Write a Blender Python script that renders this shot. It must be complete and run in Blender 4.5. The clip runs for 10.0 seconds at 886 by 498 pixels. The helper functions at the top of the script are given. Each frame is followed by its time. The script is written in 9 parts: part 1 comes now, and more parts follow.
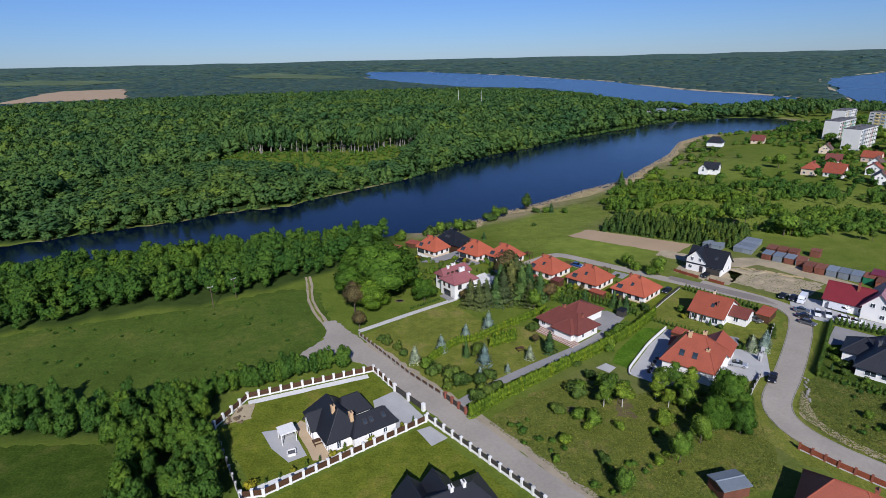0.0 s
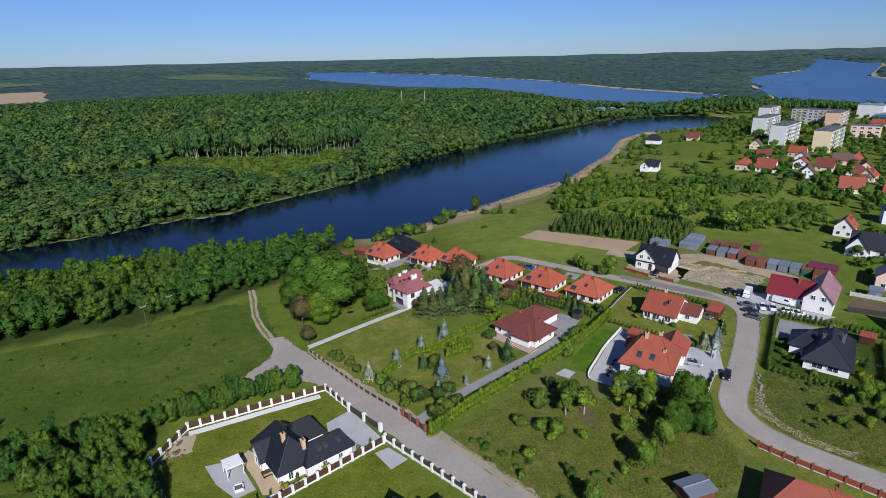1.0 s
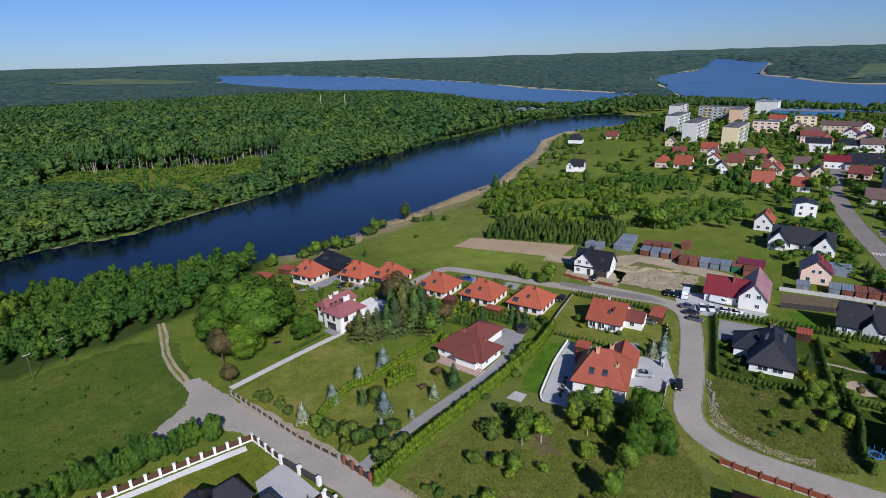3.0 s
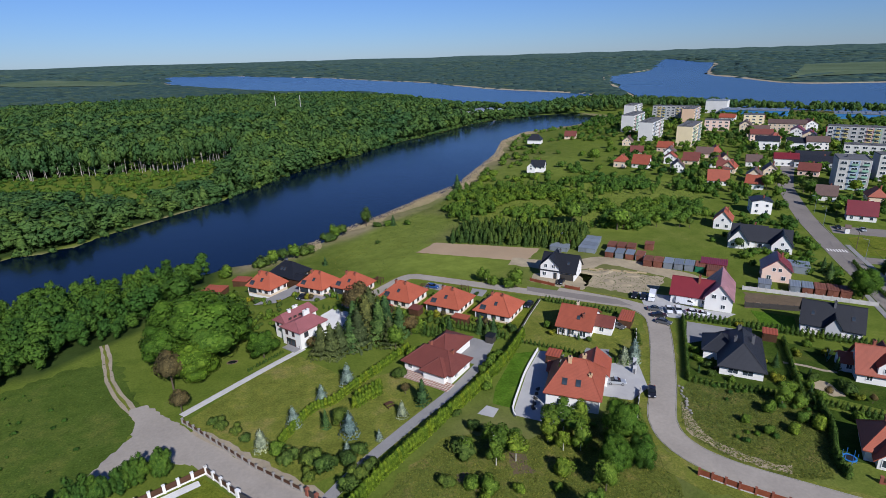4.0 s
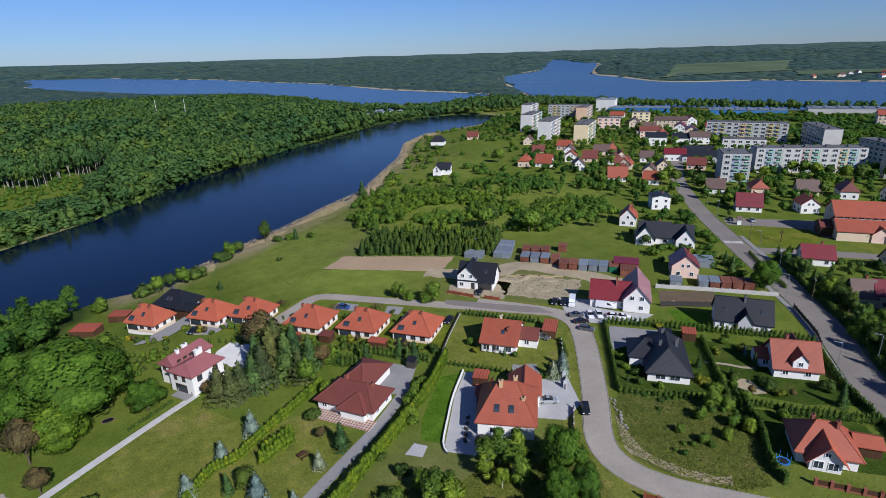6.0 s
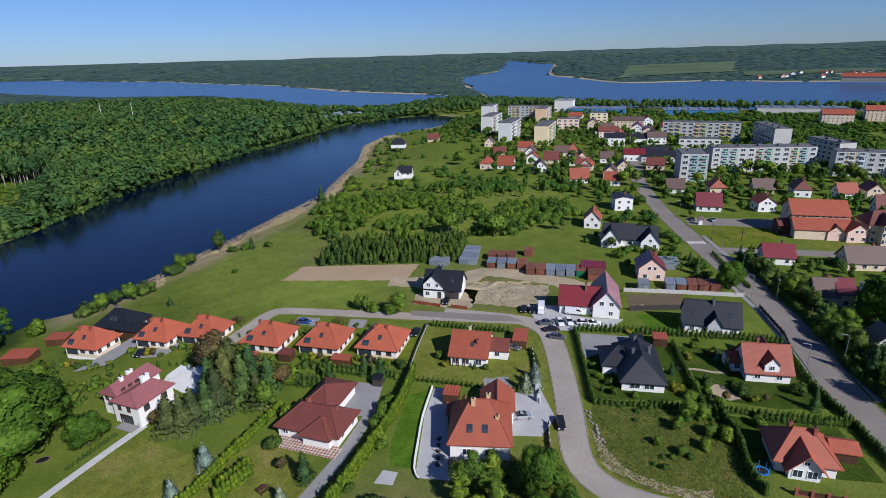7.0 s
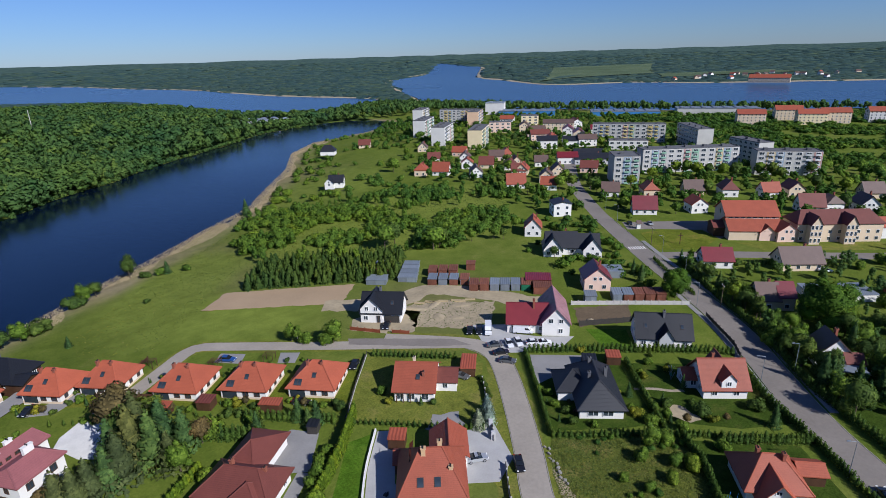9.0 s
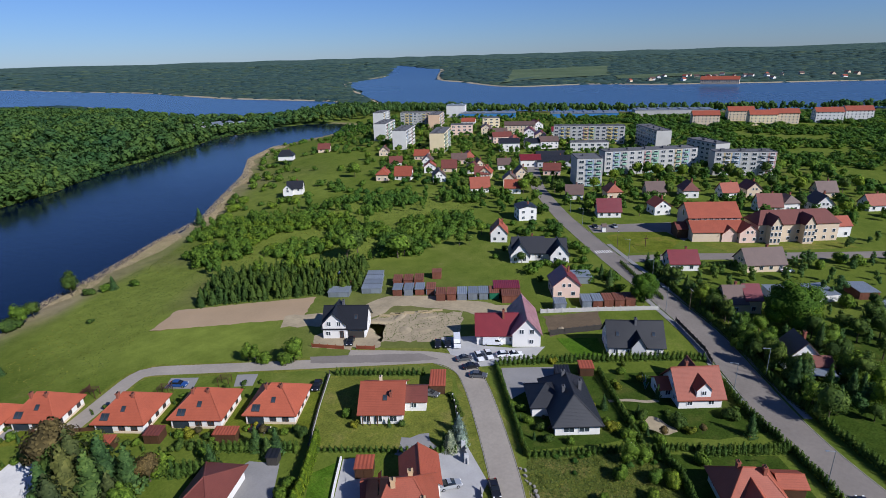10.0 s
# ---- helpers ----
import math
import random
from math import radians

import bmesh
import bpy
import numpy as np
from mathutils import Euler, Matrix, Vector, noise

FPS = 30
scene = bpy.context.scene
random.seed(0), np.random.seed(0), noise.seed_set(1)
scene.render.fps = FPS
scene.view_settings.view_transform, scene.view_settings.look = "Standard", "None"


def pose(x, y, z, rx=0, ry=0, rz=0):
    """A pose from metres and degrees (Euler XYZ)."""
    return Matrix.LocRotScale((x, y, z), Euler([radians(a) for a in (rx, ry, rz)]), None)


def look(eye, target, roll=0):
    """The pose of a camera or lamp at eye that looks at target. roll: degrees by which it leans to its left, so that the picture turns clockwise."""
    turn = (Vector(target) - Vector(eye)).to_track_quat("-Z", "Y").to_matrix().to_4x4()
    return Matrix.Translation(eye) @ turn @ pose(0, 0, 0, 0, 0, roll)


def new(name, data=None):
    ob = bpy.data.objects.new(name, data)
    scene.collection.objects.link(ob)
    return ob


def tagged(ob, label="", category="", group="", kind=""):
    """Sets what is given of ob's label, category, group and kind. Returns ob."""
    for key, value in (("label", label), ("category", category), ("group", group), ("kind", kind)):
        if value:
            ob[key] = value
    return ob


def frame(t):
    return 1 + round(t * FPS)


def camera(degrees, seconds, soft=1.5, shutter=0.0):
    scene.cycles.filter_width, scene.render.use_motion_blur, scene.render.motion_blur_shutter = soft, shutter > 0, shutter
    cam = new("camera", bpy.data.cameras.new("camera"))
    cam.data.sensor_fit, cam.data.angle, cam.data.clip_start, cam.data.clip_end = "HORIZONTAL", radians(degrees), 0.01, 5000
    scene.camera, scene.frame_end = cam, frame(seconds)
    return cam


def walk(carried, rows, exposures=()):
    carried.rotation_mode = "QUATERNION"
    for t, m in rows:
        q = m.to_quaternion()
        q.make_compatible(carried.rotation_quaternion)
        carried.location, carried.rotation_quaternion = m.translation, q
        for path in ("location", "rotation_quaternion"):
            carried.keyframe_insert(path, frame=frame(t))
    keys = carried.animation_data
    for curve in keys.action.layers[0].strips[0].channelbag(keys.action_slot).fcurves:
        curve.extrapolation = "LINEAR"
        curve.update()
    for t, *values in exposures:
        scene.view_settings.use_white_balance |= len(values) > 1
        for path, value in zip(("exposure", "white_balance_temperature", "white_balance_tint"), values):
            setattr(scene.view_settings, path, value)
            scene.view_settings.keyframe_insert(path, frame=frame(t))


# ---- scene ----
cam = camera(77.26, 10.0, soft=0.3)
# seconds, place, yaw to the right, pitch, lean
ROWS = [
    (0.0, 0.00, 0.00, 74.38, 0.00, -18.83, -1.32),
    (0.5, -0.49, 2.98, 74.48, 3.07, -18.91, -1.32),
    (1.0, -0.91, 6.02, 74.56, 5.70, -18.94, -1.42),
    (1.5, -1.19, 9.13, 74.62, 8.02, -18.95, -1.55),
    (2.0, -1.36, 12.29, 74.68, 10.01, -18.96, -1.64),
    (3.5, -0.84, 21.91, 74.99, 15.58, -19.03, -1.77),
    (4.0, -0.32, 25.18, 75.01, 17.86, -19.07, -1.77),
    (4.5, 0.31, 28.48, 74.99, 20.36, -19.12, -1.78),
    (5.0, 1.06, 31.77, 74.93, 23.04, -19.20, -1.74),
    (5.5, 1.97, 35.03, 74.87, 25.56, -19.26, -1.73),
    (6.0, 3.02, 38.30, 74.86, 28.06, -19.30, -1.73),
    (7.5, 7.24, 47.51, 75.04, 33.93, -19.29, -1.74),
    (8.0, 9.02, 50.39, 75.22, 35.51, -19.29, -1.78),
    (8.5, 10.85, 53.20, 75.40, 37.06, -19.25, -1.76),
    (9.0, 12.70, 56.01, 75.49, 39.21, -19.25, -1.76),
    (9.5, 14.63, 58.76, 75.57, 41.20, -19.22, -1.74),
    (10.0, 16.63, 61.46, 75.64, 43.22, -19.17, -1.68),
]
walk(cam, [(t, pose(x, y, z, 90 + p, 0, -w) @ pose(0, 0, 0, 0, 0, r)) for t, x, y, z, w, p, r in ROWS],
     exposures=[(0.0, 0.35, 5750, 13), (10.0, 0.35, 5750, 13)])

# ---- light ----
SUN_EL, SUN_X, SUN_Y = radians(35), 0.10, -1.0
world = bpy.data.worlds.new("sky")
scene.world = world
world.use_nodes = True
wt = world.node_tree
bg = next(n for n in wt.nodes if n.type == "BACKGROUND")
sky = wt.nodes.new("ShaderNodeTexSky")
sky.sky_type = "NISHITA"
sky.sun_disc = False
sky.sun_elevation = SUN_EL
sky.sun_rotation = math.atan2(SUN_X, SUN_Y)
sky.altitude = 100
sky.air_density, sky.dust_density, sky.ozone_density = 1.0, 0.05, 4.0
clear = wt.nodes.new("ShaderNodeMix")
clear.data_type, clear.blend_type = "RGBA", "MULTIPLY"
clear.inputs[0].default_value = 1.0
aim = wt.nodes.new("ShaderNodeTexCoord")
up = wt.nodes.new("ShaderNodeSeparateXYZ")
wt.links.new(aim.outputs["Generated"], up.inputs[0])
air = wt.nodes.new("ShaderNodeValToRGB")
air.color_ramp.elements[0].position, air.color_ramp.elements[0].color = 0.0, (0.55, 0.72, 1.06, 1)
air.color_ramp.elements[1].position, air.color_ramp.elements[1].color = 0.20, (0.68, 0.81, 1.17, 1)
wt.links.new(up.outputs[2], air.inputs[0])
wt.links.new(air.outputs[0], clear.inputs[7])
wt.links.new(sky.outputs[0], clear.inputs[6])
wt.links.new(clear.outputs[2], bg.inputs[0])
bg.inputs[1].default_value = 0.058
sun = new("sun", bpy.data.lights.new("sun", "SUN"))
sun.data.energy, sun.data.angle, sun.data.color = 4.6, radians(0.53), (1.0, 0.95, 0.87)
sv = Vector((SUN_X, SUN_Y, 0)).normalized() * math.cos(SUN_EL) + Vector((0, 0, math.sin(SUN_EL)))
sun.matrix_world = look(sv * 300 + Vector((60, 120, 0)), (60, 120, 0))

# ---- materials ----
def nodes_of(name):
    m = bpy.data.materials.new(name)
    m.use_nodes = True
    nt = m.node_tree
    return m, nt, nt.nodes["Principled BSDF"]


def ramp(nt, fac, stops):
    r = nt.nodes.new("ShaderNodeValToRGB")
    el = r.color_ramp.elements
    while len(el) < len(stops):
        el.new(0.5)
    for e, (p, c) in zip(el, stops):
        e.position, e.color = p, (*c, 1)
    nt.links.new(fac, r.inputs[0])
    return r.outputs[0]


def noise_tex(nt, scale, detail=5, rough=0.6, coords="Object", stretch=None):
    tc = nt.nodes.new("ShaderNodeTexCoord")
    n = nt.nodes.new("ShaderNodeTexNoise")
    n.inputs["Scale"].default_value = scale
    n.inputs["Detail"].default_value = detail
    n.inputs["Roughness"].default_value = rough
    src = tc.outputs[coords]
    if stretch:
        mp = nt.nodes.new("ShaderNodeMapping")
        mp.inputs["Scale"].default_value = stretch
        nt.links.new(src, mp.inputs[0])
        src = mp.outputs[0]
    nt.links.new(src, n.inputs["Vector"])
    return n.outputs[0]


def mix_rgb(nt, fac, a, b, mode="MIX"):
    m = nt.nodes.new("ShaderNodeMix")
    m.data_type, m.blend_type = "RGBA", mode
    for sock, v in ((m.inputs[0], fac), (m.inputs[6], a), (m.inputs[7], b)):
        if isinstance(v, (int, float)):
            sock.default_value = v
        elif isinstance(v, tuple):
            sock.default_value = (*v, 1)
        else:
            nt.links.new(v, sock)
    return m.outputs[2]


def bump(nt, bsdf, height, strength, dist):
    b = nt.nodes.new("ShaderNodeBump")
    b.inputs["Strength"].default_value = strength
    b.inputs["Distance"].default_value = dist
    nt.links.new(height, b.inputs["Height"])
    nt.links.new(b.outputs[0], bsdf.inputs["Normal"])


def tone(c, k):
    return tuple(max(0.0, min(1.0, v * k)) for v in c)


def plain(name, c, rough=0.8, metal=0.0, var=0.25, scale=0.6, fine=6.0, bumpy=0.0, spread=0.0, spec=0.3):
    """Paint, plaster, stone, asphalt: a colour with blotches at two scales."""
    m, nt, b = nodes_of(name)
    big = noise_tex(nt, scale)
    small = noise_tex(nt, fine, 3)
    col = ramp(nt, big, [(0.3, tone(c, 1 - var)), (0.7, tone(c, 1 + var))])
    col = mix_rgb(nt, 0.35, col, ramp(nt, small, [(0.3, tone(c, 1 - var)), (0.7, tone(c, 1 + var))]))
    if spread:
        oi = nt.nodes.new("ShaderNodeObjectInfo")
        col = mix_rgb(nt, 0.8, col, ramp(nt, oi.outputs["Random"], [(0.0, tone((1, 1, 1), 1 - spread)), (1.0, (1, 1, 1))]), "MULTIPLY")
    nt.links.new(col, b.inputs["Base Color"])
    b.inputs["Roughness"].default_value = rough
    b.inputs["Metallic"].default_value = metal
    b.inputs["Specular IOR Level"].default_value = spec
    if bumpy:
        bump(nt, b, small, 0.6, bumpy)
    return m


def tiles(name, c, course=0.36, rough=0.6, var=0.18, spec=0.35):
    """Roof tiles: courses down the slope, moss and weather stains, a cast of its own for each roof."""
    m, nt, b = nodes_of(name)
    tc = nt.nodes.new("ShaderNodeTexCoord")
    w = nt.nodes.new("ShaderNodeTexWave")
    w.wave_type, w.bands_direction, w.wave_profile = "BANDS", "Z", "SAW"
    w.inputs["Scale"].default_value = 0.314 / (course * 0.55)
    w.inputs["Distortion"].default_value = 0.0
    nt.links.new(tc.outputs["Object"], w.inputs[0])
    big, small = noise_tex(nt, 0.35, 6), noise_tex(nt, 5.0, 3)
    col = ramp(nt, big, [(0.3, tone(c, 1 - var)), (0.72, tone(c, 1 + var))])
    col = mix_rgb(nt, 0.4, col, ramp(nt, small, [(0.3, tone(c, 0.72)), (0.7, tone(c, 1.25))]))
    col = mix_rgb(nt, 0.35, col, ramp(nt, w.outputs[1], [(0.0, (0.55, 0.55, 0.55)), (0.3, (1, 1, 1))]), "MULTIPLY")
    oi = nt.nodes.new("ShaderNodeObjectInfo")
    col = mix_rgb(nt, 1.0, col, ramp(nt, oi.outputs["Random"], [(0.0, (0.82, 0.84, 0.86)), (1.0, (1, 1, 1))]), "MULTIPLY")
    nt.links.new(col, b.inputs["Base Color"])
    b.inputs["Roughness"].default_value = rough
    b.inputs["Specular IOR Level"].default_value = spec
    bump(nt, b, w.outputs[1], 0.5, 0.04)
    return m


def foliage(name, c, c2, attr=False, warm=0.0):
    """Leaves: a tint for each clump and a cast for each tree; a little light shines through."""
    m, nt, b = nodes_of(name)
    g = nt.nodes.new("ShaderNodeNewGeometry")
    low = 0.8 if attr else 0.7
    col = ramp(nt, g.outputs["Random Per Island"], [(0.0, tone(c, low)), (0.5, c), (1.0, tuple((u + v) / 2 for u, v in zip(c, c2)) if attr else c2)])
    if attr:
        a = nt.nodes.new("ShaderNodeAttribute")
        a.attribute_name = "tint"
        rnd = a.outputs["Fac"]
    else:
        oi = nt.nodes.new("ShaderNodeObjectInfo")
        rnd = oi.outputs["Random"]
    col = mix_rgb(nt, 1.0, col, ramp(nt, rnd, [(0.0, (0.62, 0.72, 0.75)), (0.35, (0.85, 0.9, 0.8)), (0.7, (1.0, 1.0, 0.9)), (1.0, (1.3, 1.15, 0.8))]), "MULTIPLY")
    sprays = noise_tex(nt, 1.1 if attr else 2.4, 3, 0.7)
    stops = [(0.32, (0.66, 0.70, 0.72)), (0.5, (1.0, 1.0, 1.0)), (0.68, (1.36, 1.32, 1.2))] if attr else [(0.32, (0.52, 0.56, 0.58)), (0.5, (1.0, 1.0, 1.0)), (0.68, (1.55, 1.48, 1.3))]
    col = mix_rgb(nt, 1.0, col, ramp(nt, sprays, stops), "MULTIPLY")
    if attr:
        # stands of different kinds
        stand = noise_tex(nt, 0.011, 4, 0.65)
        col = mix_rgb(nt, 1.0, col, ramp(nt, stand, [(0.34, (0.70, 0.84, 1.0)), (0.5, (1.0, 1.0, 1.0)), (0.64, (1.28, 1.14, 0.85))]), "MULTIPLY")
    if attr:
        col = mix_rgb(nt, 1.0, col, (0.76, 0.75, 0.78), "MULTIPLY")
    nt.links.new(col, b.inputs["Base Color"])
    bump(nt, b, sprays, 0.35, 0.2)
    b.inputs["Roughness"].default_value = 0.75
    b.inputs["Specular IOR Level"].default_value = 0.08
    tr = nt.nodes.new("ShaderNodeBsdfTranslucent")
    nt.links.new(mix_rgb(nt, 1.0, col, (0.42, 0.45, 0.30), "MULTIPLY"), tr.inputs[0])
    both = nt.nodes.new("ShaderNodeAddShader")
    out = next(n for n in nt.nodes if n.type == "OUTPUT_MATERIAL")
    nt.links.new(b.outputs[0], both.inputs[0])
    nt.links.new(tr.outputs[0], both.inputs[1])
    nt.links.new(both.outputs[0], out.inputs[0])
    return m


def ground_material():
    m, nt, b = nodes_of("ground")
    big, mid, small = noise_tex(nt, 0.02, 6), noise_tex(nt, 0.16, 6, 0.7), noise_tex(nt, 1.6, 4, 0.7)
    g1 = ramp(nt, big, [(0.3, (0.080, 0.115, 0.014)), (0.55, (0.118, 0.150, 0.022)), (0.75, (0.172, 0.172, 0.044))])
    g2 = ramp(nt, mid, [(0.3, (0.058, 0.092, 0.012)), (0.6, (0.122, 0.152, 0.024)), (0.8, (0.205, 0.180, 0.066))])
    col = mix_rgb(nt, 0.5, g1, g2)
    col = mix_rgb(nt, 0.45, col, mix_rgb(nt, 1.0, col, ramp(nt, small, [(0.3, (0.5, 0.55, 0.5)), (0.7, (1.4, 1.35, 1.3))]), "MULTIPLY"))
    # canopy is pale and bluish: haze over the far trees, in its colour
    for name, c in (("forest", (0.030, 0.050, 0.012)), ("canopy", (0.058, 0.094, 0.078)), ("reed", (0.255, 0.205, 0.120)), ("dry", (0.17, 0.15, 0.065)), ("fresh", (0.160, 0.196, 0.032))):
        a = nt.nodes.new("ShaderNodeAttribute")
        a.attribute_name = name
        mm = nt.nodes.new("ShaderNodeMath")
        mm.operation, mm.use_clamp = "MULTIPLY_ADD", True
        nt.links.new(small if name != "dry" else mid, mm.inputs[0])
        mm.inputs[1].default_value = 0.0
        nt.links.new(a.outputs["Fac"], mm.inputs[2])
        nz = ramp(nt, mid, [(0.3, tone(c, 0.75)), (0.7, tone(c, 1.2))])
        col = mix_rgb(nt, mm.outputs[0], col, nz)
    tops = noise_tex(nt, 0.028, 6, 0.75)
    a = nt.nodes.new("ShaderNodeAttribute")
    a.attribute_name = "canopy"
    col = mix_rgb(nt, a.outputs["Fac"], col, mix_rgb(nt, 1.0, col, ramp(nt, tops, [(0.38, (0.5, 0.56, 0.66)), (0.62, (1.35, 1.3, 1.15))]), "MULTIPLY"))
    nt.links.new(col, b.inputs["Base Color"])
    b.inputs["Roughness"].default_value = 0.95
    b.inputs["Specular IOR Level"].default_value = 0.03
    bump(nt, b, small, 0.8, 0.25)
    return m


def lawn(name, c, dry, scale=0.12, stripe=0.0):
    m, nt, b = nodes_of(name)
    big, small = noise_tex(nt, scale, 6, 0.65), noise_tex(nt, 2.2, 4, 0.7)
    col = ramp(nt, big, [(0.32, tone(c, 0.75)), (0.52, c), (0.72, dry)])
    col = mix_rgb(nt, 0.8, col, mix_rgb(nt, 1.0, col, ramp(nt, small, [(0.3, (0.5, 0.54, 0.5)), (0.7, (1.4, 1.36, 1.3))]), "MULTIPLY"))
    patchy = noise_tex(nt, 0.45, 5, 0.7)
    col = mix_rgb(nt, 0.55, col, mix_rgb(nt, 1.0, col, ramp(nt, patchy, [(0.3, (0.52, 0.6, 0.55)), (0.5, (1, 1, 1)), (0.72, (1.6, 1.32, 1.25))]), "MULTIPLY"))
    if stripe:
        tc = nt.nodes.new("ShaderNodeTexCoord")
        w = nt.nodes.new("ShaderNodeTexWave")
        w.inputs["Scale"].default_value = stripe
        w.inputs["Distortion"].default_value = 1.5
        nt.links.new(tc.outputs["Object"], w.inputs[0])
        col = mix_rgb(nt, 0.3, col, mix_rgb(nt, 1.0, col, ramp(nt, w.outputs[1], [(0.2, (0.7, 0.7, 0.7)), (0.8, (1.2, 1.2, 1.2))]), "MULTIPLY"))
    nt.links.new(col, b.inputs["Base Color"])
    b.inputs["Roughness"].default_value = 0.95
    b.inputs["Specular IOR Level"].default_value = 0.03
    bump(nt, b, small, 0.7, 0.08)
    return m


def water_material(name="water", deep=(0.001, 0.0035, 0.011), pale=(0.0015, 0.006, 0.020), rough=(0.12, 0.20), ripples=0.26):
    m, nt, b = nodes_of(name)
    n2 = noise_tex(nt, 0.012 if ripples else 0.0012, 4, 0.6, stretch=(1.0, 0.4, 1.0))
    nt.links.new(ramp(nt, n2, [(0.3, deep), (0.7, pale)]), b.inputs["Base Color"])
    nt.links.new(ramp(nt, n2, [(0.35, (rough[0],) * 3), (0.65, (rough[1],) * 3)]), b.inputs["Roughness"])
    b.inputs["IOR"].default_value = 1.25
    if ripples:
        bump(nt, b, noise_tex(nt, 0.5, 4, 0.6, stretch=(1.0, 0.45, 1.0)), ripples, 0.4)
    return m


def glass_material(name, c, rough=0.08):
    m, nt, b = nodes_of(name)
    n = noise_tex(nt, 0.3, 2)
    nt.links.new(ramp(nt, n, [(0.3, tone(c, 0.6)), (0.7, tone(c, 1.5))]), b.inputs["Base Color"])
    b.inputs["Roughness"].default_value = rough
    b.inputs["Specular IOR Level"].default_value = 0.6
    return m


GROUND = ground_material()
WATER = water_material()
# far lakes: blue of the reflected sky put into the base colour
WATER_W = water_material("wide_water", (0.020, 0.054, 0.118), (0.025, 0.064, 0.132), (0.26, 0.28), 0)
GLASS = glass_material("window_glass", (0.03, 0.04, 0.05))
CAR_GLASS = glass_material("car_glass", (0.012, 0.014, 0.016), 0.04)
WHITE = plain("white_render", (0.68, 0.655, 0.61), 0.85, var=0.06, scale=0.3)
CREAM = plain("cream_render", (0.58, 0.46, 0.32), 0.85, var=0.08, scale=0.3)
PINK_R = plain("pink_render", (0.66, 0.47, 0.37), 0.85, var=0.08, scale=0.3)
GREY_R = plain("grey_render", (0.42, 0.42, 0.42), 0.85, var=0.08)
PANEL = plain("concrete_panel", (0.43, 0.415, 0.38), 0.9, var=0.12, scale=0.15)
FRAME = plain("window_frame", (0.75, 0.74, 0.72), 0.5, var=0.04)
BROWN = plain("brown_wood", (0.075, 0.036, 0.018), 0.6, var=0.3, spread=0.3)
TRIM = plain("roof_trim", (0.05, 0.035, 0.03), 0.6, var=0.2)
T_RED = tiles("orange_red_tiles", (0.30, 0.072, 0.036))
T_BRIGHT = tiles("bright_red_tiles", (0.36, 0.088, 0.043))
T_BROWN = tiles("brown_red_tiles", (0.15, 0.042, 0.030))
T_MAROON = tiles("maroon_sheet", (0.17, 0.018, 0.022), rough=0.38, spec=0.6)
# maroon sheet, the pale sheen on it painted in as pink blotches
T_SHEEN = tiles("sheen_blotched_maroon_sheet", (0.33, 0.16, 0.17), rough=0.45, var=0.6, spec=0.5)
T_PINK = tiles("faded_maroon_tiles", (0.27, 0.095, 0.095))
T_BLACK = tiles("anthracite_tiles", (0.014, 0.015, 0.019), rough=0.5)
T_SLATE = tiles("dark_slate_tiles", (0.020, 0.021, 0.026), rough=0.5)
T_DULL = tiles("weathered_brown_tiles", (0.12, 0.075, 0.06))
BRICK = plain("chimney_brick", (0.23, 0.075, 0.045), 0.9, var=0.25, fine=9)
TAN_BRICK = plain("tan_brick", (0.50, 0.33, 0.18), 0.9, var=0.2, fine=9)
FELT = plain("roof_felt", (0.10, 0.10, 0.105), 0.95, var=0.3, scale=0.12)
CHECK, check_nt, check_b = nodes_of("red_white_slabs")
check = check_nt.nodes.new("ShaderNodeTexChecker")
check_tc = check_nt.nodes.new("ShaderNodeTexCoord")
check.inputs["Scale"].default_value = 1.9
check.inputs["Color1"].default_value, check.inputs["Color2"].default_value = (0.50, 0.45, 0.38, 1), (0.27, 0.11, 0.07, 1)
check_turn = check_nt.nodes.new("ShaderNodeMapping")
check_turn.inputs["Rotation"].default_value = (0, 0, radians(45))
check_turn.inputs["Location"].default_value = (0, 0, 0.13)
check_nt.links.new(check_tc.outputs["Object"], check_turn.inputs[0])
check_nt.links.new(check_turn.outputs[0], check.inputs["Vector"])
check_wear = ramp(check_nt, noise_tex(check_nt, 1.5, 4), [(0.3, (0.72, 0.72, 0.72)), (0.7, (1.1, 1.1, 1.1))])
check_nt.links.new(mix_rgb(check_nt, 1.0, check.outputs[0], check_wear, "MULTIPLY"), check_b.inputs["Base Color"])
check_b.inputs["Roughness"].default_value = 0.85
ASPHALT = plain("asphalt", (0.295, 0.258, 0.212), 0.95, var=0.2, scale=0.09, fine=1.4, bumpy=0.02)
ASPHALT_D = plain("street_asphalt", (0.19, 0.165, 0.140), 0.95, var=0.2, scale=0.08, fine=1.2, bumpy=0.02)
KERB = plain("kerb_concrete", (0.27, 0.25, 0.22), 0.9, var=0.2)
PAVE = plain("pale_paving", (0.36, 0.35, 0.335), 0.9, var=0.12, scale=0.25, fine=2.5)
PAVE_D = plain("grey_paving", (0.23, 0.22, 0.21), 0.9, var=0.15, scale=0.2, fine=2.5)
TAN_PAVE = plain("tan_tiles", (0.42, 0.31, 0.19), 0.9, var=0.12, scale=0.3, fine=3)
GRAVEL = plain("white_gravel", (0.60, 0.58, 0.54), 0.95, var=0.15, scale=0.3, fine=4, bumpy=0.03)
SAND = plain("bare_sand", (0.315, 0.255, 0.160), 0.95, var=0.3, scale=0.12, fine=0.9, bumpy=0.15)
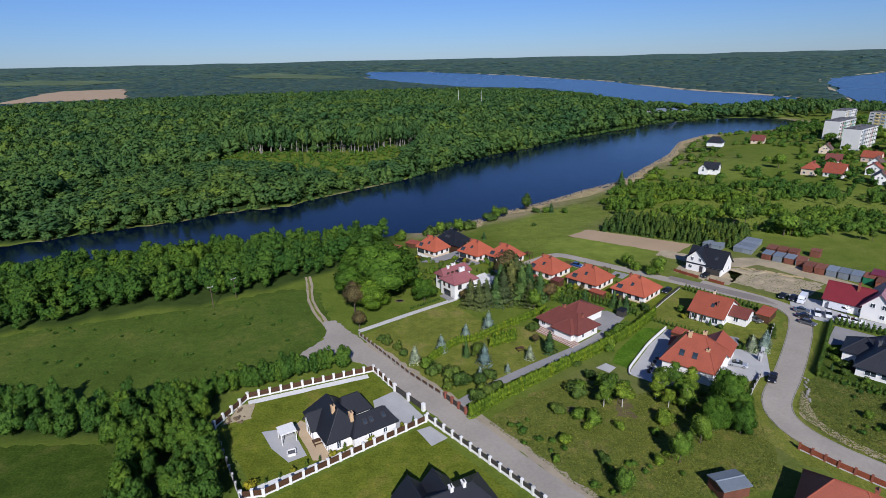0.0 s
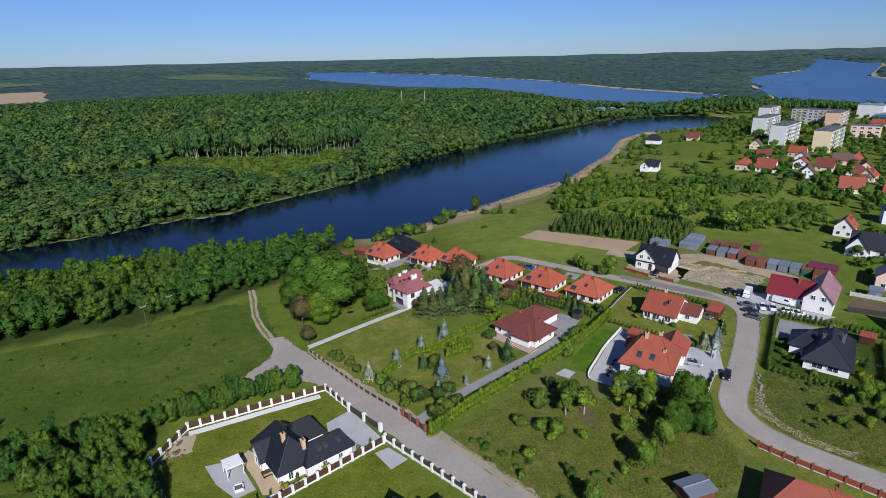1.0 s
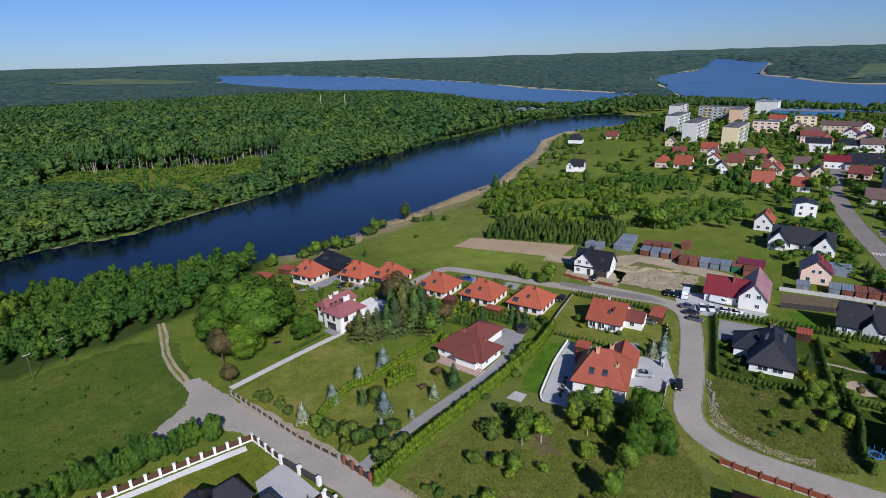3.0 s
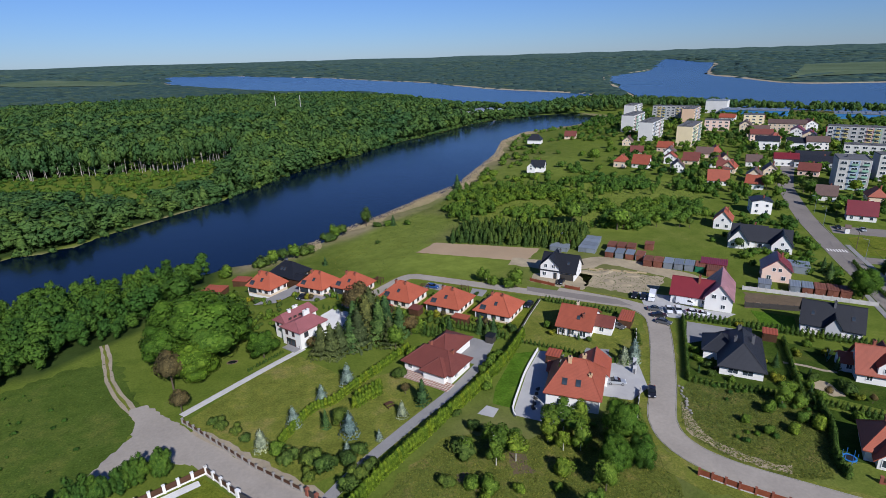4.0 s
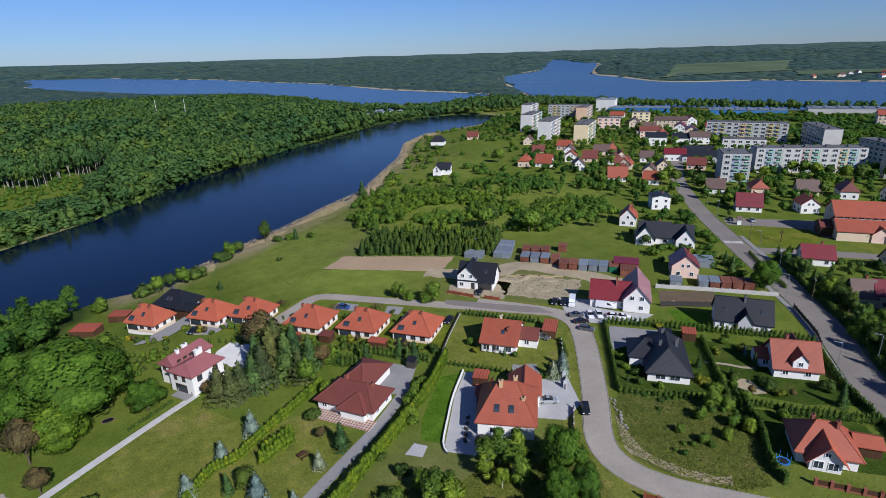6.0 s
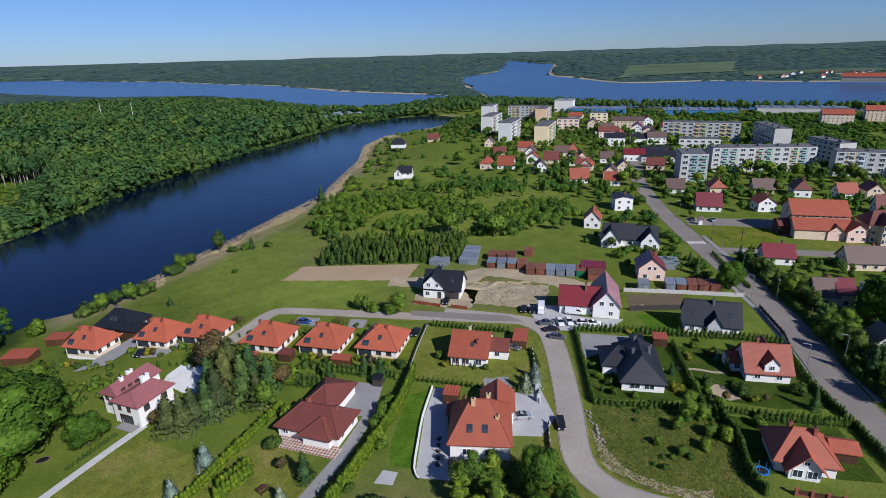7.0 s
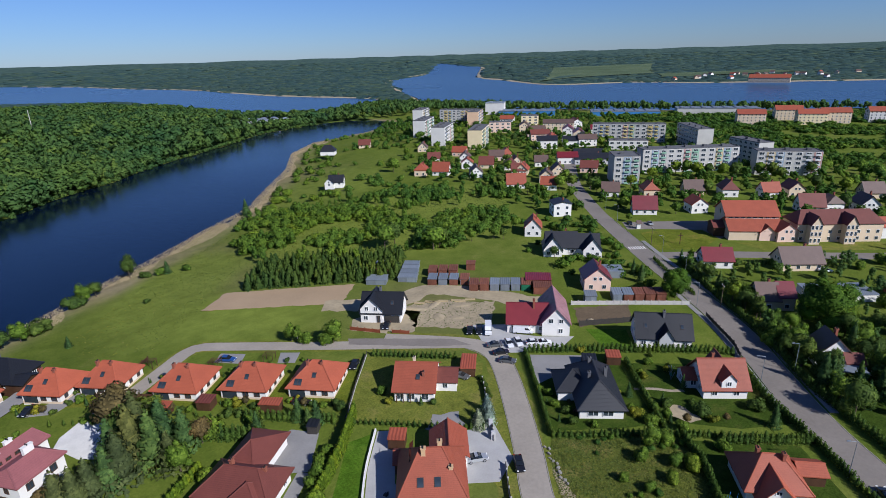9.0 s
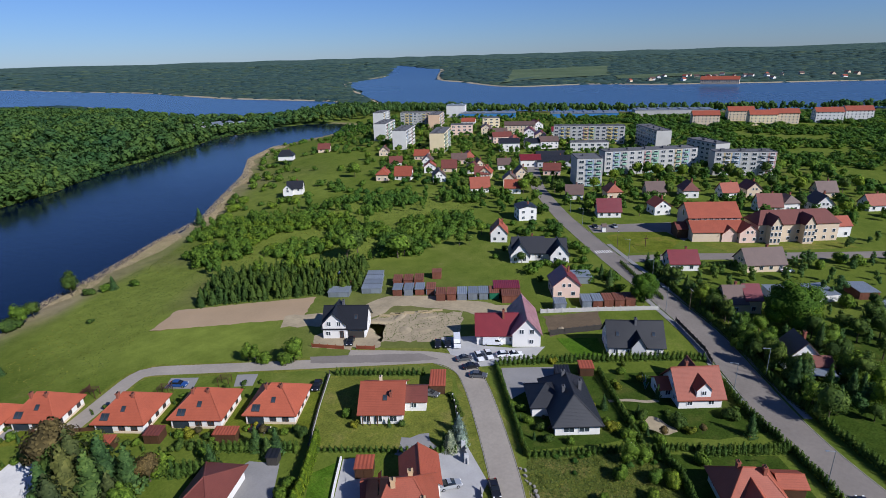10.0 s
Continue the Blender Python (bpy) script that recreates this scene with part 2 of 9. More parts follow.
DIRT = plain("dirt_track", (0.29, 0.24, 0.165), 0.95, var=0.25, scale=0.12, fine=1.2, bumpy=0.1)
SOIL = plain("ploughed_soil", (0.33, 0.235, 0.14), 0.95, var=0.14, scale=0.06, fine=1.8, bumpy=0.1)
EARTH = plain("dark_earth", (0.11, 0.078, 0.045), 0.95, var=0.3, scale=0.2, fine=1.5, bumpy=0.1)
LAWN = lawn("lawn", (0.116, 0.140, 0.016), (0.178, 0.158, 0.032))
LAWN_F = lawn("fresh_lawn", (0.069, 0.135, 0.011), (0.106, 0.155, 0.020), 0.2)
# lawn with the shade of hedges, trees and houses put into its colour
LAWN_SHADE = lawn("shade_coloured_lawn", (0.042, 0.070, 0.010), (0.080, 0.090, 0.020), 0.15)
LAWN_D = lawn("dry_lawn", (0.138, 0.154, 0.027), (0.200, 0.172, 0.055), 0.1, 0.0)
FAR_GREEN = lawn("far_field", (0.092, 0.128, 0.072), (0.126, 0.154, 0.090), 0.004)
MEADOW = lawn("meadow", (0.066, 0.100, 0.016), (0.112, 0.122, 0.028), 0.045)
ROUGH = lawn("rough_grass", (0.112, 0.130, 0.024), (0.190, 0.152, 0.054), 0.2)
CONCRETE = plain("concrete", (0.45, 0.43, 0.40), 0.9, var=0.15)
TIN = plain("grey_tin", (0.25, 0.28, 0.31), 0.45, 0.3, var=0.15, spread=0.35)
RUST = plain("rust_tin", (0.20, 0.075, 0.045), 0.7, 0.1, var=0.35, spread=0.4)
GREENTIN = plain("green_tin", (0.02, 0.14, 0.07), 0.6, 0.1, var=0.25)
BLUE_WALL = plain("blue_cladding", (0.05, 0.19, 0.42), 0.5, 0.0, var=0.1)
FENCE_R = plain("red_wood", (0.24, 0.065, 0.03), 0.7, var=0.25, spread=0.3)
FENCE_D = plain("dark_panel", (0.045, 0.04, 0.035), 0.6, var=0.25)
BARK = plain("bark", (0.10, 0.075, 0.05), 0.95, var=0.35, fine=8, bumpy=0.03)
POLE_BARK = plain("grey_tall_bark", (0.30, 0.27, 0.22), 0.9, var=0.4, fine=2)
REED_P = plain("dry_reeds", (0.29, 0.23, 0.135), 0.95, var=0.2, scale=0.08, fine=0.6)
BIRCH = plain("birch_bark", (0.45, 0.42, 0.37), 0.9, var=0.4, fine=4)
LEAF = foliage("leaves", (0.084, 0.136, 0.016), (0.140, 0.192, 0.026))
LEAF_D = foliage("dark_leaves", (0.056, 0.090, 0.018), (0.094, 0.128, 0.027))
LEAF_O = foliage("olive_needles", (0.066, 0.078, 0.027), (0.102, 0.112, 0.039))
LEAF_B = foliage("blue_needles", (0.150, 0.190, 0.170), (0.240, 0.285, 0.255))
LEAF_G = foliage("golden_leaves", (0.15, 0.15, 0.014), (0.23, 0.21, 0.024))
LEAF_P = foliage("purple_leaves", (0.092, 0.066, 0.028), (0.140, 0.100, 0.040))
WOODS_L = foliage("light_scrub_leaves", (0.088, 0.160, 0.022), (0.150, 0.215, 0.036), attr=True)
WOODS_Y = foliage("young_wood_leaves", (0.062, 0.126, 0.018), (0.108, 0.178, 0.028), attr=True)
LEAF_V = foliage("fresh_chestnut_leaves", (0.050, 0.098, 0.010), (0.084, 0.138, 0.017))
THUJA = foliage("thuja_green", (0.048, 0.082, 0.014), (0.080, 0.124, 0.022))
THUJA_Y = foliage("bright_thuja_green", (0.090, 0.134, 0.009), (0.135, 0.176, 0.015))
NEEDLE = foliage("fir_needles", (0.046, 0.086, 0.026), (0.082, 0.128, 0.038))
WOODS = foliage("woodland_leaves", (0.066, 0.126, 0.034), (0.108, 0.170, 0.050), attr=True)
# far pines, blue distance haze put into the needle colour
HAZY_PINES = foliage("hazy_pine_needles", (0.050, 0.088, 0.078), (0.074, 0.116, 0.100), attr=True)
FIRS_M = foliage("young_fir_needles", (0.058, 0.098, 0.020), (0.098, 0.145, 0.032), attr=True)
REED = plain("dry_reed", (0.40, 0.31, 0.17), 0.95, var=0.3, scale=0.3)
BLACK = plain("black_plastic", (0.015, 0.015, 0.016), 0.7, var=0.2)
CHROME = plain("light_alloy", (0.5, 0.5, 0.52), 0.35, 0.8, var=0.05)
LAMP_GLASS = plain("lamp_glass", (0.75, 0.75, 0.72), 0.2, var=0.03)
LAMP_RED = plain("red_lamp", (0.35, 0.02, 0.02), 0.3, var=0.05)

# ---- building blocks ----
def box(bm, x, y, z, sx, sy, sz, rz=0.0):
    """A box with its base centre at x, y, z."""
    m = pose(x, y, z + sz / 2, 0, 0, rz) @ Matrix.Diagonal((sx, sy, sz, 1))
    return bmesh.ops.create_cube(bm, size=1, matrix=m)["verts"]


def mesh_of(bm, name):
    me = bpy.data.meshes.new(name)
    bm.normal_update()
    bm.to_mesh(me)
    bm.free()
    return me


def part(name, geo, material, parent, label="", m=None):
    me = mesh_of(geo, name) if isinstance(geo, bmesh.types.BMesh) else geo
    if material and not me.materials:
        me.materials.append(material)
    ob = new(name, me)
    ob.parent = parent
    if m is not None:
        ob.matrix_basis = m
    if label:
        ob["label"] = label
    return ob


def thing(name, x, y, z, rot, label, category, group="", kind=""):
    ob = new(name)
    ob.empty_display_size = 0.5
    ob.matrix_basis = pose(x, y, z, 0, 0, rot)
    return tagged(ob, label, category, group, kind)


def solid(name, geo, material, label, category, kind="", m=None, group=""):
    ob = part(name, geo, material, None, "", m)
    return tagged(ob, label, category, group, kind)


def smooth_line(pts, step=3.0):
    """A Catmull-Rom line through the points, in even steps."""
    p = [Vector(q) for q in pts]
    p = [p[0] * 2 - p[1]] + p + [p[-1] * 2 - p[-2]]
    out = []
    for i in range(1, len(p) - 2):
        n = max(2, int((p[i + 1] - p[i]).length / step))
        for k in range(n):
            t = k / n
            a, b, c, d = p[i - 1], p[i], p[i + 1], p[i + 2]
            out.append(0.5 * (2 * b + (c - a) * t + (2 * a - 5 * b + 4 * c - d) * t * t + (3 * b - a - 3 * c + d) * t ** 3))
    out.append(p[-2])
    return out


# ---- lie of the land ----
WATER_Z, CX, CY, NEAR_R, FAR_R = -7.0, 5.0, 30.0, 2000.0, 4800.0
NEAR_BANK = [(-330, 150), (-215, 203), (-150, 230), (-90, 250), (-40, 260), (3, 271), (24, 288), (37, 300), (63, 321), (95, 350), (126, 375),
             (151, 411), (197, 475), (235, 545), (285, 595), (358, 623), (416, 650), (442, 690)]
FAR_BANK = [(440, 720), (405, 748), (360, 740), (278, 712), (206, 645), (135, 585), (81, 526), (42, 492), (11, 450), (-25, 395), (-73, 348),
            (-92, 322), (-125, 311), (-141, 296), (-188, 271), (-214, 255), (-330, 215)]
BAY = [(405, 850), (341, 935), (315, 1200), (286, 1545), (54, 1807), (-360, 2930), (-435, 3600), (-63, 3480), (374, 2862), (560, 2028),
       (579, 1438), (646, 1142), (655, 1040), (540, 900)]
LAKE = [(620, 845), (720, 1000), (835, 1205), (1213, 1803), (1718, 2227), (2486, 3096), (2330, 2500), (1540, 1681), (1330, 1330), (1200, 1040), (1362, 900),
        (1400, 720), (1560, 500), (1700, 324), (1950, 0), (1250, -80), (990, 195), (905, 290), (812, 402), (700, 606)]
LAKES = [NEAR_BANK + FAR_BANK, BAY, LAKE]


def shore_distance(x, y, poly):
    """Metres to the outline, negative inside."""
    x, y = np.asarray(x, float), np.asarray(y, float)
    best, inside = np.full(x.shape, 1e18), np.zeros(x.shape, bool)
    for (ax, ay), (bx, by) in zip(poly, poly[1:] + poly[:1]):
        dx, dy = bx - ax, by - ay
        t = np.clip(((x - ax) * dx + (y - ay) * dy) / (dx * dx + dy * dy), 0, 1)
        best = np.minimum(best, (x - ax - t * dx) ** 2 + (y - ay - t * dy) ** 2)
        if dy:
            cross = ((ay > y) != (by > y)) & (x < dx * (y - ay) / dy + ax)
            inside ^= cross
    return np.where(inside, -1, 1) * np.sqrt(best)


def water_level(x, y):
    r = np.hypot(np.asarray(x) - CX, np.asarray(y) - CY)
    d0 = 82.0 / NEAR_R
    far = 75 - r * d0 * (FAR_R - r) / (FAR_R - NEAR_R)
    return np.where(r < NEAR_R, WATER_Z, np.where(r < FAR_R, far, 75 - (r - FAR_R) * 0.05))


def step_up(v, a, b):
    t = np.clip((v - a) / (b - a), 0, 1)
    return t * t * (3 - 2 * t)


def beyond_river(x, y):
    """True across the narrow lake."""
    x, y = np.asarray(x, float), np.asarray(y, float)
    fx = np.array([p[0] for p in FAR_BANK[::-1]])
    fy = np.array([p[1] for p in FAR_BANK[::-1]])
    return (y > np.interp(x, fx, fy) - 6) & (x < 440)


def land(x, y):
    x, y = np.asarray(x, float), np.asarray(y, float)
    d = shore_distance(x, y, LAKES[0])
    d2 = np.minimum(shore_distance(x, y, BAY), shore_distance(x, y, LAKE))
    over = beyond_river(x, y)
    rise = np.where(over, 6 * step_up(d, 0, 60) + 5 * step_up(d, 60, 260) * step_up(d2, 60, 400), 7 * step_up(d, 0, 75))
    rise = np.minimum(rise, 1.0 + 2 * step_up(d2, 0, 60) + 7 * step_up(d2, 60, 200) + np.where(over, 12, 0) * step_up(d2, 60, 400))
    rise = np.where(over, rise, np.minimum(rise, 7))
    z = rise + 0.6 * np.clip(d, -6, 0) + np.where(d2 < 0, -7.0, 0.0)
    return water_level(x, y) + z


def land_z(x, y):
    return float(land(np.array([x]), np.array([y]))[0])

# ---- ground and water ----
def graded(lo, hi, a, b, step, rate=1.06):
    v = list(np.arange(a, b + 0.1, step))
    s, p = step, a
    while p > lo:
        s *= rate
        p -= s
        v.insert(0, p)
    s, p = step, v[-1]
    while p < hi:
        s *= rate
        p += s
        v.append(p)
    return np.array(v)


def sheet(name, xs, ys, z, keep, material, attrs=()):
    nx, ny = len(xs), len(ys)
    gx, gy = np.meshgrid(xs, ys)
    co = np.stack([gx, gy, z], -1).reshape(-1, 3)
    i = np.arange(nx * ny).reshape(ny, nx)
    f = np.stack([i[:-1, :-1], i[:-1, 1:], i[1:, 1:], i[1:, :-1]], -1).reshape(-1, 4)
    if keep is not None:
        f = f[keep.reshape(-1)[f].any(1)]
    me = bpy.data.meshes.new(name)
    me.from_pydata(co.tolist(), [], f.tolist())
    for key, val in attrs:
        a = me.attributes.new(key, "FLOAT", "POINT")
        a.data.foreach_set("value", np.asarray(val, np.float32).reshape(-1))
    me.polygons.foreach_set("use_smooth", np.ones(len(me.polygons), bool))
    if keep is not None:
        bm = bmesh.new()
        bm.from_mesh(me)
        bmesh.ops.delete(bm, geom=[v for v in bm.verts if not v.link_faces], context="VERTS")
        bm.to_mesh(me)
        bm.free()
    me.materials.append(material)
    return new(name, me)


def inside(x, y, poly):
    return shore_distance(x, y, poly) < 0


NEAR_WOODS = [(-330, 132), (-130, 150), (-106, 160), (-81, 167), (-58, 182), (-42, 198), (-32, 215), (-27, 235), (-22, 262), (-40, 257), (-90, 247),
              (-150, 227), (-215, 200), (-330, 147)]
CORNER_WOODS = [(-130, 113), (-100, 110), (-74, 107), (-63, 114), (-55, 116), (-53, 105), (-45, 89), (-41, 75), (-46, 60), (-58, 62), (-61, 80), (-64, 93), (-74, 98), (-100, 98), (-130, 101)]
CLEARING = [(-185, 440), (-125, 412), (-74, 392), (-36, 440), (-20, 545), (-58, 548), (-100, 488), (-175, 488)]
xs = graded(-4800, 4800, -260, 440, 6.0)
ys = graded(-1500, 4800, -60, 700, 6.0)
gx, gy = np.meshgrid(xs, ys)
gz = land(gx, gy)
d_near = shore_distance(gx, gy, LAKES[0])
d_far = np.minimum(shore_distance(gx, gy, BAY), shore_distance(gx, gy, LAKE))
over = beyond_river(gx, gy)
gr = np.hypot(gx - CX, gy - CY)
woods = np.where(over & ~inside(gx, gy, CLEARING) & (d_near > 5), 1.0, 0.0)
woods = np.maximum(woods, np.where(inside(gx, gy, NEAR_WOODS) | inside(gx, gy, CORNER_WOODS), 0.9, 0))
woods = np.maximum(woods, step_up(gr, 900, 1200) * 0.9)
reed = np.where(~over & (gx > -20), 1 - step_up(d_near, 4 + 9 * step_up(-np.hypot(gx - 72, gy - 305), -70, 0), 20), 0) * 0.95
reed = np.maximum(reed, np.where(over, 1 - step_up(d_near, 0, 4), 0) * np.where(gx < -20, 0.8, 0.25))
reed = np.maximum(reed, np.where(gr < 900, 1 - step_up(d_far, 25, 60), 0) * 0.95)
worn = np.array([noise.noise(Vector((a * 0.035, b * 0.035, 4.0))) for a, b in zip(gx.ravel(), gy.ravel())]).reshape(gx.shape)
reed *= np.clip(0.75 + 1.2 * worn, 0.1, 1.0)
dry = np.zeros_like(gx)
for px, py, pr in ((112, 185, 24), (78, 300, 22), (70, 262, 22), (140, 400, 22), (190, 440, 30), (205, 500, 28), (240, 560, 25), (60, 100, 14), (38, 112, 12), (90, 96, 9)):
    dry = np.maximum(dry, 0.7 * np.exp(-((gx - px) ** 2 + (gy - py) ** 2) / pr ** 2))
fresh = 0.9 * (1 - step_up(shore_distance(gx, gy, [(28, 222), (26, 262), (50, 292), (78, 312), (92, 285), (80, 262), (62, 244), (84, 205), (66, 196), (46, 214)]), -6, 6))
fresh = np.maximum(fresh, 0.5 * (1 - step_up(shore_distance(gx, gy, [(96, 305), (120, 345), (170, 410), (215, 440), (225, 385), (200, 345), (150, 330)]), -8, 8)))
fresh = np.maximum(fresh, 0.7 * (1 - step_up(shore_distance(gx, gy, [(96, 318), (170, 325), (245, 300), (240, 268), (218, 254), (192, 228), (150, 222), (84, 262)]), -8, 8)))
fresh = np.where(d_near > 10, fresh, 0)
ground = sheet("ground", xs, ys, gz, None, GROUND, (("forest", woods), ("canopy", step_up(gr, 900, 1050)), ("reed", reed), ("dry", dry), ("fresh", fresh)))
tagged(ground, "green meadow and wooded land around the lakes", "ground", kind="structure")
px = [q[0] for q in LAKES[0]]
py = [q[1] for q in LAKES[0]]
wx, wy = np.linspace(min(px) - 40, max(px) + 40, 90), np.linspace(min(py) - 40, max(py) + 40, 90)
ax, ay = np.meshgrid(wx, wy)
river = sheet("water", wx, wy, water_level(ax, ay), shore_distance(ax, ay, LAKES[0]) < 40, WATER)
tagged(river, "dark blue narrow lake between wooded banks", "lake", kind="structure")


def shore_line(poly):
    """The closed outline of a lake, rounded and a little uneven."""
    out = []
    for q in smooth_line([(x, y, 0) for x, y in poly + poly[:1]], 25)[:-1]:
        k = 0.012 * math.hypot(q.x, q.y)
        out.append((q.x + k * noise.noise(Vector((q.x * 0.006, q.y * 0.006, 1))), q.y + k * noise.noise(Vector((q.x * 0.006, q.y * 0.006, 7)))))
    return out


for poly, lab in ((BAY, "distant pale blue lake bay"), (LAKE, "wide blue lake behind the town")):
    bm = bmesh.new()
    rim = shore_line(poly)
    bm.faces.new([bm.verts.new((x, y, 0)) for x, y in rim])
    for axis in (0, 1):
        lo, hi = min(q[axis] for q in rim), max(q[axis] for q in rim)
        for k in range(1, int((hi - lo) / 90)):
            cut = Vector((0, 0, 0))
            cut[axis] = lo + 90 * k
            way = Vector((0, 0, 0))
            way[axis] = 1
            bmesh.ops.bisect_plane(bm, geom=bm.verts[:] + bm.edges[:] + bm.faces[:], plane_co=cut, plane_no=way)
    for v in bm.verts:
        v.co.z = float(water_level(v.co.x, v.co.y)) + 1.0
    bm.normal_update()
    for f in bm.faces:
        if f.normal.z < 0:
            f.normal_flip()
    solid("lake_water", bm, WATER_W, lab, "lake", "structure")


def patch(name, pts, z, material, label, category, kind="structure"):
    """A flat piece of ground with a given outline, a few centimetres thick."""
    bm = bmesh.new()
    vs = [bm.verts.new((x, y, z)) for x, y in pts]
    f = bm.faces.new(vs)
    bm.normal_update()
    if f.normal.z < 0:
        f.normal_flip()
    ext = bmesh.ops.extrude_face_region(bm, geom=[f])
    for v in (g for g in ext["geom"] if isinstance(g, bmesh.types.BMVert)):
        v.co.z -= 0.1
    bmesh.ops.recalc_face_normals(bm, faces=bm.faces)
    return solid(name, bm, material, label, category, kind)


def soft_outline(pts, amount=0.5, step=1.5, seed=1):
    """The outline with a slightly uneven edge."""
    rng = random.Random(seed)
    out = []
    for a, b in zip(pts, pts[1:] + pts[:1]):
        n = max(1, int(math.dist(a, b) / step))
        for k in range(n):
            t = k / n
            out.append((a[0] + (b[0] - a[0]) * t + rng.uniform(-amount, amount), a[1] + (b[1] - a[1]) * t + rng.uniform(-amount, amount)))
    return out


def ribbon(name, pts, width, z, material, label, category, thick=0.05, follow=False, jitter=0.0, kind="structure"):
    line = smooth_line([(x, y, 0) for x, y in pts], 2.5)
    rng = random.Random(len(pts) * 7 + int(width * 10))
    bm = bmesh.new()
    rows = []
    for i, p in enumerate(line):
        d = (line[min(i + 1, len(line) - 1)] - line[max(i - 1, 0)]).normalized()
        n = Vector((-d.y, d.x, 0))
        w = width[0] + (width[1] - width[0]) * i / (len(line) - 1) if isinstance(width, tuple) else width
        zz = z + (land_z(p.x, p.y) if follow else 0)
        a, b = p + n * (w / 2 + rng.uniform(-jitter, jitter)), p - n * (w / 2 + rng.uniform(-jitter, jitter))
        rows.append([bm.verts.new((q.x, q.y, zz + h)) for q, h in ((a, -thick), (a, 0), (b, 0), (b, -thick))])
    for r, s in zip(rows, rows[1:]):
        for k in range(3):
            bm.faces.new((r[k], r[k + 1], s[k + 1], s[k]))
    bmesh.ops.recalc_face_normals(bm, faces=bm.faces)
    return solid(name, bm, material, label, category, kind)


def side_line(pts, off):
    line = smooth_line([(x, y, 0) for x, y in pts], 3.0)
    out = []
    for i, p in enumerate(line):
        d = (line[min(i + 1, len(line) - 1)] - line[max(i - 1, 0)]).normalized()
        out.append((p.x - d.y * off, p.y + d.x * off))
    return out


# lawns, yards and fields
patch("meadow", soft_outline([(-125, 150), (-104, 157), (-80, 164), (-57, 178), (-44, 178), (-33, 150), (-36, 135), (-28, 128), (-62, 117), (-85, 112), (-110, 114), (-145, 116), (-150, 135)], 1.0),
      0.02, MEADOW, "wide mown green meadow beside the woods", "meadow")
patch("field", soft_outline([(55, 232), (66, 241), (103, 216.5), (91, 205.5)], 0.3), 0.03, SOIL, "ploughed pale brown field strip", "field")
patch("lawn", [(-24, 142.5), (-1.2, 112.6), (12, 116), (31, 124.5), (27, 146), (14, 146), (2, 164), (-8, 158)], 0.02, LAWN_D, "sparse dry lawn with garden beds", "lawn")
patch("lawn", [(-49, 101), (-46, 111), (-19, 122.5), (-12, 113), (-6, 101.5), (-35, 81.5)], 0.02, LAWN, "mown lawn inside a white fence", "lawn")
patch("lawn", soft_outline([(-160, 97), (-100, 97), (-74, 97), (-63, 91), (-57, 62), (-60, 30), (-160, 30)], 0.6), 0.02, LAWN_SHADE, "grass coloured as shaded below the young wood", "lawn")
patch("lawn", [(-33, 80), (-4.8, 100.5), (12, 80), (8, 64), (-20, 62)], 0.02, LAWN, "mown lawn inside a white fence", "lawn")
patch("lawn", [(60, 150), (79, 170.5), (99.5, 147.5), (81, 129.5)], 0.02, LAWN_D, "trimmed olive lawn around the bungalow", "lawn")
patch("lawn", [(91, 118), (111, 142), (125, 124), (110, 104.5), (104.5, 107.5)], 0.02, LAWN_SHADE, "garden lawn with shrubs", "lawn")
patch("lawn", [(112, 103.5), (127, 122), (150, 100), (133, 84), (121, 92)], 0.02, LAWN_SHADE, "garden lawn around the red house", "lawn")
patch("lawn", [(127, 128), (134, 141), (142, 133), (135, 126)], 0.03, LAWN_F, "fresh green lawn", "lawn")
patch("lawn", [(46, 121.6), (42.5, 124.8), (46, 131), (57, 143.5), (62, 142.6), (54.5, 134)], 0.03, LAWN_F, "fresh green lawn beside a white wall", "lawn")
patch("lawn", [(97.5, 85), (104.6, 91), (109.5, 97.5), (124, 82), (114, 70)], 0.022, LAWN_SHADE, "garden lawn around the red house", "lawn")
patch("lawn", soft_outline([(64, 156), (74, 166), (20, 212), (8, 204)], 0.3), 0.02, LAWN, "small front lawns between the cottages", "lawn")
patch("waste_ground", soft_outline([(104, 190), (118, 184), (128, 172), (118, 163), (109, 165.5), (98.5, 175.5)], 0.9), 0.03, SAND, "bare sandy building plot", "ground")
patch("waste_ground", soft_outline([(143, 152), (157, 142), (148, 134.5), (134, 143)], 0.5), 0.03, EARTH, "bare brown earth plot behind a fence", "ground")
patch("rough_grass", soft_outline([(8, 101.5), (17, 110), (29, 118), (37, 115), (44, 110.5), (52, 113), (64, 112), (68, 100), (62, 82), (40, 72), (27, 76), (16, 91)], 0.6), 0.015, ROUGH, "overgrown plot with patchy dry grass", "grass")
patch("rough_grass", soft_outline([(77, 104), (84, 112.5), (90, 116.5), (108.5, 99), (104, 92), (96, 85.5), (91.6, 81), (85, 83), (78, 92), (76.5, 97)], 0.8), 0.018, ROUGH, "overgrown plot with patchy dry grass", "grass")
patch("bare_ground", soft_outline([(40.8, 112.7), (41.4, 107.9), (41.0, 101.3), (37.8, 102.9), (38.5, 108.0)], 0.7, 1.0), 0.03, EARTH, "bare brown earth among the grass", "ground")
patch("bare_ground", soft_outline([(27, 106), (30, 105.5), (29.5, 101), (27.4, 102)], 0.6, 0.8, 5), 0.03, EARTH, "bare brown earth among the grass", "ground")
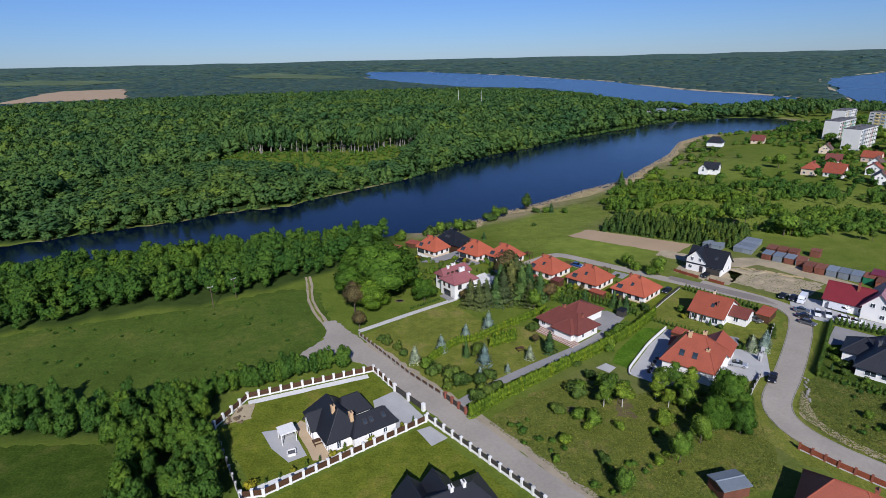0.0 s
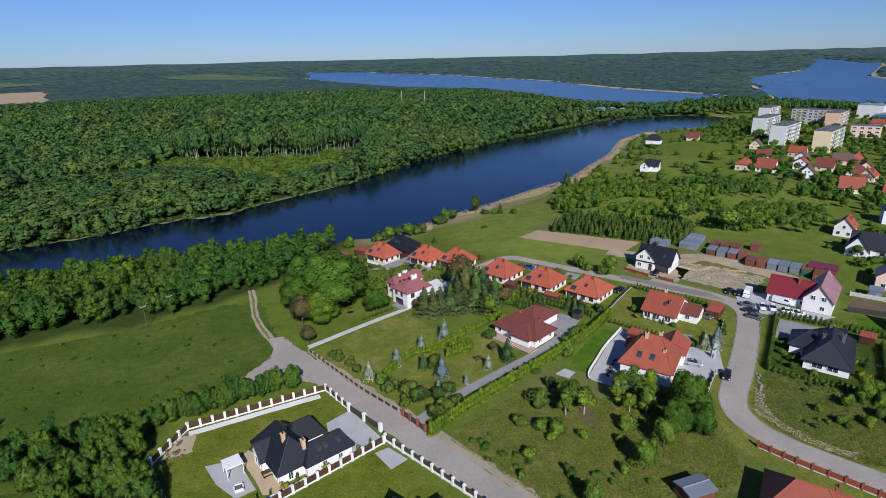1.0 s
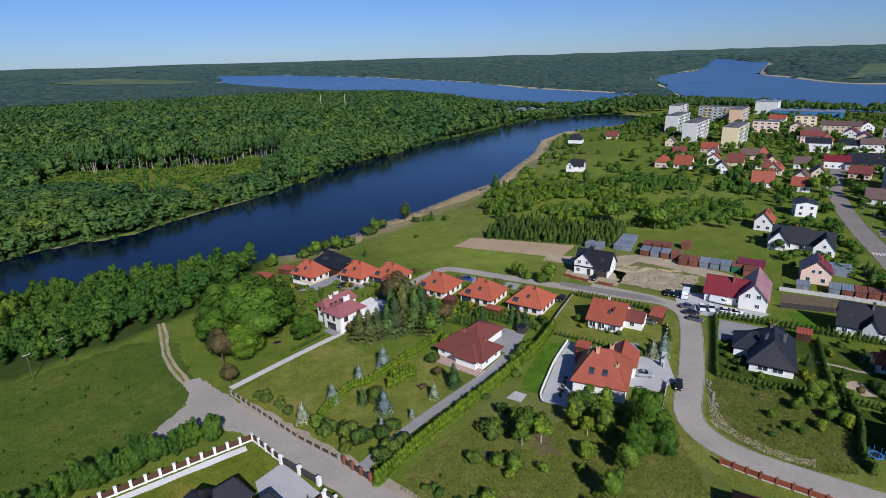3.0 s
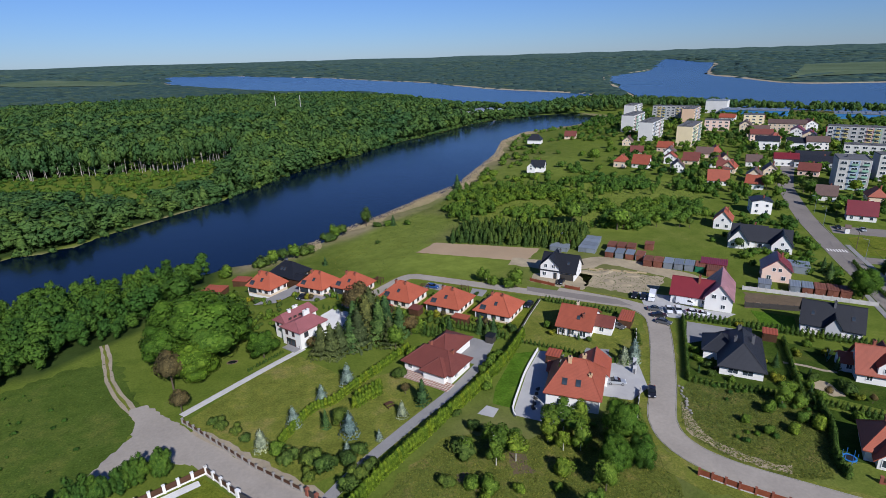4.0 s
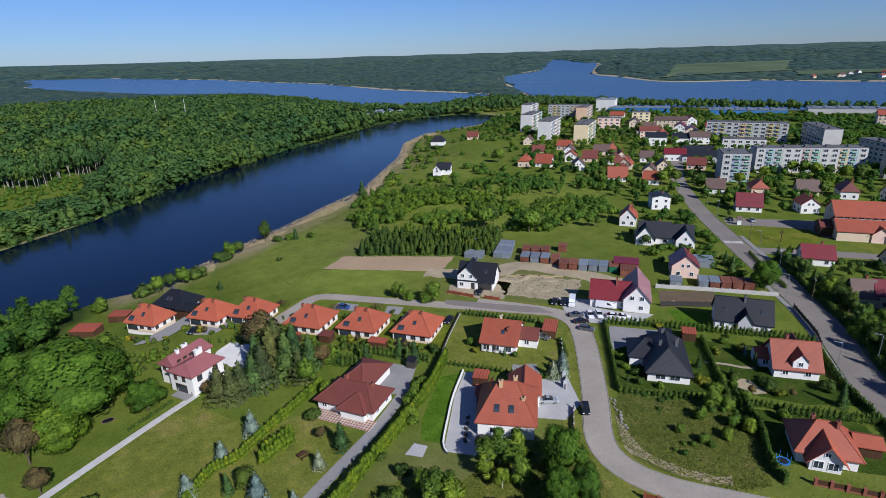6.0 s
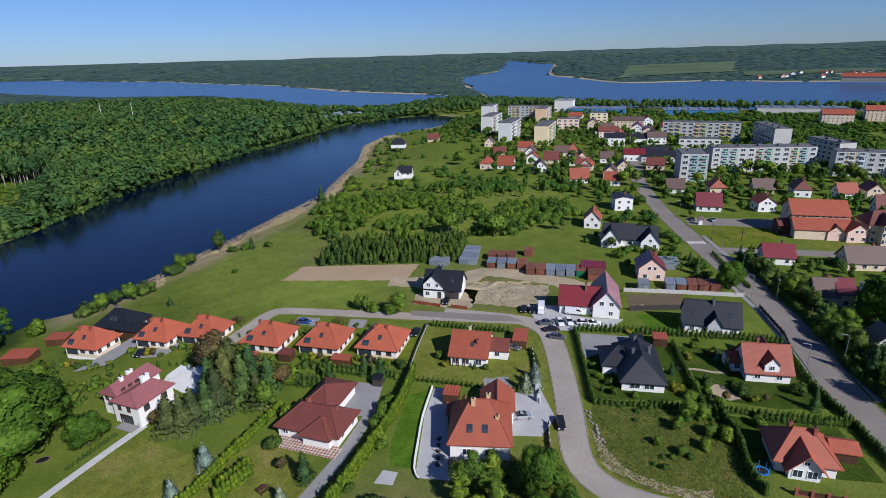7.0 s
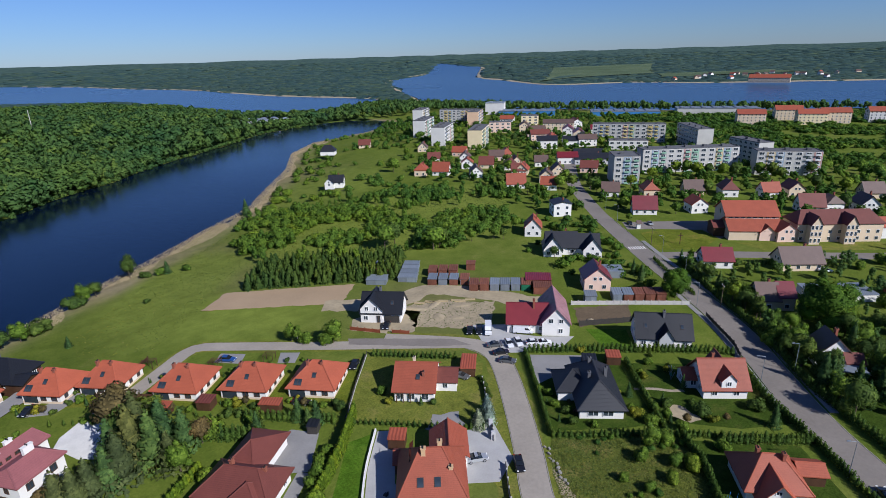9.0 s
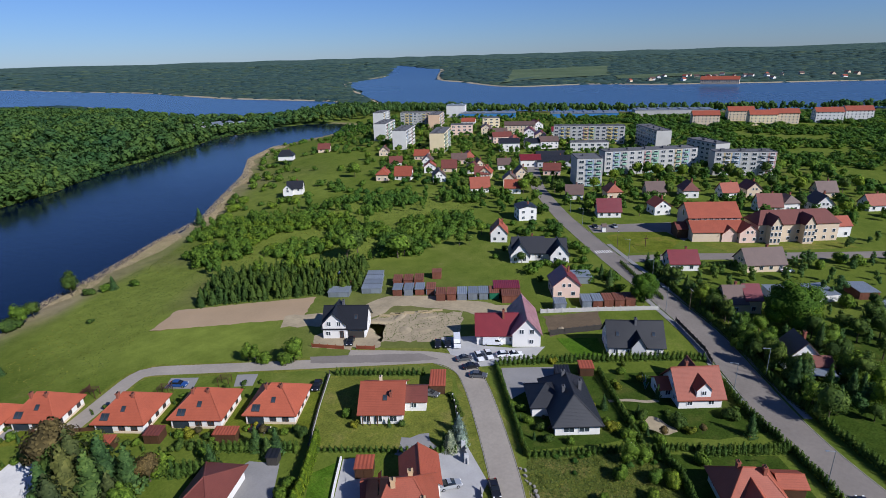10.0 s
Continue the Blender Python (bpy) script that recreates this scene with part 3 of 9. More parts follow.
patch("bare_ground", soft_outline([(115.3, 105.9), (119.3, 105.5), (118.9, 102.4), (118.1, 98.9), (115.4, 100.0), (114.6, 103.7)], 0.3, 1.0), 0.04, SAND, "small sandy patch in the garden", "ground")
ribbon("footpath", [(117.5, 115), (119.2, 113.6), (121.4, 111.5), (123.3, 108.7), (125.5, 107)], 1.0, 0.045, DIRT, "narrow tan garden path", "path", jitter=0.1)
patch("lawn", [(136, 68), (147, 82), (168, 104), (215, 75), (190, 20), (130, 40)], 0.02, LAWN_SHADE, "garden ground coloured as shaded beside the street", "lawn")
patch("verge", [(137.4, 92.2), (139.2, 90.6), (132.8, 82.1), (128.4, 81.0)], 0.05, LAWN, "green verge along the street", "verge")
patch("verge", [(72, 113), (82.5, 126), (94, 142), (96, 140), (84, 124), (75, 112)], 0.03, LAWN_D, "dry grass verge along the road", "verge")

patch("waste_ground", soft_outline([(83.5, 187.2), (88, 193), (104, 189), (106, 183), (97, 173.5), (94, 173)], 0.4), 0.03, SAND, "bare sandy yard of the new house", "ground")
patch("paving", [(45.6, 118.8), (46.2, 121.0), (55.9, 134.2), (63.6, 142.4), (67, 140), (57.6, 127.5), (57.5, 113.2), (51.5, 113.6)], 0.05, PAVE, "grey paved terrace beside the white wall", "paving")
patch("paving", [(37.9, 122.5), (41.0, 124.6), (43.0, 122.4), (40.6, 120.0)], 0.05, PAVE, "pale concrete slab in the garden", "paving")
ribbon("verge", [(82, 111.5), (78.5, 105), (78.2, 98), (81, 91), (86, 85)], 3.2, 0.03, SAND, "sandy verge outside the bend", "verge", jitter=0.7)
ribbon("gravel_bed", [(-46, 110.6), (-32, 116.2), (-19.4, 121)], 1.8, 0.04, GRAVEL, "pale gravel bed inside the fence", "garden bed", jitter=0.1)
ribbon("gravel_bed", [(-36, 82.6), (-20, 92.6), (-6, 102.2)], 1.5, 0.04, GRAVEL, "pale gravel bed inside the fence", "garden bed", jitter=0.1)
patch("garden_bed", soft_outline([(72, 136), (76, 139), (81, 136.5), (79, 132), (74, 132)], 0.4), 0.04, PAVE_D, "round stony garden bed in the lawn", "garden bed")
# roads
ROAD_A = [(28, 70), (18, 82), (3.5, 101), (-13.5, 122), (-25, 136)]
ROAD_B = [(110, 52), (84, 80), (75.5, 90), (72.3, 98), (74, 106), (83, 117), (92, 128.5), (101, 141), (105, 149), (104, 157), (97, 166), (88, 176)]
ROAD_C = [(106, 155), (96, 164), (76, 181.5), (56, 199.3), (47.5, 206.6), (43.5, 206.8), (39.5, 204.2), (32, 198.4), (24, 192.6), (19, 190)]
STREET = [(112, 48), (126, 71), (137, 85), (150, 98), (164, 112), (180, 133), (197, 157), (211, 176), (233, 205), (260, 236), (285, 262), (330, 300)]
CROSS = [(203, 160), (222, 143), (240, 124), (275, 88), (310, 55)]
ribbon("road", ROAD_A, 6.2, 0.06, ASPHALT, "pale grey worn lane past the gardens", "road", jitter=0.3)
ribbon("verge", side_line(ROAD_A, -4.0), 2.4, 0.035, DIRT, "sandy worn verge beside the lane", "verge", jitter=0.5)
patch("lane_end", soft_outline([(-19.5, 133), (-24, 141), (-29.5, 148), (-33.5, 153), (-37, 152), (-34.5, 146), (-34.5, 141), (-37.5, 136), (-41, 130), (-40, 126),
                                (-36, 125), (-33, 130), (-29, 131.5), (-25, 129), (-21.5, 127)], 0.35, 1.0), 0.08, ASPHALT, "worn pale end of the lane", "track")
ribbon("verge", ROAD_B, 7.8, 0.035, LAWN_D, "dry grassy verges along the road", "verge", jitter=0.6)
ribbon("verge", ROAD_C, 6.2, 0.03, LAWN_D, "dry grassy verges along the lane", "verge", jitter=0.6)
ribbon("verge", side_line(ROAD_B[1:6], 5.4), 4.6, 0.028, LAWN_D, "dry worn grass beside the bend", "verge", jitter=0.9)
ribbon("road", ROAD_B, 5.6, 0.075, ASPHALT, "curving grey asphalt road through the houses", "road")
ribbon("road", ROAD_C, 4.5, 0.06, ASPHALT, "grey access lane behind the cottages", "road")
patch("road", soft_outline([(80.4, 182.8), (78.6, 179.8), (87.8, 170.6), (97.4, 161.2), (103.5, 156.6), (102.0, 162.7), (90.1, 173.8)], 0.15), 0.085, ASPHALT_D, "darker grey asphalt strip beside the lane", "road")
ribbon("street", STREET, 8.0, 0.07, ASPHALT_D, "wide grey main street", "road")
ribbon("street", CROSS, 7.0, 0.06, ASPHALT_D, "grey side street to the hall", "road")
ribbon("trail", [(-33, 146), (-39, 157), (-44, 168), (-47, 180), (-50, 190)], 2.3, 0.05, DIRT, "sandy farm track across the grass", "track", jitter=0.2)
ribbon("verge", [(-36.5, 152), (-39, 157), (-44, 168), (-47, 180), (-50, 190)], 0.7, 0.075, LAWN_D, "grassy strip between the wheel ruts", "verge", jitter=0.2)
ribbon("dirt_road", [(86, 208), (104, 194), (118, 195), (128, 183), (136, 166), (143, 158)], 8.5, 0.05, SAND, "sandy track past the garages", "track", jitter=0.7)
ribbon("footpath", [(-25, 145.5), (-8.8, 157.8), (4, 167)], 1.9, 0.045, CONCRETE, "pale concrete garden path", "path")
ribbon("driveway", [(2.5, 108), (10.5, 115), (21.5, 123), (36, 133), (46, 141.5)], 2.6, 0.05, PAVE_D, "narrow grey drive along the hedge", "driveway")
for pts, off in ((ROAD_B[:10], 2.95), (ROAD_B[:10], -2.95), (STREET[:9], 4.15), (STREET[:9], -4.15)):
    ribbon("kerb", side_line(pts, off), 0.14, 0.11, KERB, "pale concrete kerb beside the road", "kerb", thick=0.2)
ribbon("pavement", side_line(STREET[2:8], -5.6), 1.8, 0.12, PAVE_D, "paved footway along the street", "pavement")
ribbon("pavement", side_line(STREET[2:6], 5.4), 1.6, 0.12, PAVE_D, "paved footway along the street", "pavement")
patch("paving", [(76, 130.5), (84.2, 128.3), (79.2, 117.6), (72.5, 114.7), (67, 119), (69, 124)], 0.05, PAVE, "pale paved forecourt", "paving")
patch("paving", [(-17, 110.3), (-12, 114.4), (-5.2, 104), (-10.3, 98.6), (-15, 102)], 0.05, PAVE, "pale paved forecourt inside the fence", "paving")
patch("paving", [(-6.4, 99.1), (-3.6, 100.4), (0.1, 96.4), (-3.2, 93.9)], 0.05, PAVE, "grey concrete slab", "paving")
patch("paving", [(111.5, 142), (122, 131.8), (118, 124), (109, 131), (102, 131.5)], 0.05, PAVE_D, "dark grey paved yard", "paving")
patch("paving", [(104, 150), (112, 165), (120, 158), (116.6, 153.5), (121, 147), (128, 140.5), (121, 139), (110, 145)], 0.055, PAVE, "pale paved parking yard", "paving")
patch("paving", [(41, 151), (44.5, 155), (50, 155.5), (54, 150.5), (47, 141), (40, 146)], 0.05, PAVE_D, "grey gravel yard behind the house", "paving")
patch("paving", [(9.6, 183.5), (11.0, 186.6), (15.6, 190.6), (20.5, 184.5), (16.5, 173), (13, 176)], 0.05, GRAVEL, "white gravel parking place", "paving")
patch("paving", [(-9, 203), (-2, 202), (10, 212), (14, 217), (9, 219), (2, 212)], 0.05, PAVE_D, "grey paved cottage drive", "paving")
patch("paving", [(11, 198), (19, 202), (15, 206), (6, 201)], 0.055, PAVE_D, "grey paved cottage drive", "paving")
patch("paving", [(47, 196), (52, 190.5), (55, 194.5), (50, 199.5)], 0.055, PAVE_D, "paved cottage forecourt", "paving")
patch("paving", [(59.5, 184), (63, 181), (66.5, 185), (62.5, 188.6)], 0.055, PAVE_D, "paved cottage forecourt", "paving")
patch("paving", [(-39.6, 99.7), (-35.9, 94.2), (-31.4, 90.0), (-28.2, 91.9), (-33.6, 101)], 0.05, PAVE, "pale paved terrace", "paving")
patch("terrace", [(-32.1, 103.5), (-33.3, 101.4), (-28.6, 94), (-26.7, 90.4), (-22.9, 90.4), (-24, 93.5), (-29, 101)], 0.065, TAN_PAVE, "tan tiled terrace beside the bungalow", "paving")
patch("car_park", [(225, 186), (233, 194), (262, 168), (246, 152), (240, 152), (247, 163), (236, 176)], 0.05, ASPHALT_D, "grey car park before the hall", "paving")
patch("lawn", [(224.5, 179.5), (234, 176), (246, 163.5), (240, 153), (223, 151), (209.6, 163)], 0.05, LAWN, "triangular lawn at the junction", "lawn")
patch("forecourt", [(240, 146), (252, 135), (256, 128), (280, 107), (276, 98), (238, 134)], 0.03, LAWN_D, "worn lawn before the hall", "lawn")
patch("car_park", [(325, 300), (345, 318), (372, 296), (350, 276)], 0.05, ASPHALT_D, "asphalt car park between the flats", "paving")


# ---- plants ----
def ball_points(rng, n, lobes):
    """Points and outward directions over a crown of round lobes (x, y, z, radius)."""
    c = np.array([l[:3] for l in lobes])
    r = np.array([l[3] for l in lobes])
    out_p, out_n, got = [], [], 0
    while got < n:
        k = rng.choice(len(lobes), n, p=r ** 2 / (r ** 2).sum())
        v = rng.normal(size=(n, 3))
        v /= np.linalg.norm(v, axis=1, keepdims=True)
        p = c[k] + v * r[k][:, None] * rng.uniform(0.88, 1.13, (n, 1))
        dist = np.linalg.norm(p[:, None] - c[None], axis=2) - r[None] * 0.85
        dist[np.arange(n), k] = 1
        ok = (dist > 0).all(1) & (v[:, 2] > -0.75)
        out_p.append(p[ok])
        out_n.append(v[ok])
        got += ok.sum()
    return np.concatenate(out_p)[:n], np.concatenate(out_n)[:n]


def leaf_quads(rng, p, nrm, size, tilt=0.75):
    n = len(p)
    d = nrm + rng.normal(size=(n, 3)) * tilt
    d /= np.linalg.norm(d, axis=1, keepdims=True)
    a = np.cross(d, rng.normal(size=(n, 3)))
    a /= np.linalg.norm(a, axis=1, keepdims=True)
    b = np.cross(d, a)
    s = size * rng.uniform(0.55, 1.35, (n, 1))
    q = [p + s * (a * rng.uniform(0.6, 1.2, (n, 1)) * i + b * rng.uniform(0.5, 1.1, (n, 1)) * j) for i, j in ((-1, -0.3), (0.2, -1), (1, 0.3), (-0.2, 1))]
    return np.stack(q, 1).reshape(-1, 3)


def leaf_tris(rng, p, nrm, size, tilt=0.55):
    """Three-cornered leaf sprays."""
    n = len(p)
    d = nrm + rng.normal(size=(n, 3)) * tilt
    d /= np.linalg.norm(d, axis=1, keepdims=True)
    a = np.cross(d, rng.normal(size=(n, 3)))
    a /= np.linalg.norm(a, axis=1, keepdims=True)
    b = np.cross(d, a)
    s = size * rng.uniform(0.6, 1.4, (n, 1))
    return np.stack([p - s * a, p + s * (0.7 * a - 0.8 * b * rng.uniform(0.6, 1.3, (n, 1))), p + s * (0.5 * a + 0.95 * b * rng.uniform(0.6, 1.3, (n, 1)))], 1).reshape(-1, 3)


def core_tris(cx, cy, cz, rx, rz):
    """An eight-sided inner mass."""
    ring = [(1, 0, 0), (0, 1, 0), (-1, 0, 0), (0, -1, 0)]
    v = [q for k in range(4) for q in (ring[k], ring[(k + 1) % 4], (0, 0, 1), ring[(k + 1) % 4], ring[k], (0, 0, -1))]
    return np.array([cx, cy, cz]) + np.array(v, float) * np.array([rx, rx, rz])


def core_block(cx, cy, cz, rx, rz):
    """A faceted inner mass of 24 quads."""
    g = np.linspace(-1, 1, 3)
    verts = []
    for axis in range(3):
        for sgn in (-1, 1):
            for i in range(2):
                for j in range(2):
                    cor = [(g[i], g[j]), (g[i + 1], g[j]), (g[i + 1], g[j + 1]), (g[i], g[j + 1])]
                    for u, v in (cor if sgn > 0 else cor[::-1]):
                        q = np.insert(np.array([u, v]), axis, sgn)
                        verts.append(q / np.linalg.norm(q))
    v = np.array(verts)
    return np.array([cx, cy, cz]) + v * np.array([rx, rx, rz])


def dressed(verts, normals, corners):
    """Corners with the outward direction of the crown beside them, by which the leaves catch the light."""
    n = np.asarray(normals, float)
    n = n / np.maximum(np.linalg.norm(n, axis=1, keepdims=True), 1e-6)
    if corners > 1:
        v = verts.reshape(-1, corners, 3)
        n = (n[:, None] + (v - v.mean(1, keepdims=True)) * 7.0).reshape(-1, 3)
        n /= np.linalg.norm(n, axis=1, keepdims=True)
    return np.concatenate([verts, n], 1)


def solid_lobe(block, x, y, z, rx, rz, corners):
    """An inner mass with round shading."""
    v = block(x, y, z, rx, rz).reshape(-1, corners, 3)
    mid = v.mean(1) - np.array([x, y, z])
    inward = (np.cross(v[:, 1] - v[:, 0], v[:, 2] - v[:, 0]) * mid).sum(1) < 0
    v[inward] = v[inward][:, ::-1]
    v = v.reshape(-1, 3)
    return dressed(v, (v - np.array([x, y, z])) / np.array([rx, rx, rz]), 1)


def quad_mesh(name, verts, material, tint=None, corners=4):
    v = np.asarray(verts, np.float32)
    n = len(v) // corners
    me = bpy.data.meshes.new(name)
    me.vertices.add(len(v))
    me.vertices.foreach_set("co", np.ascontiguousarray(v[:, :3]).reshape(-1))
    me.loops.add(len(v))
    me.loops.foreach_set("vertex_index", np.arange(len(v), dtype=np.int32))
    me.polygons.add(n)
    me.polygons.foreach_set("loop_start", np.arange(0, corners * n, corners, dtype=np.int32))
    if tint is not None:
        a = me.attributes.new("tint", "FLOAT", "POINT")
        a.data.foreach_set("value", np.asarray(tint, np.float32))
    me.update(calc_edges=True)
    if v.shape[1] == 6:
        me.normals_split_custom_set_from_vertices(v[:, 3:].tolist())
    me.materials.append(material)
    return me


def crown_broad(seed, n, leaf, slim=1.0, base=0.28, lobes=9, tri=False):
    """Crown of a broadleaved tree one metre tall; slim narrows it."""
    rng = np.random.default_rng(seed)
    h = 1 - base
    L = [(0, 0, base + h * 0.52, 0.30 * slim)]
    for k in range(lobes):
        t = rng.uniform(0.18, 0.86)
        wide = math.sin(math.pi * min(1, t * 0.85 + 0.12)) * 0.26 * slim
        a = rng.uniform(0, 6.28)
        L.append((wide * math.cos(a), wide * math.sin(a), base + h * t, rng.uniform(0.11, 0.19) * (1 - 0.35 * t) * (0.6 + 0.4 * slim)))
    p, nr = ball_points(rng, n, L)
    out = p - np.array([0, 0, base + h * 0.42])
    soft = nr * 0.75 + out / np.linalg.norm(out, axis=1, keepdims=True) * 0.6 + np.array([0, 0, 0.12])
    if tri:
        return np.concatenate([dressed(leaf_tris(rng, p, nr, leaf, 0.3), soft, 3)] + [solid_lobe(core_tris, x, y, z, r * 0.88, r * 0.86, 3) for x, y, z, r in L])
    return np.concatenate([dressed(leaf_quads(rng, p, nr, leaf, 0.33), soft, 4)] + [solid_lobe(core_block, x, y, z, r * 0.86, r * 0.84, 4) for x, y, z, r in (L if leaf < 0.02 else L[:5])])


def crown_cone(seed, n, leaf, width=0.2, base=0.03, tiers=7.0, ragged=0.25, power=0.85, tri=False):
    """Cone of a conifer or thuja one metre tall."""
    rng = np.random.default_rng(seed)
    t = 1 - np.sqrt(rng.uniform(0, 1, n))
    a = rng.uniform(0, 2 * math.pi, n)
    r = width * (1 - t) ** power * (1 + ragged * (((t * tiers) % 1.0) < 0.5) - ragged * 0.5) * rng.uniform(0.8, 1.1, n)
    r *= 1 + 0.12 * np.sin(3 * a + seed) * ragged * 2
    p = np.stack([r * np.cos(a), r * np.sin(a), base + (1 - base) * t], -1)
    nr = np.stack([np.cos(a), np.sin(a), np.full(n, 0.35)], -1)
    if tri:
        return np.concatenate([dressed(leaf_tris(rng, p, nr, leaf, 0.4), nr, 3), solid_lobe(core_tris, 0, 0, base + 0.4, width * 0.7, 0.5, 3)])
    core = [solid_lobe(core_block, 0, 0, base + 0.26, width * 0.66, 0.27, 4), solid_lobe(core_block, 0, 0, base + 0.5, width * (0.6 if power < 0.5 else 0.36), 0.34, 4)]
    return np.concatenate([dressed(leaf_quads(rng, p, nr, leaf, 0.28), nr, 4)] + core)


def crown_bush(seed, n, leaf, tri=False):
    rng = np.random.default_rng(seed)
    L = [(0, 0, 0.35, 0.38)]
    for k in range(7):
        a = rng.uniform(0, 6.28)
        rr = rng.uniform(0.15, 0.4)
        L.append((rr * math.cos(a), rr * math.sin(a), rng.uniform(0.2, 0.6), rng.uniform(0.16, 0.3)))
    p, nr = ball_points(rng, n, L)
    p[:, 2] = np.maximum(p[:, 2], 0.02)
    soft = nr * 0.8 + (p - np.array([0, 0, 0.25])) * 1.2 + np.array([0, 0, 0.12])
    if tri:
        return np.concatenate([dressed(leaf_tris(rng, p, nr, leaf, 0.3), soft, 3), solid_lobe(core_tris, 0, 0, 0.36, 0.42, 0.42, 3)])
    return np.concatenate([dressed(leaf_quads(rng, p, nr, leaf, 0.35), soft, 4)] + [solid_lobe(core_block, x, y, z, r * 0.85, r * 0.85, 4) for x, y, z, r in L[:5]])


def trunk_mesh(seed, mat, h=0.5, r=0.018, limbs=5):
    """Tapered trunk with limbs for a tree one metre tall."""
    rng = random.Random(seed)
    bm = bmesh.new()

    def taper(a, b, r0, r1, n=6):
        d = (b - a).normalized()
        s = d.orthogonal().normalized()
        t = d.cross(s)
        ra = [bm.verts.new(a + (s * math.cos(k * 6.2832 / n) + t * math.sin(k * 6.2832 / n)) * r0) for k in range(n)]
        rb = [bm.verts.new(b + (s * math.cos(k * 6.2832 / n) + t * math.sin(k * 6.2832 / n)) * r1) for k in range(n)]
        for k in range(n):
            bm.faces.new((ra[k], ra[(k + 1) % n], rb[(k + 1) % n], rb[k]))
        bm.faces.new(rb)
    mid = Vector((rng.uniform(-0.01, 0.01), rng.uniform(-0.01, 0.01), h * 0.5))
    top = Vector((rng.uniform(-0.03, 0.03), rng.uniform(-0.03, 0.03), h))
    taper(Vector((0, 0, -0.02)), mid, r * 1.35, r, 8)
    taper(mid, top, r, r * 0.5, 8)
    for k in range(limbs):
        a = rng.uniform(0, 6.28)
        z = h * rng.uniform(0.5, 0.95)
        taper(Vector((0, 0, z)), Vector((math.cos(a) * 0.18, math.sin(a) * 0.18, z + rng.uniform(0.08, 0.2))), r * 0.45, r * 0.15, 5)
    me = mesh_of(bm, "trunk")
    me.materials.append(mat)
    return me


CROWNS = {
    "broad": [quad_mesh("crown", crown_broad(10 + k, 850, 0.024, 1.15 - 0.1 * (k % 3), 0.05), LEAF) for k in range(4)],
    "dark": [quad_mesh("crown", crown_broad(20 + k, 800, 0.024, 1.0 - 0.12 * (k % 3), 0.06), LEAF_D) for k in range(3)],
    "chestnut": [quad_mesh("crown", crown_broad(15 + k, 3000, 0.0185, 1.25, 0.03, 18), LEAF_V) for k in range(2)],
    "birch": [quad_mesh("crown", crown_broad(30 + k, 1000, 0.022, 0.66, 0.12, 12), LEAF) for k in range(3)],
    "light": [quad_mesh("crown", crown_broad(40 + k, 260, 0.055, 1.1), LEAF) for k in range(3)],
    "light_dark": [quad_mesh("crown", crown_broad(45 + k, 260, 0.055, 1.0), LEAF_D) for k in range(3)],
    "spruce": [quad_mesh("crown", crown_cone(50 + k, 620, 0.030, 0.33, power=0.75), LEAF_B) for k in range(2)],
    "fir": [quad_mesh("crown", crown_cone(55 + k, 1000, 0.026, 0.20, ragged=0.4), NEEDLE) for k in range(3)],
    "larch": [quad_mesh("crown", crown_cone(58 + k, 1300, 0.026, 0.26, ragged=0.5), LEAF_O) for k in range(3)],
    "purple": [quad_mesh("crown", crown_broad(60, 700, 0.032, 1.1), LEAF_P)],
    "golden": [quad_mesh("crown", crown_bush(61, 260, 0.07), LEAF_G)],
    "bush": [quad_mesh("crown", crown_bush(62 + k, 480, 0.055), LEAF) for k in range(3)],
    "bush_dark": [quad_mesh("crown", crown_bush(66 + k, 480, 0.055), LEAF_D) for k in range(3)],
    "thuja": [quad_mesh("shrub", crown_cone(70 + k, 130, 0.048, 0.22, ragged=0.06, power=0.5), THUJA) for k in range(3)],
    "thuja_bright": [quad_mesh("shrub", crown_cone(75 + k, 150, 0.042, 0.21, ragged=0.05, power=0.42), THUJA_Y) for k in range(3)],
}
TRUNKS = {"": [trunk_mesh(k, BARK) for k in range(3)], "birch": [trunk_mesh(9, BIRCH, 0.8, 0.011)], "cone": [trunk_mesh(11, BARK, 0.6, 0.016, 0)]}
TREE_WORDS = {
    "chestnut": ("chestnut_tree", "dense round fresh green chestnut tree", "tree"),
    "broad": ("tree", "leafy green broadleaved tree in spring", "tree"), "dark": ("tree", "dense dark green broadleaved tree", "tree"),
    "birch": ("birch_tree", "slender light green birch tree", "tree"), "light": ("tree", "leafy green town tree in spring", "tree"),
    "light_dark": ("tree", "dark green town tree", "tree"), "spruce": ("blue_spruce", "young silver-blue spruce on the lawn", "tree"),
    "larch": ("conifer", "tall olive-green conifer behind the garden", "tree"),
    "fir": ("fir_tree", "tall dark green fir tree", "tree"), "purple": ("copper_tree", "copper-leaved ornamental garden tree", "tree"),
    "golden": ("golden_shrub", "small yellow-leaved garden shrub", "shrub"), "bush": ("bush", "rounded green garden bush", "shrub"),
    "bush_dark": ("bush", "rounded dark green leafy bush", "shrub"), "thuja": ("thuja", "dark green clipped thuja", "shrub"),
    "thuja_bright": ("thuja", "bright green clipped thuja", "shrub"),
}
tree_rng = random.Random(77)


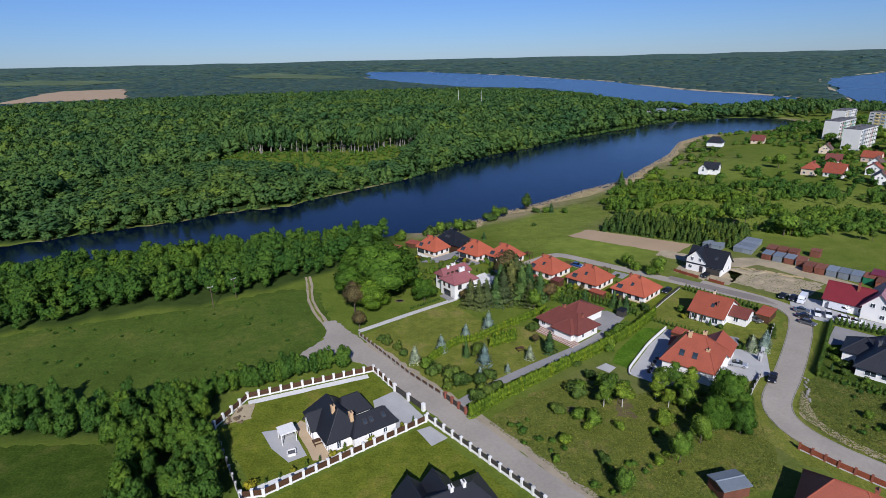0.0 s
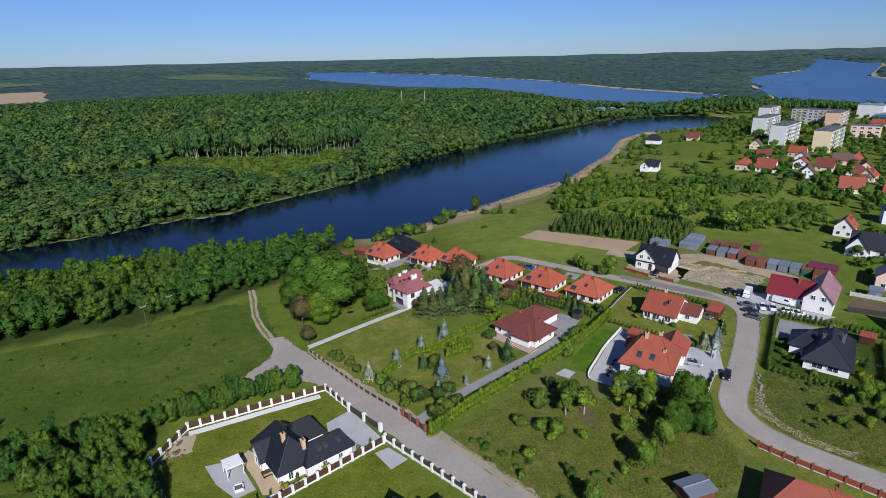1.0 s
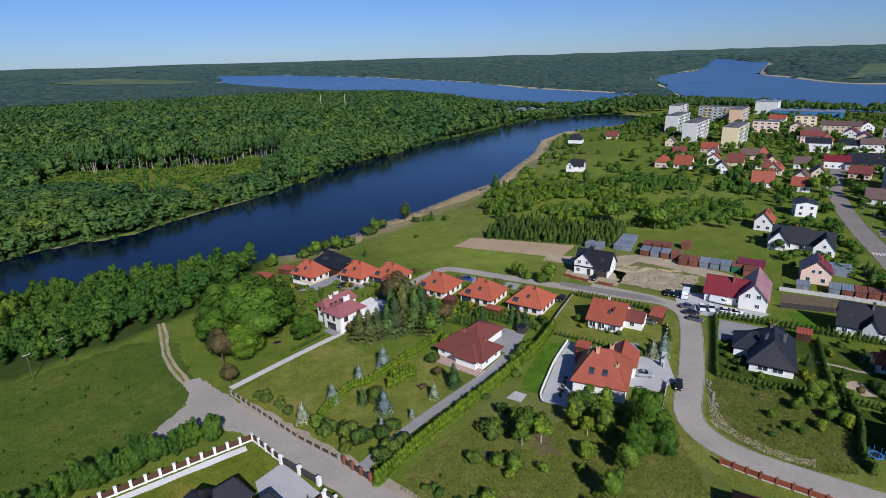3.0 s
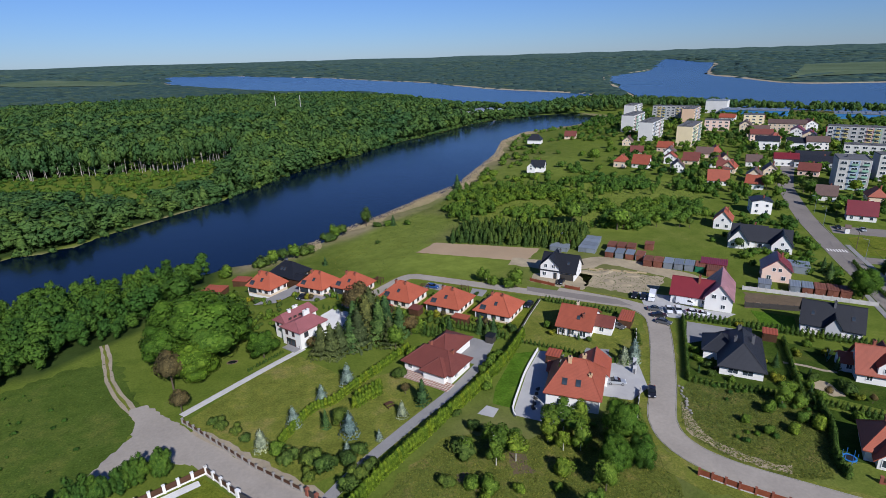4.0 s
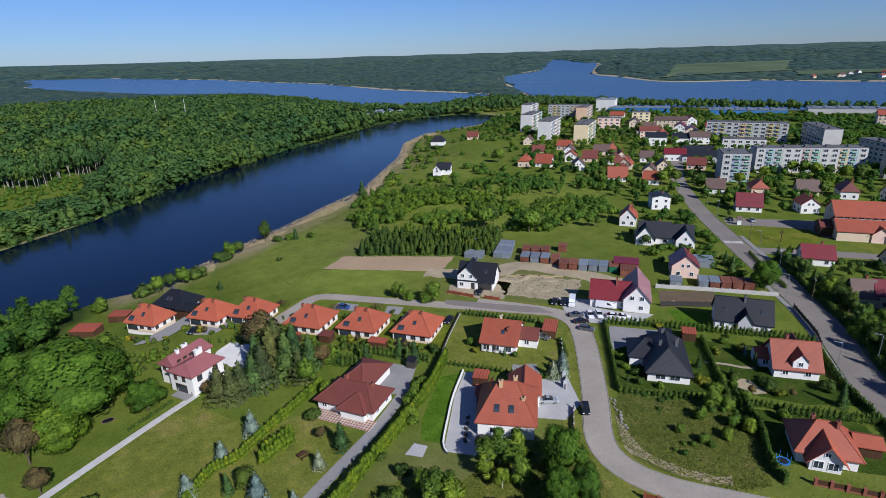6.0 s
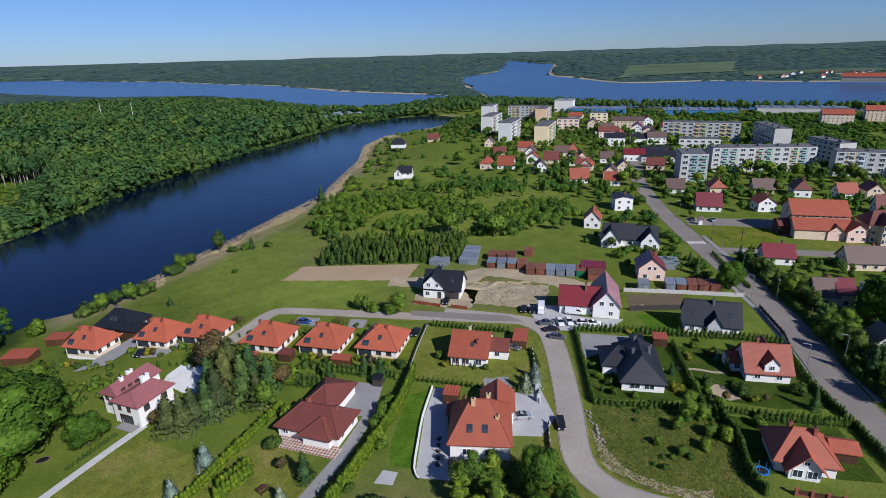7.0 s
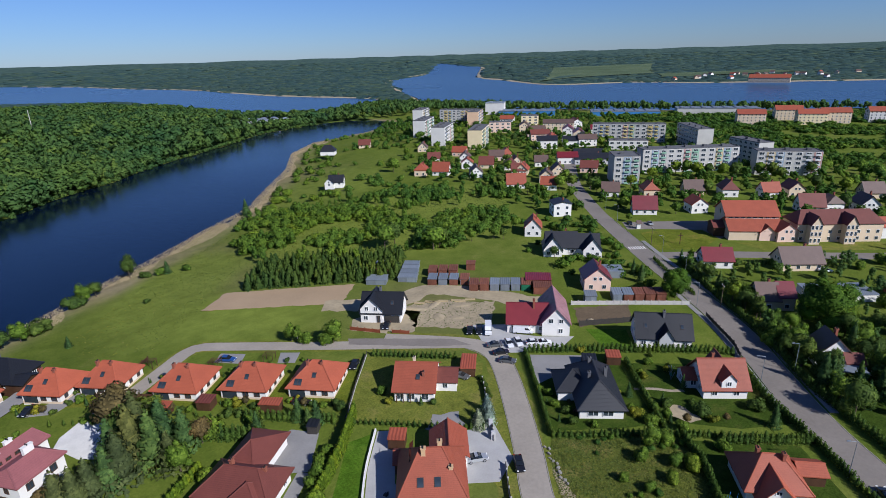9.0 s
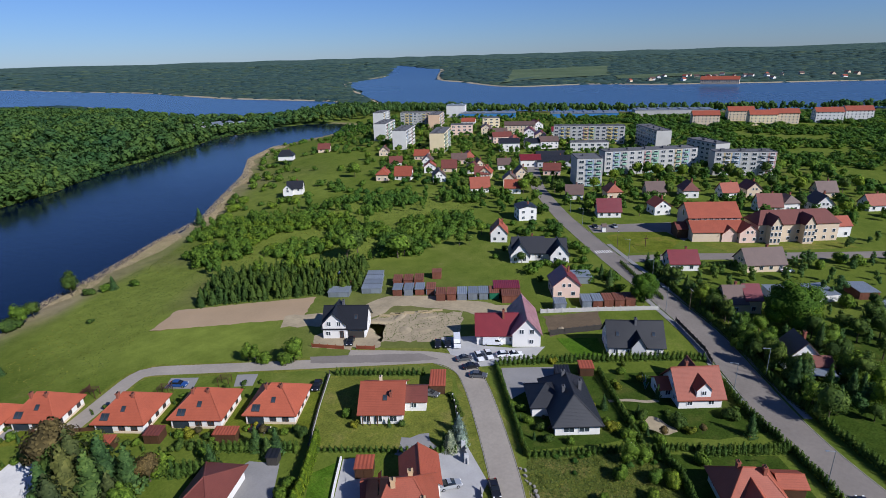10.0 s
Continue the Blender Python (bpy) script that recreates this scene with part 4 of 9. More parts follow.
def tree(kind, x, y, h, wide=1.0, label="", group=""):
    name, lab, cat = TREE_WORDS[kind]
    z = land_z(x, y)
    t = thing(name, x, y, z, tree_rng.uniform(0, 360), label or lab, cat, group)
    s = Matrix.Diagonal((h * wide, h * wide, h, 1))
    if kind not in ("bush", "bush_dark", "golden", "thuja", "thuja_bright"):
        pool = TRUNKS["birch" if kind == "birch" else "cone" if kind in ("spruce", "fir", "larch") else ""]
        part("trunk", tree_rng.choice(pool), None, t, m=s)
    part("crown", tree_rng.choice(CROWNS[kind]), None, t, m=s)
    return t


def hedge(pts, spacing, h, kind, label, wide=1.0, uneven=0.12):
    """A clipped row; each shrub is a piece of its own."""
    t = thing("hedge", pts[0][0], pts[0][1], 0, 0, label, "hedge")
    line = smooth_line([(x, y, 0) for x, y in pts], 0.3) if len(pts) > 2 else [Vector((*pts[0], 0)).lerp(Vector((*pts[1], 0)), k / 400) for k in range(401)]
    rng = random.Random(int(pts[0][0] * 10))
    walked, last = spacing, line[0]
    for p in line:
        walked += (p - last).length
        last = p
        if walked >= spacing:
            walked = 0
            hh = h * rng.uniform(1 - uneven, 1 + uneven)
            part("shrub", rng.choice(CROWNS[kind]), None, t,
                 m=pose(p.x - pts[0][0] + rng.uniform(-0.08, 0.08), p.y - pts[0][1] + rng.uniform(-0.08, 0.08), 0, 0, 0, rng.uniform(0, 360)) @ Matrix.Diagonal((h * wide, h * wide, hh, 1)))
    return t


# ---- woods ----
def wood_mesh(name, places, templates, material, rng):
    """Many trees joined: places are rows of x, y, z, height, width."""
    chunks, tints = [], []
    which = rng.integers(0, len(templates), len(places))
    for k, tpl in enumerate(templates):
        pl = places[which == k]
        if not len(pl):
            continue
        a = rng.uniform(0, 2 * math.pi, len(pl))
        c, s = np.cos(a)[:, None], np.sin(a)[:, None]
        x, y, z = tpl[None, :, 0], tpl[None, :, 1], tpl[None, :, 2]
        nx, ny, nz = tpl[None, :, 3], tpl[None, :, 4], tpl[None, :, 5]
        v = np.stack([(x * c - y * s) * pl[:, 4:5] + pl[:, 0:1], (x * s + y * c) * pl[:, 4:5] + pl[:, 1:2], z * pl[:, 3:4] + pl[:, 2:3],
                      nx * c - ny * s, nx * s + ny * c, nz + 0 * c], -1)
        chunks.append(v.reshape(-1, 6))
        tints.append(np.repeat(np.clip(rng.normal(0.5, 0.32, len(pl)), 0, 1), len(tpl)))
    return quad_mesh(name, np.concatenate(chunks), material, np.concatenate(tints), 3)


def scatter(rng, n, x0, x1, y0, y1, keep, gap):
    """Random places at least about gap apart, by cells."""
    p = np.stack([rng.uniform(x0, x1, n), rng.uniform(y0, y1, n)], -1)
    p = p[keep(p[:, 0], p[:, 1])]
    cells = {}
    for q in p:
        cells.setdefault((int(q[0] // gap), int(q[1] // gap)), q)
    return np.array(list(cells.values()))


def grown(rng, p, h, wide, sink=0.0):
    hh = h * rng.uniform(0.7, 1.2, len(p))
    return np.stack([p[:, 0], p[:, 1], land(p[:, 0], p[:, 1]) - sink, hh, hh * wide * rng.uniform(0.8, 1.2, len(p))], -1)


wr = np.random.default_rng(5)
tpl_near = [crown_broad(100 + k, 380, 0.042, 0.9, 0.06, tri=True) for k in range(2)] + [crown_broad(110 + k, 340, 0.034, 0.55, 0.04, 12, tri=True) for k in range(5)]
tpl_fine = [crown_broad(180 + k, 900, 0.026, 0.6 + 0.1 * (k % 3), 0.04, 16, tri=True) for k in range(5)]
tpl_mid = [crown_broad(120 + k, 120, 0.078, 1.15 - 0.12 * (k % 3), 0.08, 8, tri=True) for k in range(6)] + [crown_cone(128, 110, 0.075, 0.24, 0.1, tri=True)]
tpl_far = [crown_broad(130 + k, 34, 0.135, 0.9, 0.15, 4, tri=True) for k in range(5)]


def dome_tris(seed):
    """A rounded group of far tree tops."""
    rng = np.random.default_rng(seed)
    n = 5
    rings = []
    for r, z in ((0.62, -0.1), (0.45, 0.5)):
        a = np.arange(n) * 2 * math.pi / n + rng.uniform(-0.3, 0.3, n)
        rr = r * rng.uniform(0.7, 1.2, n)
        rings.append(np.stack([rr * np.cos(a), rr * np.sin(a), z + rng.uniform(-0.12, 0.12, n)], -1))
    top = np.array([0, 0, 0.8])
    v = []
    for k in range(n):
        j = (k + 1) % n
        v += [rings[0][k], rings[0][j], rings[1][j], rings[0][k], rings[1][j], rings[1][k], rings[1][k], rings[1][j], top]
    v = np.array(v)
    return dressed(v, v * np.array([1, 1, 1.4]) + np.array([0, 0, 0.35]), 1)


tpl_dome = [dome_tris(170 + k) for k in range(6)]
tpl_clump = [crown_bush(140 + k, 40, 0.17, tri=True) for k in range(5)]
tpl_bush = [crown_bush(150 + k, 110, 0.105, tri=True) for k in range(5)]
p = scatter(wr, 9000, -330, 0, 130, 270, lambda x, y: inside(x, y, NEAR_WOODS) & (x > -235), 4.1)
inner = -shore_distance(p[:, 0], p[:, 1], NEAR_WOODS)
swell = np.array([noise.noise(Vector((a * 0.05, b * 0.05, 9.0))) for a, b in p])
keep = inner > np.clip(7 * swell + 2, 0, 9)
p, swell = p[keep], swell[keep]
shore_wood = grown(wr, p, 8.6, 1.05)
shore_wood[:, 3:] *= (1 + 0.55 * swell)[:, None]
solid("woodland", wood_mesh("woodland", shore_wood, tpl_near, WOODS_Y, wr), None, "dense young green wood along the shore", "wood", "stuff")
p = scatter(wr, 6000, -190, -40, 40, 120, lambda x, y: inside(x, y, CORNER_WOODS) & (x > -130), 3.6)
solid("woodland", wood_mesh("woodland", grown(wr, p, 8.0, 0.85), tpl_fine, WOODS_Y, wr), None, "young light green wood beside the white fence", "wood", "stuff")


def across(x, y, r0, r1):
    r = np.hypot(x - CX, y - CY)
    return beyond_river(x, y) & (shore_distance(x, y, LAKES[0]) > np.where(x < -20, 4.5, 1.2)) & (shore_distance(x, y, BAY) > 12) & ~inside(x, y, CLEARING) & (np.hypot(x - 305, y - 795) > 48) & (r >= r0) & (r < r1) & (y > 100) & (x > -0.93 * y - 25)


p = scatter(wr, 60000, -700, 440, 180, 800, lambda x, y: across(x, y, 0, 560), 7.2)
front = (p[:, 0] > -230) & (p[:, 0] < -20) & (shore_distance(p[:, 0], p[:, 1], LAKES[0]) < 130)
trees_across = grown(wr, p, 13.5, 1.22)
trees_across[:, 3] *= wr.uniform(0.88, 1.15, len(p))
trees_across[front, 3] *= np.where(shore_distance(p[front, 0], p[front, 1], LAKES[0]) > 28, 0.5, 0.72)
trees_across[front, 4] *= 0.85
solid("forest", wood_mesh("forest", trees_across, tpl_mid, WOODS, wr), None, "dense green broadleaved forest across the lake", "forest", "stuff")
p = scatter(wr, 80000, -1150, 440, 180, 1290, lambda x, y: across(x, y, 560, 1250), 11.5)
near_bay = shore_distance(p[:, 0], p[:, 1], BAY) < 140
canopy = grown(wr, p, 13.5, 1.25)
canopy[near_bay, 3] *= np.interp(p[near_bay, 0], (60, 260), (1.35, 0.8))
solid("forest", wood_mesh("forest", canopy, tpl_far, WOODS, wr), None, "green forest canopy stretching away behind the lake", "forest", "stuff")
# bare lower trunks at the forest edge above the clearing
p = np.array([(x, y) for k in range(110) for x, y in [(-185 + 165 * k / 109 + wr.uniform(-3, 3), 490 + max(0, k - 80) * 1.9 + wr.uniform(-6, 6) + 6 * math.sin(k * 0.23))]])
edge = grown(wr, p, 17, 0.6)
edge[:, 2] += 5
solid("forest", wood_mesh("forest", edge, tpl_mid, WOODS, wr), None, "tall trees with bare trunks at a clearing", "forest", "stuff")
bm = bmesh.new()
for q in edge:
    bmesh.ops.create_cone(bm, cap_ends=False, segments=5, radius1=0.22, radius2=0.12, depth=12, matrix=pose(q[0], q[1], q[2] + 0.8, wr.normal(0, 4), wr.normal(0, 4)))
solid("forest", bm, POLE_BARK, "pale bare tree trunks at the forest edge", "forest", "stuff")


p = scatter(wr, 3000, -190, -15, 385, 555, lambda x, y: inside(x, y, CLEARING), 5.0)
p = p[wr.uniform(size=len(p)) < 0.6]
solid("scrub", wood_mesh("scrub", grown(wr, p, 3.0, 1.3), tpl_bush, WOODS_L, wr), None, "low bushes filling the forest clearing", "scrub", "stuff")
edge_line = smooth_line([(x, y, 0) for x, y in FAR_BANK[2:]], 2.2)
p = np.array([(q.x + wr.normal(-1.2, 1.6), q.y + wr.normal(1.8, 1.6)) for q in edge_line if wr.uniform() < (0.85 if q.x > -20 else 0.3)])
p = p[shore_distance(p[:, 0], p[:, 1], LAKES[0]) > -0.8]
solid("scrub", wood_mesh("scrub", grown(wr, p, 4.2, 1.1), tpl_bush, WOODS, wr), None, "overhanging bushes along the far bank", "scrub", "stuff")


# far woods out to the horizon
def far_ok(x, y):
    d2 = np.minimum(shore_distance(x, y, BAY), shore_distance(x, y, LAKE))
    return (d2 > 10) & (shore_distance(x, y, LAKES[0]) > 10)


FIELDS = [[(-940, 1210), (-1240, 1870), (-1080, 1980), (-715, 1316)], [(1321, 1165), (1760, 1085), (2690, 1640), (2240, 1890)], [(1500, 900), (1900, 700), (2100, 850), (1700, 1030)],
          [(-1150, 3150), (-900, 2860), (-520, 2700), (-420, 2950), (-1000, 3450)], [(-2100, 2500), (-1500, 2450), (-1450, 2750), (-2000, 2900)]]
rr = 1000.0
rows = []
while rr < 4200:
    s = rr * 0.0145
    a = np.arange(-0.80, 1.52, s / rr)
    a = a + wr.uniform(-0.4, 0.4, len(a)) * s / rr
    rad = rr + wr.uniform(-2.5, 2.5, len(a)) * s
    x, y = CX + np.sin(a) * rad, CY + np.cos(a) * rad
    ok = far_ok(x, y) & ~((y < 900) & (x > 440) & (x < 1000))
    for fpoly in FIELDS:
        ok &= ~inside(x, y, fpoly)
    x, y = x[ok], y[ok]
    h = wr.uniform(7.0, 10.0, len(x)) if rr < 1500 else wr.uniform(4.0, 7.5, len(x))
    rows.append(np.stack([x, y, land(x, y) - 2, h * 0.9, s * wr.uniform(0.9, 1.6, len(x))], -1))
    rr += s * 0.6
for pts, wide in ((BAY[:9], 14), (BAY[8:14], 10), (LAKE[:5], 14), (LAKE[6:14], 14)):
    line = smooth_line([(x, y, 0) for x, y in pts], 25)
    bm = bmesh.new()
    prev = None
    for i, q in enumerate(line):
        d = (line[min(i + 1, len(line) - 1)] - line[max(i - 1, 0)]).normalized()
        w = wide * (0.35 + 1.1 * abs(noise.noise(Vector((q.x * 0.004, q.y * 0.004, wide)))) * 2)
        z = float(water_level(q.x, q.y)) + 2.2
        row = [bm.verts.new((q.x - d.y * o, q.y + d.x * o, z + h)) for o, h in ((w, 0.5), (-2, -1.5))]
        if prev:
            bm.faces.new((prev[0], prev[1], row[1], row[0]))
        prev = row
    bmesh.ops.recalc_face_normals(bm, faces=bm.faces)
    solid("beach", bm, SAND, "narrow sandy beach along the far lake", "beach", "structure")
rows = np.concatenate(rows)
solid("forest", wood_mesh("forest", rows, tpl_dome, HAZY_PINES, wr), None, "dark pine forest reaching to the horizon", "forest", "stuff")
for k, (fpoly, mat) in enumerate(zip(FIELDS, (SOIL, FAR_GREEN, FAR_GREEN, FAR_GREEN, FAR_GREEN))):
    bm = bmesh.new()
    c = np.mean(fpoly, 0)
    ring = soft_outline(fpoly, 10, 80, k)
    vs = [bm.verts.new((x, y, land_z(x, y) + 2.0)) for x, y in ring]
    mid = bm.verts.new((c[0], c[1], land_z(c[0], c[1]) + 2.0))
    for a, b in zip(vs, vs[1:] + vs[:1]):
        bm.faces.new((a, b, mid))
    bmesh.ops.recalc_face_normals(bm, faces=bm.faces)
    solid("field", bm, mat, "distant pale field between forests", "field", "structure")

# ---- houses ----
def roof_mesh(w, d, eave, ridge, hip=0.0, over=0.5, thick=0.22):
    """A pitched roof along x; hip is the share of the half depth by which the ridge is drawn in."""
    slope = (ridge - eave) / (d / 2)
    L, D, ze = w / 2 + over, d / 2 + over, eave - over * slope
    rx = max(L - hip * D, 0.05)
    co = [(-L, -D, ze), (L, -D, ze), (L, D, ze), (-L, D, ze), (-rx, 0, ridge), (rx, 0, ridge)]
    polys = [(0, 1, 5, 4), (2, 3, 4, 5)]
    if hip > 0:
        polys += [(1, 2, 5), (3, 0, 4)]
    bm = bmesh.new()
    top = [bm.verts.new((x, y, z + thick)) for x, y, z in co]
    low = [bm.verts.new(c) for c in co]
    count = {}
    for pl in polys:
        bm.faces.new([top[i] for i in pl])
        bm.faces.new([low[i] for i in reversed(pl)])
        for a, b in zip(pl, pl[1:] + pl[:1]):
            key = (min(a, b), max(a, b))
            count.setdefault(key, []).append((a, b))
    for es in count.values():
        if len(es) == 1:
            a, b = es[0]
            bm.faces.new((top[b], top[a], low[a], low[b]))
    bmesh.ops.recalc_face_normals(bm, faces=bm.faces)
    return bm


def ridge_caps(parent, m, w, d, eave, ridge, hip=0.0, over=0.5, thick=0.22, mat=None):
    """A rounded cap along the ridge and each hip."""
    slope = (ridge - eave) / (d / 2)
    L, D, ze = w / 2 + over, d / 2 + over, eave - over * slope
    rx = max(L - hip * D, 0.05)
    co = [(-L, -D, ze), (L, -D, ze), (L, D, ze), (-L, D, ze), (-rx, 0, ridge), (rx, 0, ridge)]
    lines = ([(4, 5)] if hip * D < L - 0.3 else []) + ([(0, 4), (3, 4), (1, 5), (2, 5)] if hip > 0 else [])
    for a, b in lines:
        p, q = Vector(co[a]), Vector(co[b])
        v = q - p
        bm = bmesh.new()
        rows = []
        for x in (-v.length / 2, v.length / 2):
            rows.append([bm.verts.new((x, 0.16 * math.cos(t), -0.03 + 0.13 * math.sin(t))) for t in (0, 0.8, 1.57, 2.34, 3.14)])
        for k in range(4):
            bm.faces.new((rows[0][k], rows[0][k + 1], rows[1][k + 1], rows[1][k]))
        bm.faces.new(rows[0][::-1])
        bm.faces.new(rows[1])
        bmesh.ops.recalc_face_normals(bm, faces=bm.faces)
        part("ridge_cap", bm, mat, parent, m=m @ Matrix.Translation((p + q) / 2 + Vector((0, 0, thick))) @ v.to_track_quat("X", "Z").to_matrix().to_4x4())


def wall_mesh(w, d, eave, ridge, gable, base=-0.4):
    bm = bmesh.new()
    box(bm, 0, 0, base, w, d, eave - base)
    if gable:
        g = ridge - 0.02
        v = [bm.verts.new(c) for c in ((-w / 2, -d / 2, eave), (-w / 2, d / 2, eave), (-w / 2, 0, g), (w / 2, -d / 2, eave), (w / 2, d / 2, eave), (w / 2, 0, g))]
        for f in ((0, 2, 1), (3, 4, 5), (0, 3, 5, 2), (1, 2, 5, 4)):
            bm.faces.new([v[i] for i in f])
    bmesh.ops.recalc_face_normals(bm, faces=bm.faces)
    return bm


WIN = {}


def lattice(xs_, zs_, full, y0, y1):
    """One connected slab with openings: cells of a grid that are full stay."""
    bm = bmesh.new()
    v = {(i, k, s): bm.verts.new((x, y, z)) for i, x in enumerate(xs_) for k, z in enumerate(zs_) for s, y in ((0, y0), (1, y1))}
    nx, nz = len(xs_) - 1, len(zs_) - 1
    ok = lambda i, k: 0 <= i < nx and 0 <= k < nz and full(i, k)
    for i in range(nx):
        for k in range(nz):
            if not ok(i, k):
                continue
            for s in (0, 1):
                bm.faces.new([v[i, k, s], v[i + 1, k, s], v[i + 1, k + 1, s], v[i, k + 1, s]])
            for di, dk, a, c in ((-1, 0, (i, k), (i, k + 1)), (1, 0, (i + 1, k), (i + 1, k + 1)), (0, -1, (i, k), (i + 1, k)), (0, 1, (i, k + 1), (i + 1, k + 1))):
                if not ok(i + di, k + dk):
                    bm.faces.new([v[(*a, 0)], v[(*c, 0)], v[(*c, 1)], v[(*a, 1)]])
    bmesh.ops.delete(bm, geom=[q for q in bm.verts if not q.link_faces], context="VERTS")
    bmesh.ops.recalc_face_normals(bm, faces=bm.faces)
    return bm




def window_meshes(w, h, frame_mat):
    key = (round(w, 2), round(h, 2), frame_mat.name)
    if key not in WIN:
        xs_ = [-w / 2 - 0.06, -w / 2 + 0.05, -0.035, 0.035, w / 2 - 0.05, w / 2 + 0.06]
        zs_ = [-h / 2 - 0.10, -h / 2 + 0.05, h / 2 - 0.05, h / 2 + 0.06]
        bm = lattice(xs_, zs_, lambda i, k: k != 1 or i in (0, 2, 4), -0.09, 0.02)
        f = mesh_of(bm, "window")
        f.materials.append(frame_mat)
        bm = bmesh.new()
        box(bm, 0, 0, -h / 2, w, 0.05, h)
        p = mesh_of(bm, "pane")
        p.materials.append(GLASS)
        WIN[key] = (f, p)
    return WIN[key]


FAR_WIN = {}


def far_window_mesh(w, h):
    """Frame and pane in one piece, for buildings far off."""
    key = (round(w, 2), round(h, 2))
    if key not in FAR_WIN:
        bm = bmesh.new()
        box(bm, 0, -0.02, -h / 2 - 0.06, w + 0.16, 0.08, h + 0.14)
        for sx in (-0.25, 0.25):
            for f in {f for v in box(bm, sx * w, -0.06, -h / 2 + 0.02, w * 0.46, 0.04, h - 0.06) for f in v.link_faces}:
                f.material_index = 1
        me = mesh_of(bm, "window")
        me.materials.append(FRAME)
        me.materials.append(GLASS)
        FAR_WIN[key] = me
    return FAR_WIN[key]


DISTANT = [False]


def window(parent, m, w=1.2, h=1.3, frame_mat=None):
    if DISTANT[0]:
        return part("window", far_window_mesh(w, h), None, parent, m=m)
    f, p = window_meshes(w, h, frame_mat or FRAME)
    ob = part("window", f, None, parent, m=m)
    part("pane", p, None, ob)
    return ob


def windows_on(parent, cx, cy, turn, w, d, side, xs_, z, ww=1.2, hh=1.3, mat=None):
    """Windows on a side (0 front, 1 right, 2 back, 3 left) of a wing that is turned by turn degrees."""
    half = d / 2 if side % 2 == 0 else w / 2
    for u in xs_:
        m = pose(cx, cy, 0, 0, 0, turn) @ pose(0, 0, 0, 0, 0, 90 * side) @ pose(u, -half - 0.01, z)
        window(parent, m, ww, hh, mat)


def wing(parent, cx, cy, w, d, eave, ridge, wall, roof, hip=0.0, turn=0, over=0.5, base=-1.4, wins=True, storeys=1, sash=None, floor=0.0):
    m = pose(cx, cy, 0, 0, 0, turn)
    part("wall", wall_mesh(w, d, eave, ridge, hip == 0, base), wall, parent, m=m)
    part("roof", roof_mesh(w, d, eave, ridge, hip, over), roof, parent, m=m)
    if not DISTANT[0]:
        ridge_caps(parent, m, w, d, eave, ridge, hip, over, mat=roof)
    if wins:
        for side in range(4):
            length = w if side % 2 == 0 else d
            n = max(1, int(length / 3.4))
            for s in range(storeys):
                z = floor + 1.55 + 2.8 * s
                if z + 0.9 > eave:
                    break
                windows_on(parent, cx, cy, turn, w, d, side, [(k + 0.5) * length / n - length / 2 for k in range(n)], z, mat=sash)
            if hip == 0 and side % 2 == 1 and ridge - eave > 2.4:
                windows_on(parent, cx, cy, turn, w, d, side, [-0.9, 0.9] if d > 7 else [0], eave + 0.55 if eave < 4 else eave, 0.9, 1.1, sash)


def chimney(parent, x, y, z0, z1, mat=None, sx=0.55, sy=0.9, rot=0):
    bm = bmesh.new()
    box(bm, 0, 0, z0, sx, sy, z1 - z0)
    box(bm, 0, 0, z1, sx + 0.2, sy + 0.2, 0.12)
    c = part("chimney", bm, mat or BRICK, parent, m=pose(x, y, 0, 0, 0, rot))
    bm = bmesh.new()
    for k in (-0.2, 0.2):
        bmesh.ops.create_cone(bm, cap_ends=True, segments=8, radius1=0.12, radius2=0.10, depth=0.35, matrix=pose(0, k, z1 + 0.28))
    part("flue", bm, BLACK, c)


def skylight(parent, cx, cy, turn, d, eave, ridge, u, v, front=True, w=0.8, h=1.2):
    """A roof window u metres along and v of the way up the slope."""
    ang = math.degrees(math.atan2(ridge - eave, d / 2))
    y = -(d / 2) * (1 - v)
    z = eave + (ridge - eave) * v + 0.22
    m = pose(cx, cy, 0, 0, 0, turn + (0 if front else 180)) @ pose(u, y, z, ang, 0, 0)
    bm = bmesh.new()
    box(bm, 0, 0, 0, w + 0.16, h + 0.16, 0.10)
    s = part("skylight", bm, TRIM, parent, m=m)
    bm = bmesh.new()
    box(bm, 0, 0, 0.10, w, h, 0.02)
    part("pane", bm, GLASS, s)


def dormer(parent, cx, cy, turn, x, y, w, d, z0, eave, ridge, wall, roof):
    m = pose(cx, cy, 0, 0, 0, turn) @ pose(x, y, 0, 0, 0, 90)
    part("dormer", wall_mesh(d, w, eave, ridge, True, z0), wall, parent, m=m)
    part("dormer_roof", roof_mesh(d, w, eave, ridge, 0, 0.35, 0.16), roof, parent, m=m)
    window(parent, pose(cx, cy, 0, 0, 0, turn) @ pose(x, y - d / 2 - 0.01, (z0 + eave) / 2 + 0.2), 1.0, 1.1)


def house(x, y, rot, label, category="house", name="house"):
    return thing(name, x, y, 0, rot, label, category)


